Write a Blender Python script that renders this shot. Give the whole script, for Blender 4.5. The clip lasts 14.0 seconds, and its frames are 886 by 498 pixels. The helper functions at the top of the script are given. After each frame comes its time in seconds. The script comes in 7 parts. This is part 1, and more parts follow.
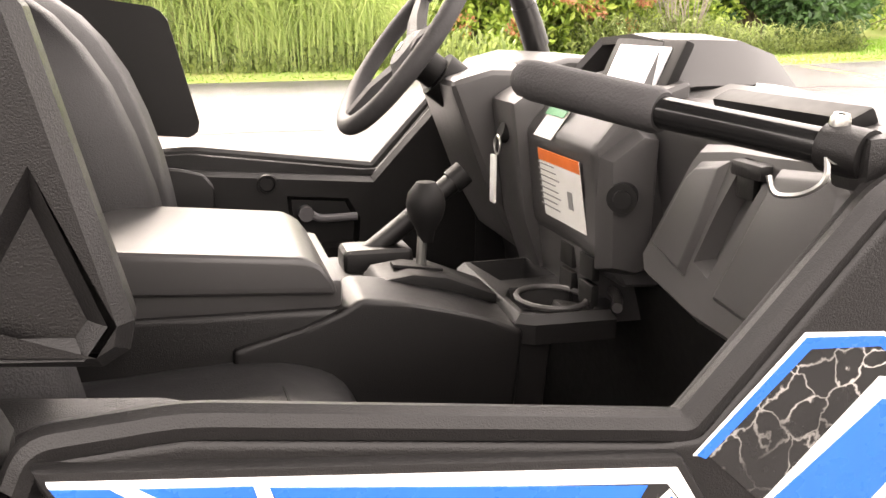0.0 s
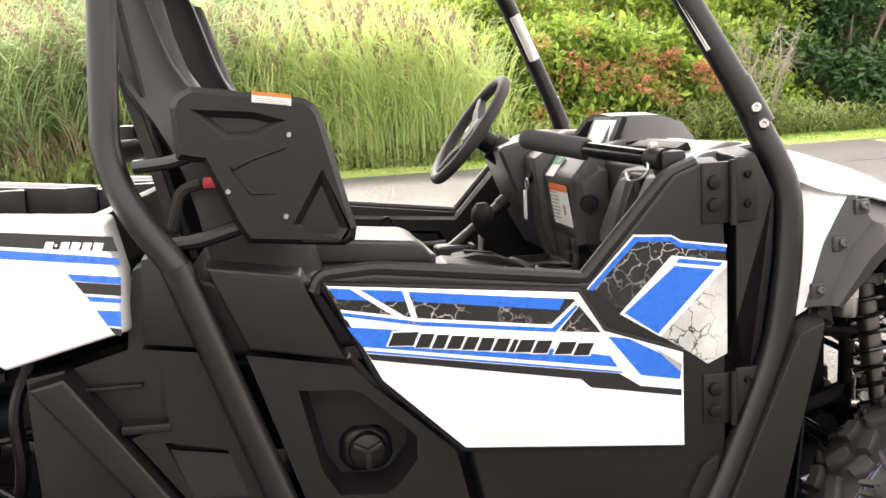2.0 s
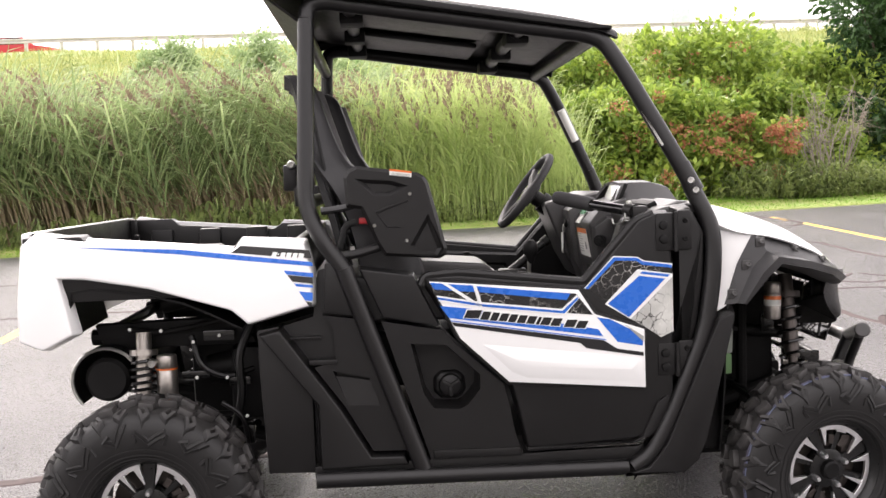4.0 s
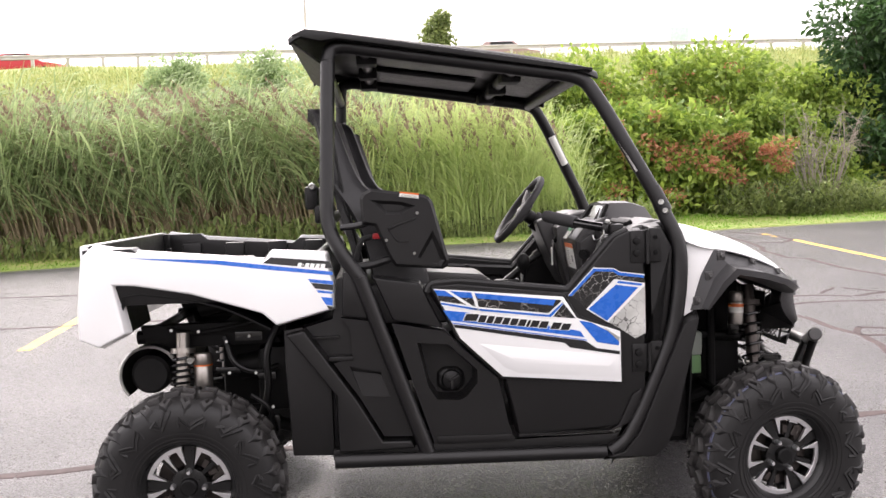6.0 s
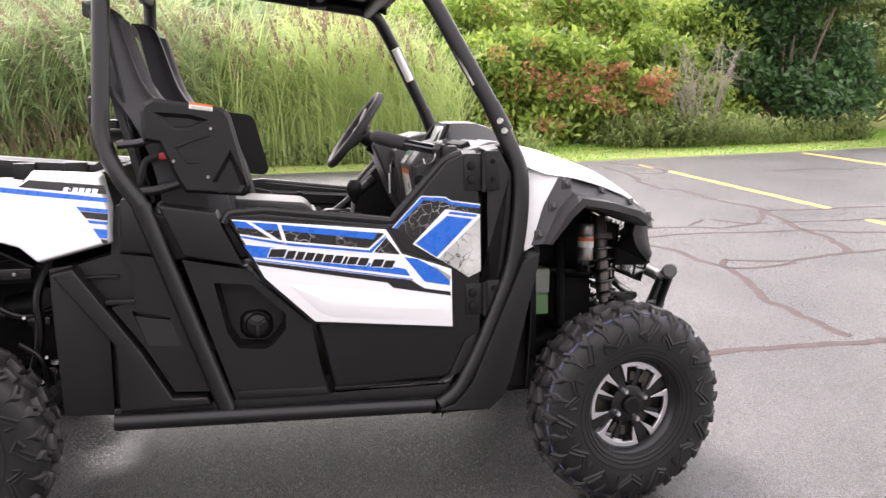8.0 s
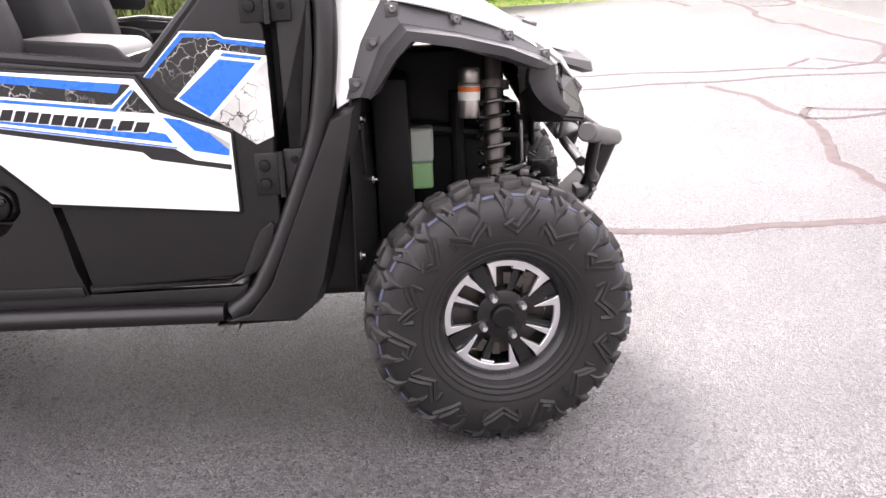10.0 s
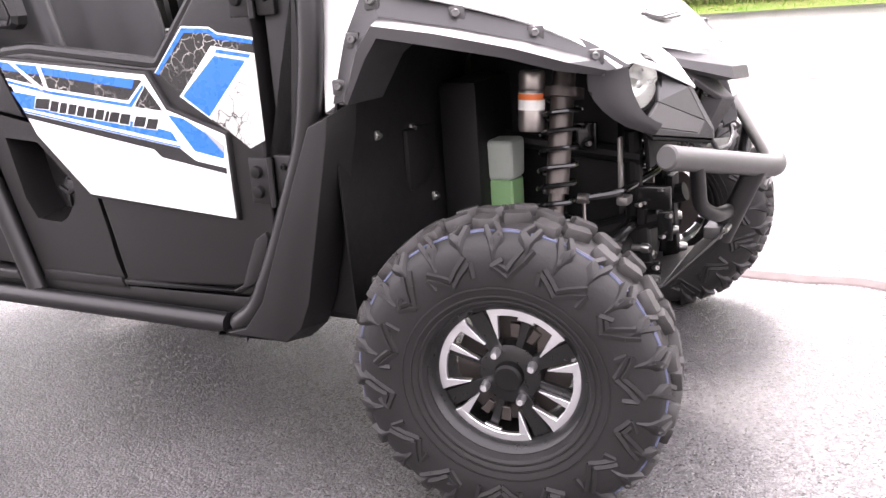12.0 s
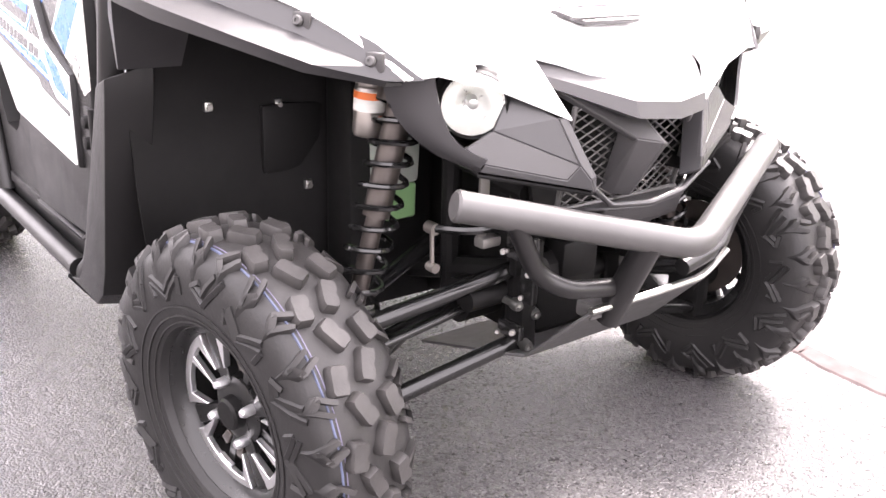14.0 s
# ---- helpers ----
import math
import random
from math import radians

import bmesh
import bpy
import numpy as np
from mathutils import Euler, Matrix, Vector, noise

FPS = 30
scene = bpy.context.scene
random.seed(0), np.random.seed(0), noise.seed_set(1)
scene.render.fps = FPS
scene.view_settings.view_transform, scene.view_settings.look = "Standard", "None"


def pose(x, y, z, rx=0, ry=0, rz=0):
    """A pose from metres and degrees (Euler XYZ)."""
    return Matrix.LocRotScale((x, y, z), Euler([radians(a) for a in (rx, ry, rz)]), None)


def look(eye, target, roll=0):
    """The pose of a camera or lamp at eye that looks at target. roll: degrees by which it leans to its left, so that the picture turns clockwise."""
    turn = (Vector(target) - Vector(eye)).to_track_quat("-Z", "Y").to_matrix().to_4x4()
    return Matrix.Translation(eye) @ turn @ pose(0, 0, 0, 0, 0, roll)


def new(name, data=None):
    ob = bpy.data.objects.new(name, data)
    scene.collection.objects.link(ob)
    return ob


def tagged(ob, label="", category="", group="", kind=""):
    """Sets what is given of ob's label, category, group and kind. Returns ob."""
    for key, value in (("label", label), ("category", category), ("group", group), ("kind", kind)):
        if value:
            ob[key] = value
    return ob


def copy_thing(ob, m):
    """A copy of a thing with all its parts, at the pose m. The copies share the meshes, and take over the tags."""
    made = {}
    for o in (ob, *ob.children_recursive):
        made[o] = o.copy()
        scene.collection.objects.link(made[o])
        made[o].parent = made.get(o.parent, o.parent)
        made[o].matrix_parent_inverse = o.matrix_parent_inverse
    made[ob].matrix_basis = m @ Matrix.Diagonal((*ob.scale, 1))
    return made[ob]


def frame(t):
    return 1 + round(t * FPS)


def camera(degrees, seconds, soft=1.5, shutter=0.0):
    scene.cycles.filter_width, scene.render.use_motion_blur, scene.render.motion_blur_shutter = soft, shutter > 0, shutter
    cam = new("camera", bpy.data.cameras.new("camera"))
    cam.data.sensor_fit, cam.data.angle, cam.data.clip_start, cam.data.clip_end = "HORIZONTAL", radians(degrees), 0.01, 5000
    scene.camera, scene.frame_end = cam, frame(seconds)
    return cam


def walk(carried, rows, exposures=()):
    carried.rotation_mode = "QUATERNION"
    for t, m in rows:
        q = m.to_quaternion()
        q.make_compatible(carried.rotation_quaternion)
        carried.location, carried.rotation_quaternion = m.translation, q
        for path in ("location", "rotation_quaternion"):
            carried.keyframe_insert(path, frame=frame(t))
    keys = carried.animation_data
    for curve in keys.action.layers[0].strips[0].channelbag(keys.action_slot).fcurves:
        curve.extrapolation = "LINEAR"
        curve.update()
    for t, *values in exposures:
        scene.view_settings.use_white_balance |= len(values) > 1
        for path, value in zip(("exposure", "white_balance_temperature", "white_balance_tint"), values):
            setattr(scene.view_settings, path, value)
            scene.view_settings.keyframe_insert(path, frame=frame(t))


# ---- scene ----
cam = camera(50.8, 14.0, shutter=0.0)
PATH = [
    (0, (-0.08, -1.289, 1.29), (0.412, 0.569, 0.736), 0.9),
    (0.5, (-0.157, -1.478, 1.297), (0.16, 0.429, 0.785), -1.2),
    (1, (-0.176, -1.71, 1.327), (0.099, 0.232, 0.937), -2.8),
    (1.5, (-0.184, -2.003, 1.325), (0.041, -0.043, 1.0), -2.8),
    (2, (-0.23, -2.299, 1.32), (0.074, -0.355, 0.963), -2.3),
    (2.5, (-0.272, -2.592, 1.357), (0.126, -0.67, 0.973), -2.1),
    (3, (-0.268, -2.9, 1.367), (-0.118, -0.927, 1.077), -2.6),
    (3.5, (-0.275, -3.168, 1.382), (-0.188, -1.187, 1.122), -2.1),
    (3.7, (-0.3, -3.288, 1.387), (-0.17, -1.308, 1.138), -1.9),
    (5.8, (-0.36, -3.869, 1.43), (-0.234, -1.883, 1.229), -2.0),
    (6, (-0.359, -3.876, 1.432), (-0.228, -1.89, 1.232), -1.7),
    (6.5, (-0.349, -3.884, 1.428), (-0.2, -1.9, 1.226), -1.4),
    (7, (-0.302, -3.804, 1.413), (-0.13, -1.826, 1.171), -1.5),
    (7.5, (-0.216, -3.618, 1.401), (0.13, -1.671, 1.102), -1.3),
    (8, (-0.072, -3.453, 1.367), (0.286, -1.517, 1.013), -0.4),
    (8.5, (0.144, -3.338, 1.349), (0.274, -1.385, 0.94), 3.9),
    (9, (0.375, -3.17, 1.298), (0.608, -1.267, 0.728), -0.5),
    (9.2, (0.471, -3.081, 1.285), (0.736, -1.19, 0.689), -1.6),
    (11.3, (1.541, -2.393, 1.157), (0.84, -0.676, 0.409), -4.6),
    (11.5, (1.616, -2.346, 1.152), (0.836, -0.662, 0.407), -4.8),
    (12, (1.752, -2.221, 1.132), (0.853, -0.542, 0.522), -5.3),
    (12.5, (1.894, -1.999, 1.13), (0.889, -0.372, 0.545), -4.5),
    (13, (2.063, -1.8, 1.127), (0.923, -0.278, 0.505), -5.7),
    (13.5, (2.236, -1.574, 1.142), (0.848, -0.298, 0.475), -4.5),
    (14, (2.365, -1.261, 1.159), (0.893, -0.119, 0.432), 0.1),
]
walk(cam, [(t, look(eye, target, roll)) for t, eye, target, roll in PATH],
     [(0, 3.1, 7650, 17), (0.5, 3.1, 7600, 16), (1.0, 2.95, 7500, 15), (2.0, 2.35, 7200, 14), (3.7, 1.8, 6900, 16), (6, 1.7, 6750, 18), (7.5, 1.85, 6700, 19), (9.2, 2.2, 6650, 20), (11.3, 3.0, 6650, 22), (12.5, 2.95, 6650, 23), (14, 3.4, 6750, 22)])

# ---- world and sun: a bright overcast sky ----
world = bpy.data.worlds.new("overcast")
scene.world = world
world.use_nodes = True
wn, wl = world.node_tree.nodes, world.node_tree.links
wn.clear()
w_out = wn.new("ShaderNodeOutputWorld")
w_bg = wn.new("ShaderNodeBackground")
w_sky = wn.new("ShaderNodeTexSky")
w_sky.sky_type = "NISHITA"
w_sky.sun_disc = False
w_sky.sun_elevation, w_sky.sun_rotation = radians(47), radians(-13)
w_sky.air_density, w_sky.dust_density = 1.0, 6.0
w_hsv = wn.new("ShaderNodeHueSaturation")
w_hsv.inputs["Saturation"].default_value = 0.12
w_mix = wn.new("ShaderNodeMix")
w_mix.data_type = "RGBA"
w_mix.inputs[0].default_value = 0.6
w_mix.inputs[7].default_value = (10.6, 10.6, 11.0, 1)
wl.new(w_sky.outputs[0], w_hsv.inputs["Color"])
wl.new(w_hsv.outputs[0], w_mix.inputs[6])
wl.new(w_mix.outputs[2], w_bg.inputs[0])
w_bg.inputs[1].default_value = 0.095
wl.new(w_bg.outputs[0], w_out.inputs[0])

sun_data = bpy.data.lights.new("sun", "SUN")
sun_data.energy, sun_data.angle, sun_data.color = 1.5, radians(13), (1.0, 0.97, 0.93)
sun = new("sun", sun_data)
sun.matrix_world = look((-1.6, 7.0, 7.8), (0, 0, 0))


# ---- materials ----
def mat(name, color, rough=0.6, metal=0.0, vary=0.12, scale=6.0, bump=0.0, bump_scale=300.0, rvary=0.035, spec=0.5, color2=None, coat=0.0):
    """Principled surface with broad and fine variation and a fine relief."""
    m = bpy.data.materials.new(name)
    m.use_nodes = True
    n, l = m.node_tree.nodes, m.node_tree.links
    b = n["Principled BSDF"]
    co = n.new("ShaderNodeTexCoord")
    n1 = n.new("ShaderNodeTexNoise")
    n1.inputs["Scale"].default_value, n1.inputs["Detail"].default_value = scale, 6
    l.new(co.outputs["Object"], n1.inputs["Vector"])
    mx = n.new("ShaderNodeMix")
    mx.data_type = "RGBA"
    c = Vector(color)
    c2 = Vector(color2) if color2 else c * (1 - vary)
    mx.inputs[6].default_value = (*(c * (1 + (0 if color2 else vary))), 1)
    mx.inputs[7].default_value = (*c2, 1)
    rp = n.new("ShaderNodeMapRange")
    rp.inputs[1].default_value, rp.inputs[2].default_value = 0.3, 0.7
    l.new(n1.outputs["Fac"], rp.inputs[0])
    l.new(rp.outputs[0], mx.inputs[0])
    l.new(mx.outputs[2], b.inputs["Base Color"])
    n2 = n.new("ShaderNodeTexNoise")
    n2.inputs["Scale"].default_value, n2.inputs["Detail"].default_value = scale * 5, 4
    l.new(co.outputs["Object"], n2.inputs["Vector"])
    rr = n.new("ShaderNodeMapRange")
    rr.inputs[1].default_value, rr.inputs[2].default_value = 0.3, 0.7
    rr.inputs[3].default_value, rr.inputs[4].default_value = max(0.02, rough - rvary), min(1, rough + rvary)
    l.new(n2.outputs["Fac"], rr.inputs[0])
    l.new(rr.outputs[0], b.inputs["Roughness"])
    b.inputs["Metallic"].default_value = metal
    b.inputs["Specular IOR Level"].default_value = spec
    b.inputs["Coat Weight"].default_value = coat
    b.inputs["Coat Roughness"].default_value = 0.06
    if bump:
        n3 = n.new("ShaderNodeTexNoise")
        n3.inputs["Scale"].default_value, n3.inputs["Detail"].default_value = bump_scale, 3
        l.new(co.outputs["Object"], n3.inputs["Vector"])
        bp = n.new("ShaderNodeBump")
        bp.inputs["Strength"].default_value, bp.inputs["Distance"].default_value = bump, 0.002
        l.new(n3.outputs["Fac"], bp.inputs["Height"])
        l.new(bp.outputs[0], b.inputs["Normal"])
    return m


M_PLASTIC = mat("black_textured_plastic", (0.0058, 0.0054, 0.0055), 0.38, spec=0.36, vary=0.15, bump=0.35, bump_scale=700, scale=4)
M_PLASTIC_SOFT = mat("dark_grey_dash_plastic", (0.042, 0.0405, 0.0405), 0.36, vary=0.06, rvary=0.008, bump=0.10, bump_scale=800, scale=5)
M_FLARE = mat("grey_flare_plastic", (0.028, 0.027, 0.028), 0.34, vary=0.12, bump=0.3, bump_scale=800, scale=5)
M_TUBE = mat("black_powder_coat", (0.007, 0.0066, 0.0068), 0.36, spec=0.4, vary=0.12, bump=0.15, bump_scale=500, scale=8)
M_GLOSSBLACK = mat("gloss_black_steel", (0.008, 0.008, 0.008), 0.16, vary=0.1, scale=8)
M_NOSE = mat("grey_nose_plastic", (0.052, 0.050, 0.051), 0.42, vary=0.12, bump=0.3, bump_scale=800, scale=5)
M_STEEL_GREY = mat("grey_coated_tube", (0.072, 0.070, 0.069), 0.42, metal=0.3, vary=0.08, scale=10, bump=0.08)
M_WHITE = mat("white_body_paint", (0.80, 0.80, 0.79), 0.22, vary=0.02, scale=3, coat=0.5)
M_WHITE_DECAL = mat("white_vinyl", (0.78, 0.79, 0.77), 0.3, vary=0.03, scale=8)
M_BLUE = mat("blue_vinyl", (0.010, 0.125, 0.55), 0.28, vary=0.06, scale=9, coat=0.2)
M_BLACK_DECAL = mat("black_vinyl", (0.010, 0.010, 0.011), 0.22, vary=0.2, scale=12, coat=0.2)
M_GREY_DECAL = mat("grey_vinyl", (0.32, 0.32, 0.31), 0.35, vary=0.1, scale=12)
M_RIM = mat("satin_black_alloy", (0.010, 0.010, 0.010), 0.3, metal=0.2, vary=0.1, scale=15)
M_MACHINED = mat("machined_aluminium", (0.80, 0.80, 0.81), 0.38, metal=1.0, vary=0.06, scale=25)
M_CHROME = mat("zinc_plated_steel", (0.42, 0.42, 0.40), 0.34, metal=1.0, vary=0.1, scale=40)
M_ALU = mat("shock_aluminium", (0.42, 0.39, 0.36), 0.34, metal=0.9, vary=0.1, scale=30)
M_SHOCKBODY = mat("bronze_grey_damper", (0.07, 0.06, 0.055), 0.4, metal=0.7, vary=0.12, scale=20)
M_BRACKET = mat("bare_steel", (0.24, 0.23, 0.22), 0.42, metal=0.75, vary=0.15, scale=20)
M_UNDER = mat("black_chassis_steel", (0.005, 0.0048, 0.0048), 0.55, spec=0.22, vary=0.25, scale=12)
M_VINYL = mat("black_seat_vinyl", (0.014, 0.0135, 0.0145), 0.48, vary=0.12, bump=0.4, bump_scale=420, scale=6)
M_SEATMESH = mat("charcoal_seat_fabric", (0.05, 0.047, 0.05), 0.8, vary=0.2, bump=0.6, bump_scale=520, scale=30)
M_SEATSHELL = mat("grey_seat_shell", (0.10, 0.095, 0.10), 0.5, vary=0.1, bump=0.2, scale=8)
M_LABEL = mat("white_label", (0.72, 0.72, 0.68), 0.45, vary=0.04, scale=20)
M_ORANGE = mat("orange_label", (0.72, 0.16, 0.03), 0.45, vary=0.05, scale=20)
M_GREEN = mat("green_label", (0.02, 0.22, 0.07), 0.45, vary=0.05, scale=20)
M_PRINT = mat("label_print", (0.22, 0.22, 0.21), 0.5, vary=0.05, scale=30)
M_RED = mat("red_buckle", (0.45, 0.015, 0.02), 0.35, vary=0.05, scale=20)
M_BELT = mat("black_webbing", (0.012, 0.012, 0.012), 0.75, vary=0.2, bump=0.5, bump_scale=600, scale=40)
M_SCREEN = mat("pale_display_film", (0.72, 0.73, 0.75), 0.12, vary=0.03, scale=12)
M_FOAM = mat("black_foam_grip", (0.03, 0.029, 0.03), 0.7, vary=0.12, bump=0.5, bump_scale=260, scale=12)
M_BOTTLE = mat("milky_plastic_tank", (0.32, 0.35, 0.31), 0.4, vary=0.05, scale=10)
M_COOLANT = mat("green_coolant_tank", (0.17, 0.31, 0.14), 0.4, vary=0.06, scale=10)
M_REFLECTOR = mat("lamp_reflector", (0.85, 0.84, 0.80), 0.30, metal=0.6, vary=0.05, scale=10)
M_TAIL = mat("red_tail_lens", (0.40, 0.02, 0.03), 0.2, vary=0.05, scale=10)
M_BARK = mat("grey_brown_bark", (0.13, 0.095, 0.07), 0.85, vary=0.3, bump=0.6, bump_scale=60, scale=12)
M_RAILSTEEL = mat("galvanised_rail", (0.50, 0.47, 0.45), 0.55, metal=0.3, vary=0.15, scale=2)
M_YELLOW = mat("yellow_line_paint", (0.70, 0.43, 0.045), 0.6, vary=0.15, scale=14, bump=0.5, bump_scale=90)
M_SEAL = mat("crack_sealant", (0.078, 0.060, 0.058), 0.75, spec=0.15, vary=0.25, scale=18, bump=0.4, bump_scale=60)


def rubber_mat():
    """Black tyre rubber, its tread greyed by dust from the lot."""
    m = mat("tyre_rubber", (0.0105, 0.010, 0.010), 0.52, spec=0.4, vary=0.25, bump=0.3, bump_scale=160, scale=9)
    n, l = m.node_tree.nodes, m.node_tree.links
    b = n["Principled BSDF"]
    base = b.inputs["Base Color"].links[0].from_socket
    co = n.new("ShaderNodeTexCoord")
    sc = n.new("ShaderNodeVectorMath")
    sc.operation = "MULTIPLY"
    sc.inputs[1].default_value = (1, 0, 1)
    ln = n.new("ShaderNodeVectorMath")
    ln.operation = "LENGTH"
    l.new(co.outputs["Object"], sc.inputs[0])
    l.new(sc.outputs[0], ln.inputs[0])
    nz = n.new("ShaderNodeTexNoise")
    nz.inputs["Scale"].default_value, nz.inputs["Detail"].default_value = 22, 6
    l.new(co.outputs["Object"], nz.inputs["Vector"])
    mr = n.new("ShaderNodeMapRange")
    mr.inputs[1].default_value, mr.inputs[2].default_value = 0.296, 0.322
    l.new(ln.outputs["Value"], mr.inputs[0])
    mu = n.new("ShaderNodeMath")
    mu.operation = "MULTIPLY"
    l.new(mr.outputs[0], mu.inputs[0])
    l.new(nz.outputs["Fac"], mu.inputs[1])
    mx = n.new("ShaderNodeMix")
    mx.data_type = "RGBA"
    l.new(mu.outputs[0], mx.inputs[0])
    l.new(base, mx.inputs[6])
    mx.inputs[7].default_value = (0.064, 0.060, 0.058, 1)
    l.new(mx.outputs[2], b.inputs["Base Color"])
    return m


M_RUBBER = rubber_mat()


def glass_mat():
    m = bpy.data.materials.new("clear_lens")
    m.use_nodes = True
    b = m.node_tree.nodes["Principled BSDF"]
    b.inputs["Base Color"].default_value = (0.95, 0.97, 0.97, 1)
    b.inputs["Roughness"].default_value = 0.03
    b.inputs["Transmission Weight"].default_value = 1.0
    b.inputs["IOR"].default_value = 1.2
    return m


M_GLASS = glass_mat()


def leaf_mat(name, dark, light, rough=0.55, trans=0.25):
    """Leaves: colour varies from piece to piece; some light passes through."""
    m = bpy.data.materials.new(name)
    m.use_nodes = True
    n, l = m.node_tree.nodes, m.node_tree.links
    b = n["Principled BSDF"]
    g = n.new("ShaderNodeNewGeometry")
    mx = n.new("ShaderNodeMix")
    mx.data_type = "RGBA"
    mx.inputs[6].default_value, mx.inputs[7].default_value = (*dark, 1), (*light, 1)
    co = n.new("ShaderNodeTexCoord")
    nz = n.new("ShaderNodeTexNoise")
    nz.inputs["Scale"].default_value = 0.7
    l.new(co.outputs["Object"], nz.inputs["Vector"])
    md = n.new("ShaderNodeMath")
    md.operation = "MULTIPLY_ADD"
    md.inputs[1].default_value = 0.6
    l.new(g.outputs["Random Per Island"], md.inputs[0])
    sc = n.new("ShaderNodeMath")
    sc.operation = "MULTIPLY"
    sc.inputs[1].default_value = 0.4
    l.new(nz.outputs["Fac"], sc.inputs[0])
    l.new(sc.outputs[0], md.inputs[2])
    l.new(md.outputs[0], mx.inputs[0])
    l.new(mx.outputs[2], b.inputs["Base Color"])
    b.inputs["Roughness"].default_value = rough
    tr = n.new("ShaderNodeBsdfTranslucent")
    l.new(mx.outputs[2], tr.inputs["Color"])
    ms = n.new("ShaderNodeMixShader")
    ms.inputs[0].default_value = trans
    l.new(b.outputs[0], ms.inputs[1])
    l.new(tr.outputs[0], ms.inputs[2])
    l.new(ms.outputs[0], n["Material Output"].inputs[0])
    return m


M_REED = leaf_mat("reed_leaf", (0.11, 0.18, 0.065), (0.50, 0.60, 0.29), 0.62, 0.42)
M_STALK = leaf_mat("dry_reed_stalk", (0.12, 0.085, 0.05), (0.30, 0.24, 0.14), 0.8, 0.1)
M_CATTAIL = leaf_mat("cattail_leaf", (0.25, 0.36, 0.10), (0.64, 0.72, 0.31), 0.6, 0.5)
M_PLUME = leaf_mat("reed_plume", (0.14, 0.095, 0.07), (0.40, 0.31, 0.21), 0.8)
M_MEADOW = leaf_mat("meadow_grass", (0.17, 0.25, 0.07), (0.54, 0.53, 0.22), 0.7)
M_LEAF = leaf_mat("shrub_leaf", (0.07, 0.16, 0.025), (0.50, 0.62, 0.12), 0.5, 0.45)
M_LEAF_DARK = leaf_mat("dark_leaf", (0.016, 0.055, 0.016), (0.09, 0.18, 0.05), 0.4, 0.3)
M_LEAF_RED = leaf_mat("orange_berry_leaf", (0.36, 0.115, 0.06), (0.56, 0.30, 0.16), 0.6, 0.35)
M_SCRUB = leaf_mat("mixed_scrub_leaf", (0.06, 0.10, 0.035), (0.36, 0.42, 0.15), 0.6, 0.4)
M_SLOPE = leaf_mat("slope_weed_leaf", (0.10, 0.17, 0.045), (0.40, 0.44, 0.17), 0.6, 0.3)
M_WILLOW = leaf_mat("willow_leaf", (0.20, 0.30, 0.12), (0.48, 0.58, 0.32), 0.6, 0.45)
M_LAWN = leaf_mat("lawn_blades", (0.10, 0.26, 0.02), (0.30, 0.52, 0.06))
M_TWIG = leaf_mat("dry_twig", (0.18, 0.15, 0.12), (0.40, 0.35, 0.29), 0.8, 0.0)


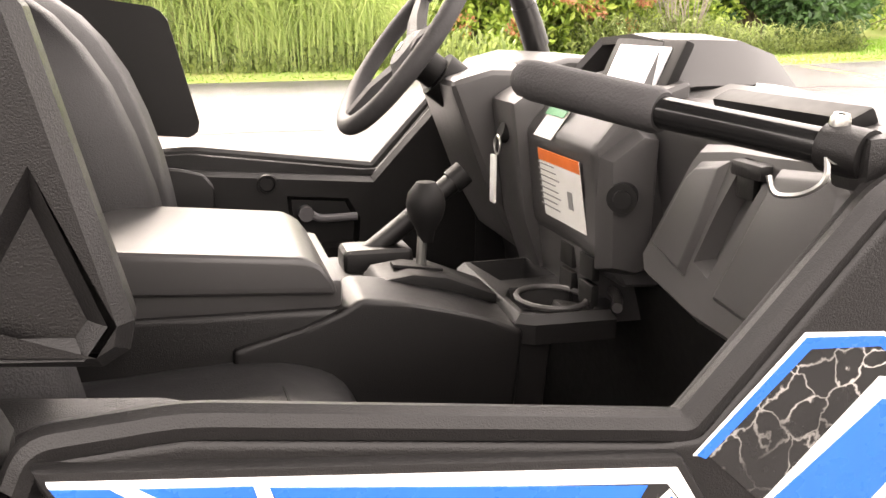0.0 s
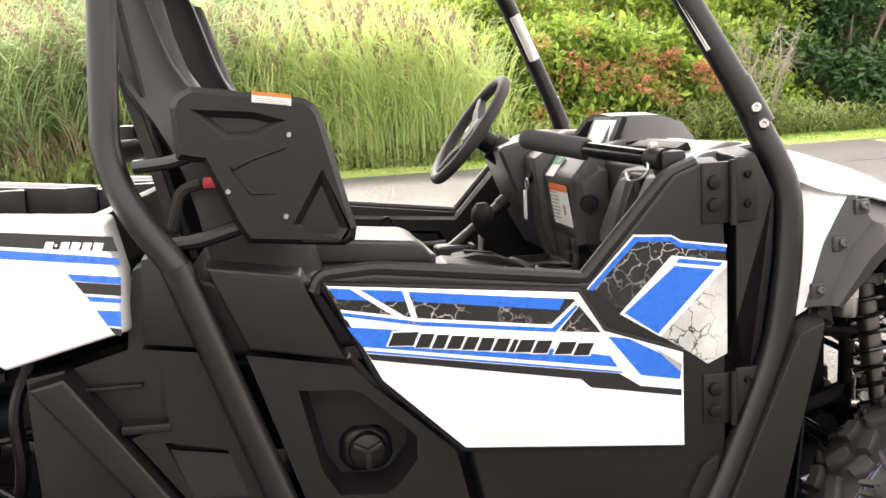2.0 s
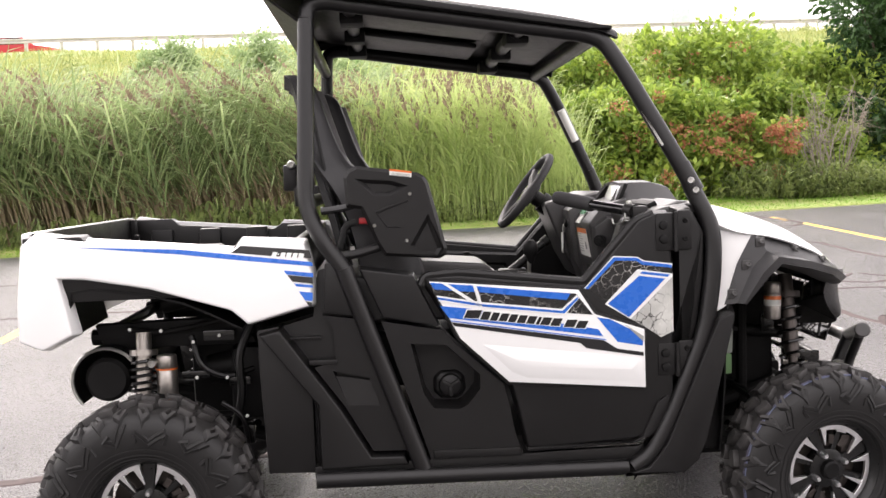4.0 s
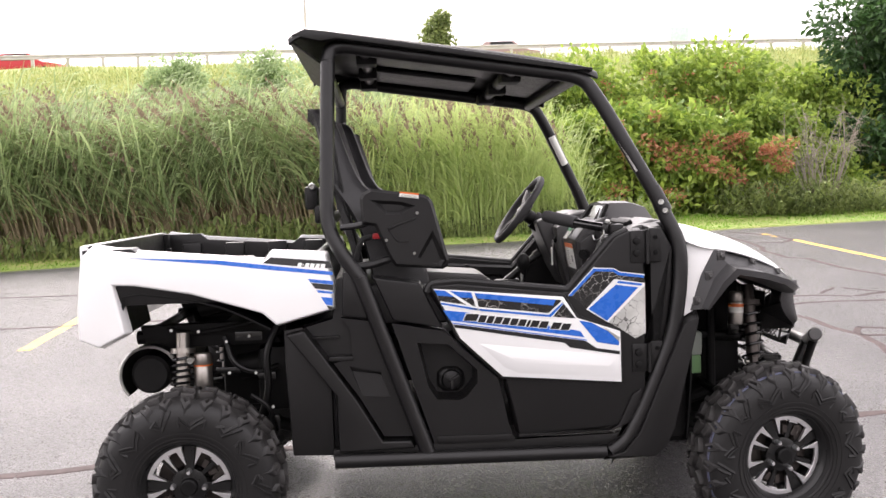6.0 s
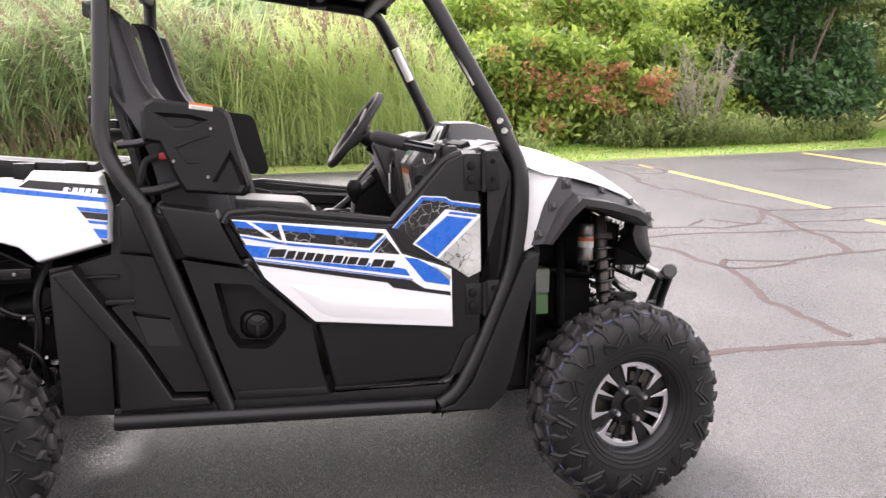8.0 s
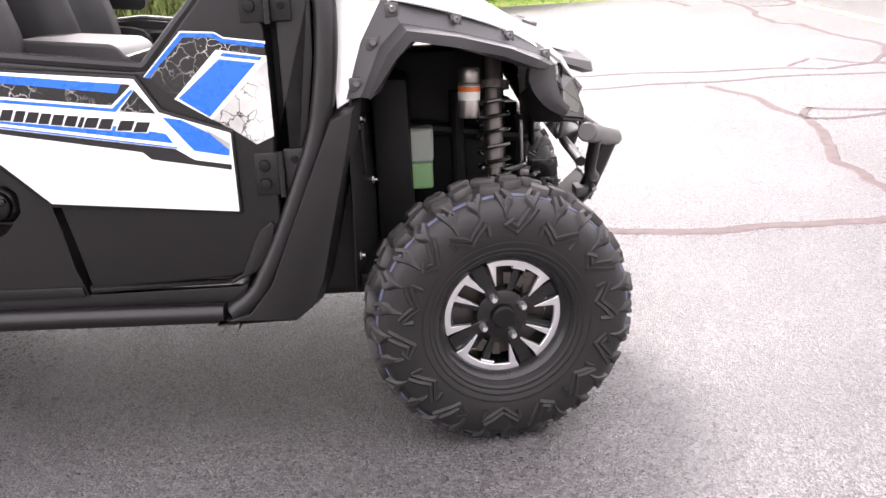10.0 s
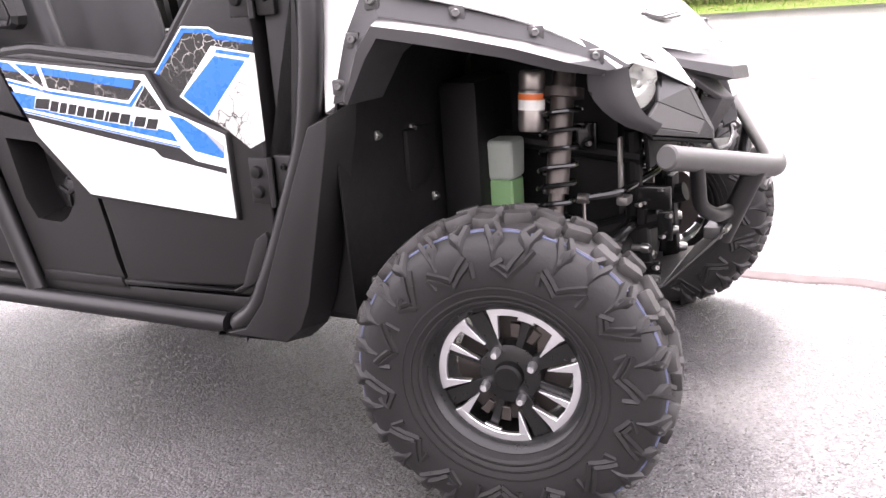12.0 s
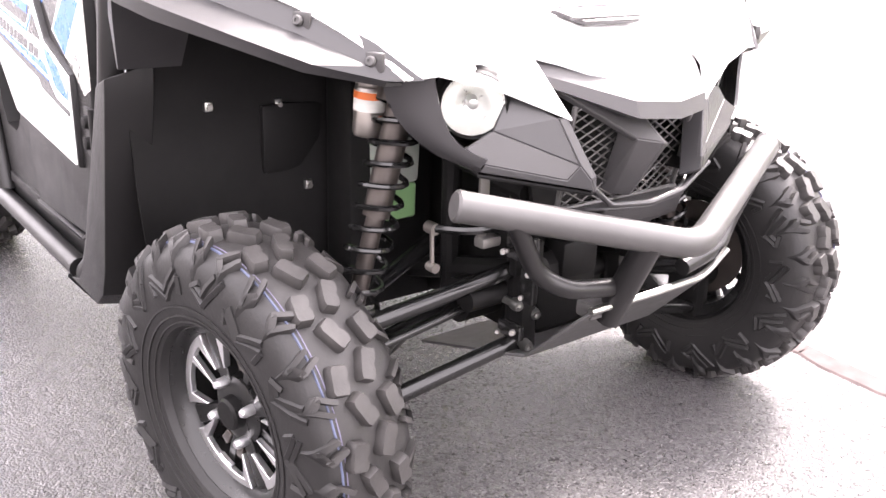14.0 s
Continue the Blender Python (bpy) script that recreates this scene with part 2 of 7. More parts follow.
def asphalt_mat():
    m = bpy.data.materials.new("worn_asphalt")
    m.use_nodes = True
    n, l = m.node_tree.nodes, m.node_tree.links
    b = n["Principled BSDF"]
    co = n.new("ShaderNodeTexCoord")
    vo = n.new("ShaderNodeTexVoronoi")
    vo.inputs["Scale"].default_value = 150
    big = n.new("ShaderNodeTexNoise")
    big.inputs["Scale"].default_value, big.inputs["Detail"].default_value = 0.9, 8
    fine = n.new("ShaderNodeTexNoise")
    fine.inputs["Scale"].default_value, fine.inputs["Detail"].default_value = 230, 4
    for t in (vo, big, fine):
        l.new(co.outputs["Object"], t.inputs["Vector"])
    r1 = n.new("ShaderNodeValToRGB")
    r1.color_ramp.elements[0].position, r1.color_ramp.elements[1].position = 0.3, 0.75
    r1.color_ramp.elements[0].color, r1.color_ramp.elements[1].color = (0.068, 0.066, 0.067, 1), (0.122, 0.118, 0.119, 1)
    l.new(big.outputs["Fac"], r1.inputs[0])
    r2 = n.new("ShaderNodeValToRGB")
    r2.color_ramp.elements[0].position, r2.color_ramp.elements[1].position = 0.35, 0.7
    r2.color_ramp.elements[0].color, r2.color_ramp.elements[1].color = (0.45, 0.44, 0.45, 1), (1.30, 1.28, 1.28, 1)
    # sky glints on the stones, put into the base colour as pale grains
    glint = r2.color_ramp.elements.new(0.80)
    glint.color = (1.4, 1.38, 1.38, 1)
    glint = r2.color_ramp.elements.new(0.86)
    glint.color = (3.4, 3.3, 3.3, 1)
    sep = n.new("ShaderNodeSeparateColor")
    l.new(vo.outputs["Color"], sep.inputs[0])
    bl = n.new("ShaderNodeMath")
    bl.operation = "MULTIPLY_ADD"
    bl.inputs[1].default_value = 0.42
    l.new(sep.outputs[0], bl.inputs[0])
    half = n.new("ShaderNodeMath")
    half.operation = "MULTIPLY"
    half.inputs[1].default_value = 0.60
    l.new(fine.outputs["Fac"], half.inputs[0])
    l.new(half.outputs[0], bl.inputs[2])
    l.new(bl.outputs[0], r2.inputs[0])
    mu = n.new("ShaderNodeMix")
    mu.data_type, mu.blend_type = "RGBA", "MULTIPLY"
    mu.inputs[0].default_value = 1
    l.new(r1.outputs[0], mu.inputs[6])
    l.new(r2.outputs[0], mu.inputs[7])
    l.new(mu.outputs[2], b.inputs["Base Color"])
    ro = n.new("ShaderNodeMapRange")
    ro.inputs[3].default_value, ro.inputs[4].default_value = 0.22, 0.46
    l.new(sep.outputs[1], ro.inputs[0])
    l.new(ro.outputs[0], b.inputs["Roughness"])
    b.inputs["Specular IOR Level"].default_value = 0.38
    bp = n.new("ShaderNodeBump")
    bp.inputs["Strength"].default_value, bp.inputs["Distance"].default_value = 0.85, 0.0042
    ad = n.new("ShaderNodeMath")
    ad.operation = "SUBTRACT"
    l.new(fine.outputs["Fac"], ad.inputs[0])
    vd = n.new("ShaderNodeMath")
    vd.operation = "MULTIPLY"
    vd.inputs[1].default_value = 0.9
    l.new(vo.outputs["Distance"], vd.inputs[0])
    l.new(vd.outputs[0], ad.inputs[1])
    l.new(ad.outputs[0], bp.inputs["Height"])
    l.new(bp.outputs[0], b.inputs["Normal"])
    return m


M_ASPHALT = asphalt_mat()
M_SOIL = mat("grassy_soil", (0.16, 0.24, 0.05), 0.9, scale=0.8, vary=0.3, bump=0.8, bump_scale=30, color2=(0.26, 0.26, 0.08))


# ---- geometry kit ----
def obj(name, bm, material, parent=None, label="", angle=35):
    """One mesh object from a bmesh, shaded smooth up to the angle."""
    bmesh.ops.recalc_face_normals(bm, faces=bm.faces)
    me = bpy.data.meshes.new(name)
    bm.to_mesh(me)
    bm.free()
    me.polygons.foreach_set("use_smooth", [True] * len(me.polygons))
    me.set_sharp_from_angle(angle=radians(angle))
    for mt in material if isinstance(material, (list, tuple)) else [material]:
        me.materials.append(mt)
    ob = new(name, me)
    if parent:
        ob.parent = parent
    if label:
        tagged(ob, label)
    return ob


def part(name, bm, material, parent, label="", both=False, angle=35):
    """A part of a thing; both: a twin on the other side of the vehicle too."""
    twin = None
    if both:
        twin = bm.copy()
        bmesh.ops.scale(twin, vec=(1, -1, 1), verts=twin.verts)
        bmesh.ops.reverse_faces(twin, faces=twin.faces)
    ob = obj(name, bm, material, parent, label, angle)
    if both:
        obj(name, twin, material, parent, label, angle)
    return ob


def join(*bms):
    out = bmesh.new()
    for b in bms:
        me = bpy.data.meshes.new("tmp")
        b.to_mesh(me)
        b.free()
        out.from_mesh(me)
        bpy.data.meshes.remove(me)
    return out


def soften(bm, width, seg=2, angle=25):
    if width > 0:
        es = [e for e in bm.edges if len(e.link_faces) == 2 and e.calc_face_angle(0) > radians(angle)]
        bmesh.ops.bevel(bm, geom=es, offset=width, segments=seg, affect="EDGES", profile=0.6, clamp_overlap=True)
    return bm


def shrink(poly, d):
    """The polygon with its edges moved inwards by d (a list gives each edge its own)."""
    n = len(poly)
    area = sum(poly[i][0] * poly[(i + 1) % n][1] - poly[(i + 1) % n][0] * poly[i][1] for i in range(n))
    s = 1 if area > 0 else -1
    ds = d if isinstance(d, (list, tuple)) else [d] * n
    lines = []
    for i in range(n):
        a, b = Vector(poly[i]), Vector(poly[(i + 1) % n])
        t = (b - a).normalized()
        nrm = Vector((-t.y, t.x)) * s
        lines.append((a + nrm * ds[i], t))
    out = []
    for i in range(n):
        (p, t), (q, u) = lines[i - 1], lines[i]
        den = t.x * u.y - t.y * u.x
        if abs(den) < 1e-4:
            out.append(tuple(q))
        else:
            k = ((q.x - p.x) * u.y - (q.y - p.y) * u.x) / den
            out.append(tuple(p + t * k))
    return out


def slab(poly, y0, y1, inset=0.0, bevel=0.004, seg=2, lean=None):
    """A plate with a side outline in x and z from y0 out to y1; inset draws its outer face in; lean(x, z) shifts it sideways."""
    bm = bmesh.new()
    outer = shrink(poly, inset) if inset else poly
    f = lean or (lambda x, z: 0.0)
    a = [bm.verts.new((x, y0 + f(x, z), z)) for x, z in poly]
    b = [bm.verts.new((x, y1 + f(x, z), z)) for x, z in outer]
    bm.faces.new(a)
    bm.faces.new(b[::-1])
    n = len(poly)
    for i in range(n):
        bm.faces.new((a[i], b[i], b[(i + 1) % n], a[(i + 1) % n]))
    bmesh.ops.recalc_face_normals(bm, faces=bm.faces)
    return soften(bm, bevel, seg)


def plate(corners, thick, bevel=0.003, seg=1):
    """A flat plate through given corners, thickened along its normal to the back."""
    bm = bmesh.new()
    ps = [Vector(c) for c in corners]
    nrm = sum(((ps[i] - ps[0]).cross(ps[i + 1] - ps[0]) for i in range(1, len(ps) - 1)), Vector()).normalized()
    a = [bm.verts.new(p) for p in ps]
    b = [bm.verts.new(p - nrm * thick) for p in ps]
    bm.faces.new(a)
    bm.faces.new(b[::-1])
    for i in range(len(ps)):
        bm.faces.new((a[i], b[i], b[(i + 1) % len(ps)], a[(i + 1) % len(ps)]))
    bmesh.ops.recalc_face_normals(bm, faces=bm.faces)
    return soften(bm, bevel, seg)


def box(c, s, bevel=0.004, seg=2, m=None, taper=1.0):
    bm = bmesh.new()
    bmesh.ops.create_cube(bm, size=1)
    for v in bm.verts:
        k = taper if v.co.z > 0 else 1
        v.co = Vector((v.co.x * s[0] * k, v.co.y * s[1] * k, v.co.z * s[2]))
    soften(bm, bevel, seg)
    if m:
        bmesh.ops.transform(bm, matrix=m, verts=bm.verts)
    bmesh.ops.translate(bm, vec=c, verts=bm.verts)
    return bm


def rounded(points, radius, steps=5):
    """The polyline with its corners rounded."""
    ps = [Vector(p) for p in points]
    if radius <= 0 or len(ps) < 3:
        return ps
    out = [ps[0]]
    for i in range(1, len(ps) - 1):
        a, b, c = ps[i - 1], ps[i], ps[i + 1]
        k = min(radius, (a - b).length * 0.48, (c - b).length * 0.48)
        p, q = b + (a - b).normalized() * k, b + (c - b).normalized() * k
        for j in range(steps + 1):
            u = j / steps
            out.append(p * (1 - u) ** 2 + b * 2 * u * (1 - u) + q * u * u)
    out.append(ps[-1])
    return out


def tube(points, r, n=12, radius=0.05, closed=False, cap=0.2):
    """A round bar along a polyline with rounded bends; r may be a list of one radius a point (no bends then)."""
    ps = [Vector(p) for p in points] if isinstance(r, (list, tuple)) else rounded(points, radius)
    rs = list(r) if isinstance(r, (list, tuple)) else [r] * len(ps)
    bm = bmesh.new()
    rings, up = [], None
    count = len(ps)
    for i, p in enumerate(ps):
        if closed:
            t = (ps[(i + 1) % count] - ps[i - 1]).normalized()
        else:
            t = (ps[min(i + 1, count - 1)] - ps[max(i - 1, 0)]).normalized()
        if up is None:
            up = t.orthogonal().normalized()
        up = (up - t * up.dot(t)).normalized()
        side = t.cross(up)
        rings.append([bm.verts.new(p + (up * math.cos(2 * math.pi * k / n) + side * math.sin(2 * math.pi * k / n)) * rs[i]) for k in range(n)])
    pairs = list(zip(rings, rings[1:]))
    if closed:
        pairs.append((rings[-1], rings[0]))
    for a, b in pairs:
        for k in range(n):
            bm.faces.new((a[k], a[(k + 1) % n], b[(k + 1) % n], b[k]))
    if not closed:
        bm.faces.new(rings[0][::-1])
        bm.faces.new(rings[-1])
    return bm


def lathe(profile, n=32, m=None, closed=False):
    """Turned about the y axis: profile of (radius, y)."""
    bm = bmesh.new()
    rings = []
    for r, y in profile:
        if r < 1e-5:
            rings.append([bm.verts.new((0, y, 0))])
        else:
            rings.append([bm.verts.new((r * math.cos(2 * math.pi * k / n), y, r * math.sin(2 * math.pi * k / n))) for k in range(n)])
    pairs = list(zip(rings, rings[1:])) + ([(rings[-1], rings[0])] if closed else [])
    for a, b in pairs:
        for k in range(n):
            q = (k + 1) % n
            if len(a) == 1 and len(b) == 1:
                continue
            if len(a) == 1:
                bm.faces.new((a[0], b[q], b[k]))
            elif len(b) == 1:
                bm.faces.new((a[k], a[q], b[0]))
            else:
                bm.faces.new((a[k], a[q], b[q], b[k]))
    if m:
        bmesh.ops.transform(bm, matrix=m, verts=bm.verts)
    return bm


def rod(a, b, r, n=12, bevel=0.0):
    """A straight round rod from a to b."""
    return soften(tube([a, b], r, n, 0), bevel, 1, 60)


def sheet(rows, thick=0.003, smooth=2):
    """A shell through rows of points, refined smoothly and thickened."""
    g = np.array(rows, dtype=float)

    def refine(a):
        p = np.concatenate([2 * a[:1] - a[1:2], a, 2 * a[-1:] - a[-2:-1]])
        out = []
        for i in range(1, len(p) - 2):
            for j in range(smooth):
                u = j / smooth
                out.append(0.5 * (2 * p[i] + (p[i + 1] - p[i - 1]) * u + (2 * p[i - 1] - 5 * p[i] + 4 * p[i + 1] - p[i + 2]) * u * u
                                  + (3 * p[i] - p[i - 1] - 3 * p[i + 1] + p[i + 2]) * u ** 3))
        out.append(p[-2])
        return np.array(out)

    if smooth > 1:
        g = refine(g)
        g = refine(g.transpose(1, 0, 2)).transpose(1, 0, 2)
    bm = bmesh.new()
    vs = [[bm.verts.new(p) for p in row] for row in g]
    for i in range(len(vs) - 1):
        for j in range(len(vs[0]) - 1):
            bm.faces.new((vs[i][j], vs[i + 1][j], vs[i + 1][j + 1], vs[i][j + 1]))
    bmesh.ops.recalc_face_normals(bm, faces=bm.faces)
    if thick:
        bmesh.ops.solidify(bm, geom=bm.faces[:], thickness=thick)
    return bm


def bolt_head(p, axis, r=0.009, h=0.006):
    """A low round screw head with a socket, facing along axis."""
    q = Vector((0, -1, 0)).rotation_difference(Vector(axis)).to_matrix().to_4x4()
    return lathe([(0, -h * 0.45), (r * 0.42, -h * 0.45), (r * 0.42, -h), (r * 0.75, -h), (r, -h * 0.35), (r, h * 0.4), (0, h * 0.4)], 14, Matrix.Translation(p) @ q)


def raw(name, verts, faces, material, label, category, kind="stuff"):
    """A large joined mesh from arrays."""
    me = bpy.data.meshes.new(name)
    me.from_pydata(verts, [], faces)
    me.materials.append(material)
    return tagged(new(name, me), label, category, kind=kind)


# ---- setting: parking lot, verge, embankment ----


def verge_y(x):
    """Where the asphalt ends, along the lot."""
    return np.interp(x, [-60, -6, -1.5, 0.8, 3.5, 5.2, 7.2, 11, 16, 60], [3.0, 9.25, 10.75, 11.0, 11.4, 11.8, 12.3, 13.1, 14.7, 26.0])


def land_z(x, y):
    """Height of the natural ground: a flat verge, then the embankment of the road."""
    d = y - verge_y(x)
    h = np.interp(d, [-2, -0.05, 0.05, 1.5, 4.5, 8], [-0.06, -0.06, 0.012, 0.05, 0.10, 0.5])
    foot = verge_y(x) + 8
    u = np.clip((y - foot) / np.maximum(41 - foot, 4), 0, 1)
    h = h + 5.50 * (u + 0.05 * np.sin(np.pi * u))
    return h + 0.05 * np.sin(x * 0.7 + y * 0.3) * np.clip(d / 10, 0, 1)


gx = np.concatenate([[-2500, -900, -300, -120], np.arange(-60, 61, 1.0), [120, 300, 900, 2500]])
gd = np.concatenate([[-2500, -600, -120, -30, -3, -0.06, 0.06, 0.5, 1.0, 1.6], np.arange(2.5, 40, 1.2), [60, 120, 400, 2500]])
gv, gf = [], []
for xx in gx:
    for dd in gd:
        yy = float(verge_y(xx)) + dd
        gv.append((float(xx), yy, float(land_z(xx, yy))))
nd = len(gd)
for i in range(len(gx) - 1):
    for j in range(nd - 1):
        gf.append((i * nd + j, (i + 1) * nd + j, (i + 1) * nd + j + 1, i * nd + j + 1))
raw("ground", gv, gf, M_SOIL, "green grassy ground rising to a road embankment", "ground", "structure")

ax = np.concatenate([[-400, -150], np.arange(-60, 61, 2.0), [150, 400]])
av, af = [], []
for xx in ax:
    av += [(float(xx), float(verge_y(xx)), 0.0), (float(xx), -400.0, 0.0), (float(xx), float(verge_y(xx)), -0.05), (float(xx), -400.0, -0.05)]
for i in range(len(ax) - 1):
    a, b = 4 * i, 4 * i + 4
    af += [(a, a + 1, b + 1, b), (a, b, b + 2, a + 2)]
raw("asphalt_lot", av, af, M_ASPHALT, "worn grey asphalt parking lot with sealed cracks", "pavement", "structure")


def strip(name, points, width, material, label, category, z=0.004, rough=0.25, step=0.08):
    """A flat uneven band along a polyline on the asphalt, with a raised edge."""
    ps = [Vector((*p, 0)) for p in points]
    vs, fs = [], []
    for a, b in zip(ps, ps[1:]):
        n = max(2, int((b - a).length / step))
        t = (b - a).normalized()
        s = Vector((-t.y, t.x, 0))
        for i in range(n + 1):
            c = a.lerp(b, i / n)
            wob = (noise.noise(c * 1.7) * 0.9 + noise.noise(c * 6) * 0.35) * rough
            w1 = width * 0.5 * (1 + rough * 1.3 * noise.noise(c * 9 + Vector((3, 0, 0))))
            w2 = width * 0.5 * (1 + rough * 1.3 * noise.noise(c * 9 + Vector((0, 7, 0))))
            c = c + s * wob * 0.3
            k = len(vs)
            vs += [tuple(c + s * w1), tuple(c + s * w1 * 0.8 + Vector((0, 0, z))), tuple(c - s * w2 * 0.8 + Vector((0, 0, z))), tuple(c - s * w2)]
            if i:
                fs += [(k - 4 + j, k + j, k + 1 + j, k - 3 + j) for j in range(3)]
    return raw(name, vs, fs, material, label, category, "structure")


for pts, w in (
    ([(-9, 0.3), (-5, 0.5), (-2.1, 0.5), (-1.0, 0.7), (1.2, 0.88), (2.1, 0.78), (3.1, 0.85), (6.5, 0.4), (12, 0.1)], 0.075),
    ([(2.94, 4.01), (3.11, 3.55), (3.16, 3.09), (3.2, 2.82), (3.14, 2.51), (3.01, 1.99), (2.96, 1.76), (2.93, 1.38), (2.99, 0.93)], 0.065),
    ([(2.0, 4.75), (2.99, 4.67), (3.78, 4.66), (4.04, 4.55), (4.5, 4.73), (4.79, 5.1), (5.01, 5.52)], 0.05),
    ([(3.82, 4.75), (4.16, 5.03), (4.4, 4.75), (4.6, 4.68)], 0.04),
    ([(1.8, 4.1), (2.8, 4.17), (3.52, 4.27), (4.17, 4.28), (4.72, 4.27)], 0.045),
    ([(3.2, 2.85), (3.33, 3.1), (3.6, 2.95), (3.8, 2.94), (4.06, 3.02), (4.43, 3.14), (6.2, 3.5)], 0.05),
    ([(3.18, 2.76), (3.49, 2.73), (3.80, 2.86)], 0.045),
    ([(5.14, 10.63), (5.16, 9.81), (4.89, 8.55), (4.79, 7.72), (5.01, 7.49), (4.97, 6.57), (5.06, 5.85), (5.01, 5.52), (4.9, 5.08), (4.75, 4.42), (4.67, 3.84), (4.53, 3.3), (4.43, 3.14)], 0.075),
    ([(5.01, 5.52), (5.36, 5.5), (5.89, 5.53), (8.0, 5.4)], 0.04),
    ([(4.74, 4.68), (5.39, 4.7), (7.5, 4.9)], 0.04),
    ([(4.72, 4.27), (4.97, 4.02), (6.4, 3.9)], 0.045),
    ([(5.55, 11.5), (5.83, 10.58), (5.87, 9.92), (5.56, 9.47), (5.2, 9.6)], 0.085),
    ([(4.13, 11.3), (4.43, 10.89), (4.5, 9.96)], 0.06),
    ([(-8, 4.4), (-4.5, 4.55), (-2.4, 4.7), (-0.4, 5.1), (0.7, 5.15), (2.0, 4.75)], 0.05),
    ([(7.2, 9.4), (8.1, 9.6), (9.3, 9.3)], 0.05),
    ([(-7, 6.9), (-3.4, 6.6), (1, 6.9)], 0.05),
):
    strip("crack_sealant", pts, w, M_SEAL, "dark brown sealant over an asphalt crack", "crack sealant")
for pts in ([(5.88, 9.83), (5.80, 5.5)], [(5.69, 4.7), (5.71, 1.5)], [(9.75, 12.5), (9.5, 6.5)], [(-3.2, 3.55), (-3.27, 8.2)], [(-6.4, 3.0), (-6.5, 7.6)], [(5.84, 10.9), (5.86, 10.3)]):
    strip("parking_line", pts, 0.10, M_YELLOW, "yellow painted parking bay line on asphalt", "road marking", z=0.003, rough=0.04)


def blades(n, xr, yr, height, width, bend, material, name, label, category, lean=0.0, leaves=1, seed=1, droop=False, keep=None):
    """Upright curved blades; leaves above 1 sets them up along a stem."""
    r = np.random.default_rng(seed)
    x = r.uniform(*xr, n)
    d = r.uniform(0, 1, n) ** 1.1 * (yr[1] - yr[0]) + yr[0]
    if keep:
        ok = r.uniform(0, 1, n) < keep(x, d)
        x, d = x[ok], d[ok]
        n = len(x)
    y = verge_y(x) + d
    z = land_z(x, y) - 0.02
    h = r.uniform(height[0], height[1], n) * (0.85 + 0.2 * np.sin(x * 0.9 + 1) * np.cos(y * 0.8))
    vs, fs = [], []
    for k in range(leaves):
        if leaves == 1:
            z0, hh = z, h
        else:
            f = (k + 0.3 + r.uniform(0, 0.6, n)) / leaves
            z0, hh = z + h * f * 0.78, h * r.uniform(0.26, 0.46, n) if droop else h * r.uniform(0.22, 0.40, n)
        az = r.uniform(0, 2 * np.pi, n)
        if lean:
            az = np.where(r.uniform(0, 1, n) < 0.7, np.pi + r.normal(0, 0.6, n), az)
        dx, dy = np.cos(az), np.sin(az)
        bx = x + (lean * (z0 - z) ** 2 * -0.08 if leaves > 1 else 0)
        w = r.uniform(width[0], width[1], n)
        b = r.uniform(bend[0], bend[1], n) * hh
        sx, sy = -dy * w * 0.5 + 0.25 * w, dx * w * 0.5
        rows = []
        bow = ((0, 0.6, 0, 0), (0.4, 1, 0.36, 0.28), (0.75, 0.8, 0.50, 0.66), (1, 0.05, 0.40, 1.0)) if droop else ((0, 0.6, 0, 0), (0.45, 1, 0.52, 0.22), (0.78, 0.75, 0.80, 0.62), (1, 0.05, 0.86 if leaves > 1 else 1.0, 1.0))
        for u, ww, up, out in bow:
            px, py, pz = bx + dx * b * out, y + dy * b * out, z0 + hh * up
            rows.append(np.stack([px - sx * ww, py - sy * ww, pz], 1))
            rows.append(np.stack([px + sx * ww, py + sy * ww, pz], 1))
        v = np.stack(rows, 1)
        o = len(vs) * 0 + sum(len(q) for q in vs)
        vs.append(v.reshape(-1, 3))
        i0 = o + np.arange(n) * 8
        for j in range(3):
            fs.append(np.stack([i0 + 2 * j, i0 + 2 * j + 1, i0 + 2 * j + 3, i0 + 2 * j + 2], 1))
    return raw(name, np.concatenate(vs).tolist(), np.concatenate(fs).tolist(), material, label, category), (x, y, z, h)


def reed_here(x, d):
    """Reeds thin out towards the shrubs at the right end of the verge."""
    return np.clip((1.2 - x) / 2.2, 0.0, 1.0)


def cattail_here(x, d):
    """Cattails stand between the reeds and the shrubs."""
    return np.clip((x + 1.4) / 2.0, 0.0, 1.0) * np.clip((3.5 - x) / 1.3, 0.0, 1.0)


def clumpy(x, d):
    """Weeds gather in patches on the slope."""
    return np.clip(0.5 + 0.9 * np.sin(x * 0.83 + d * 0.41) * np.sin(d * 0.63 - x * 0.22 + 1.3) + 0.25 * np.sin(x * 2.3 + d * 1.7), 0.02, 1.0)


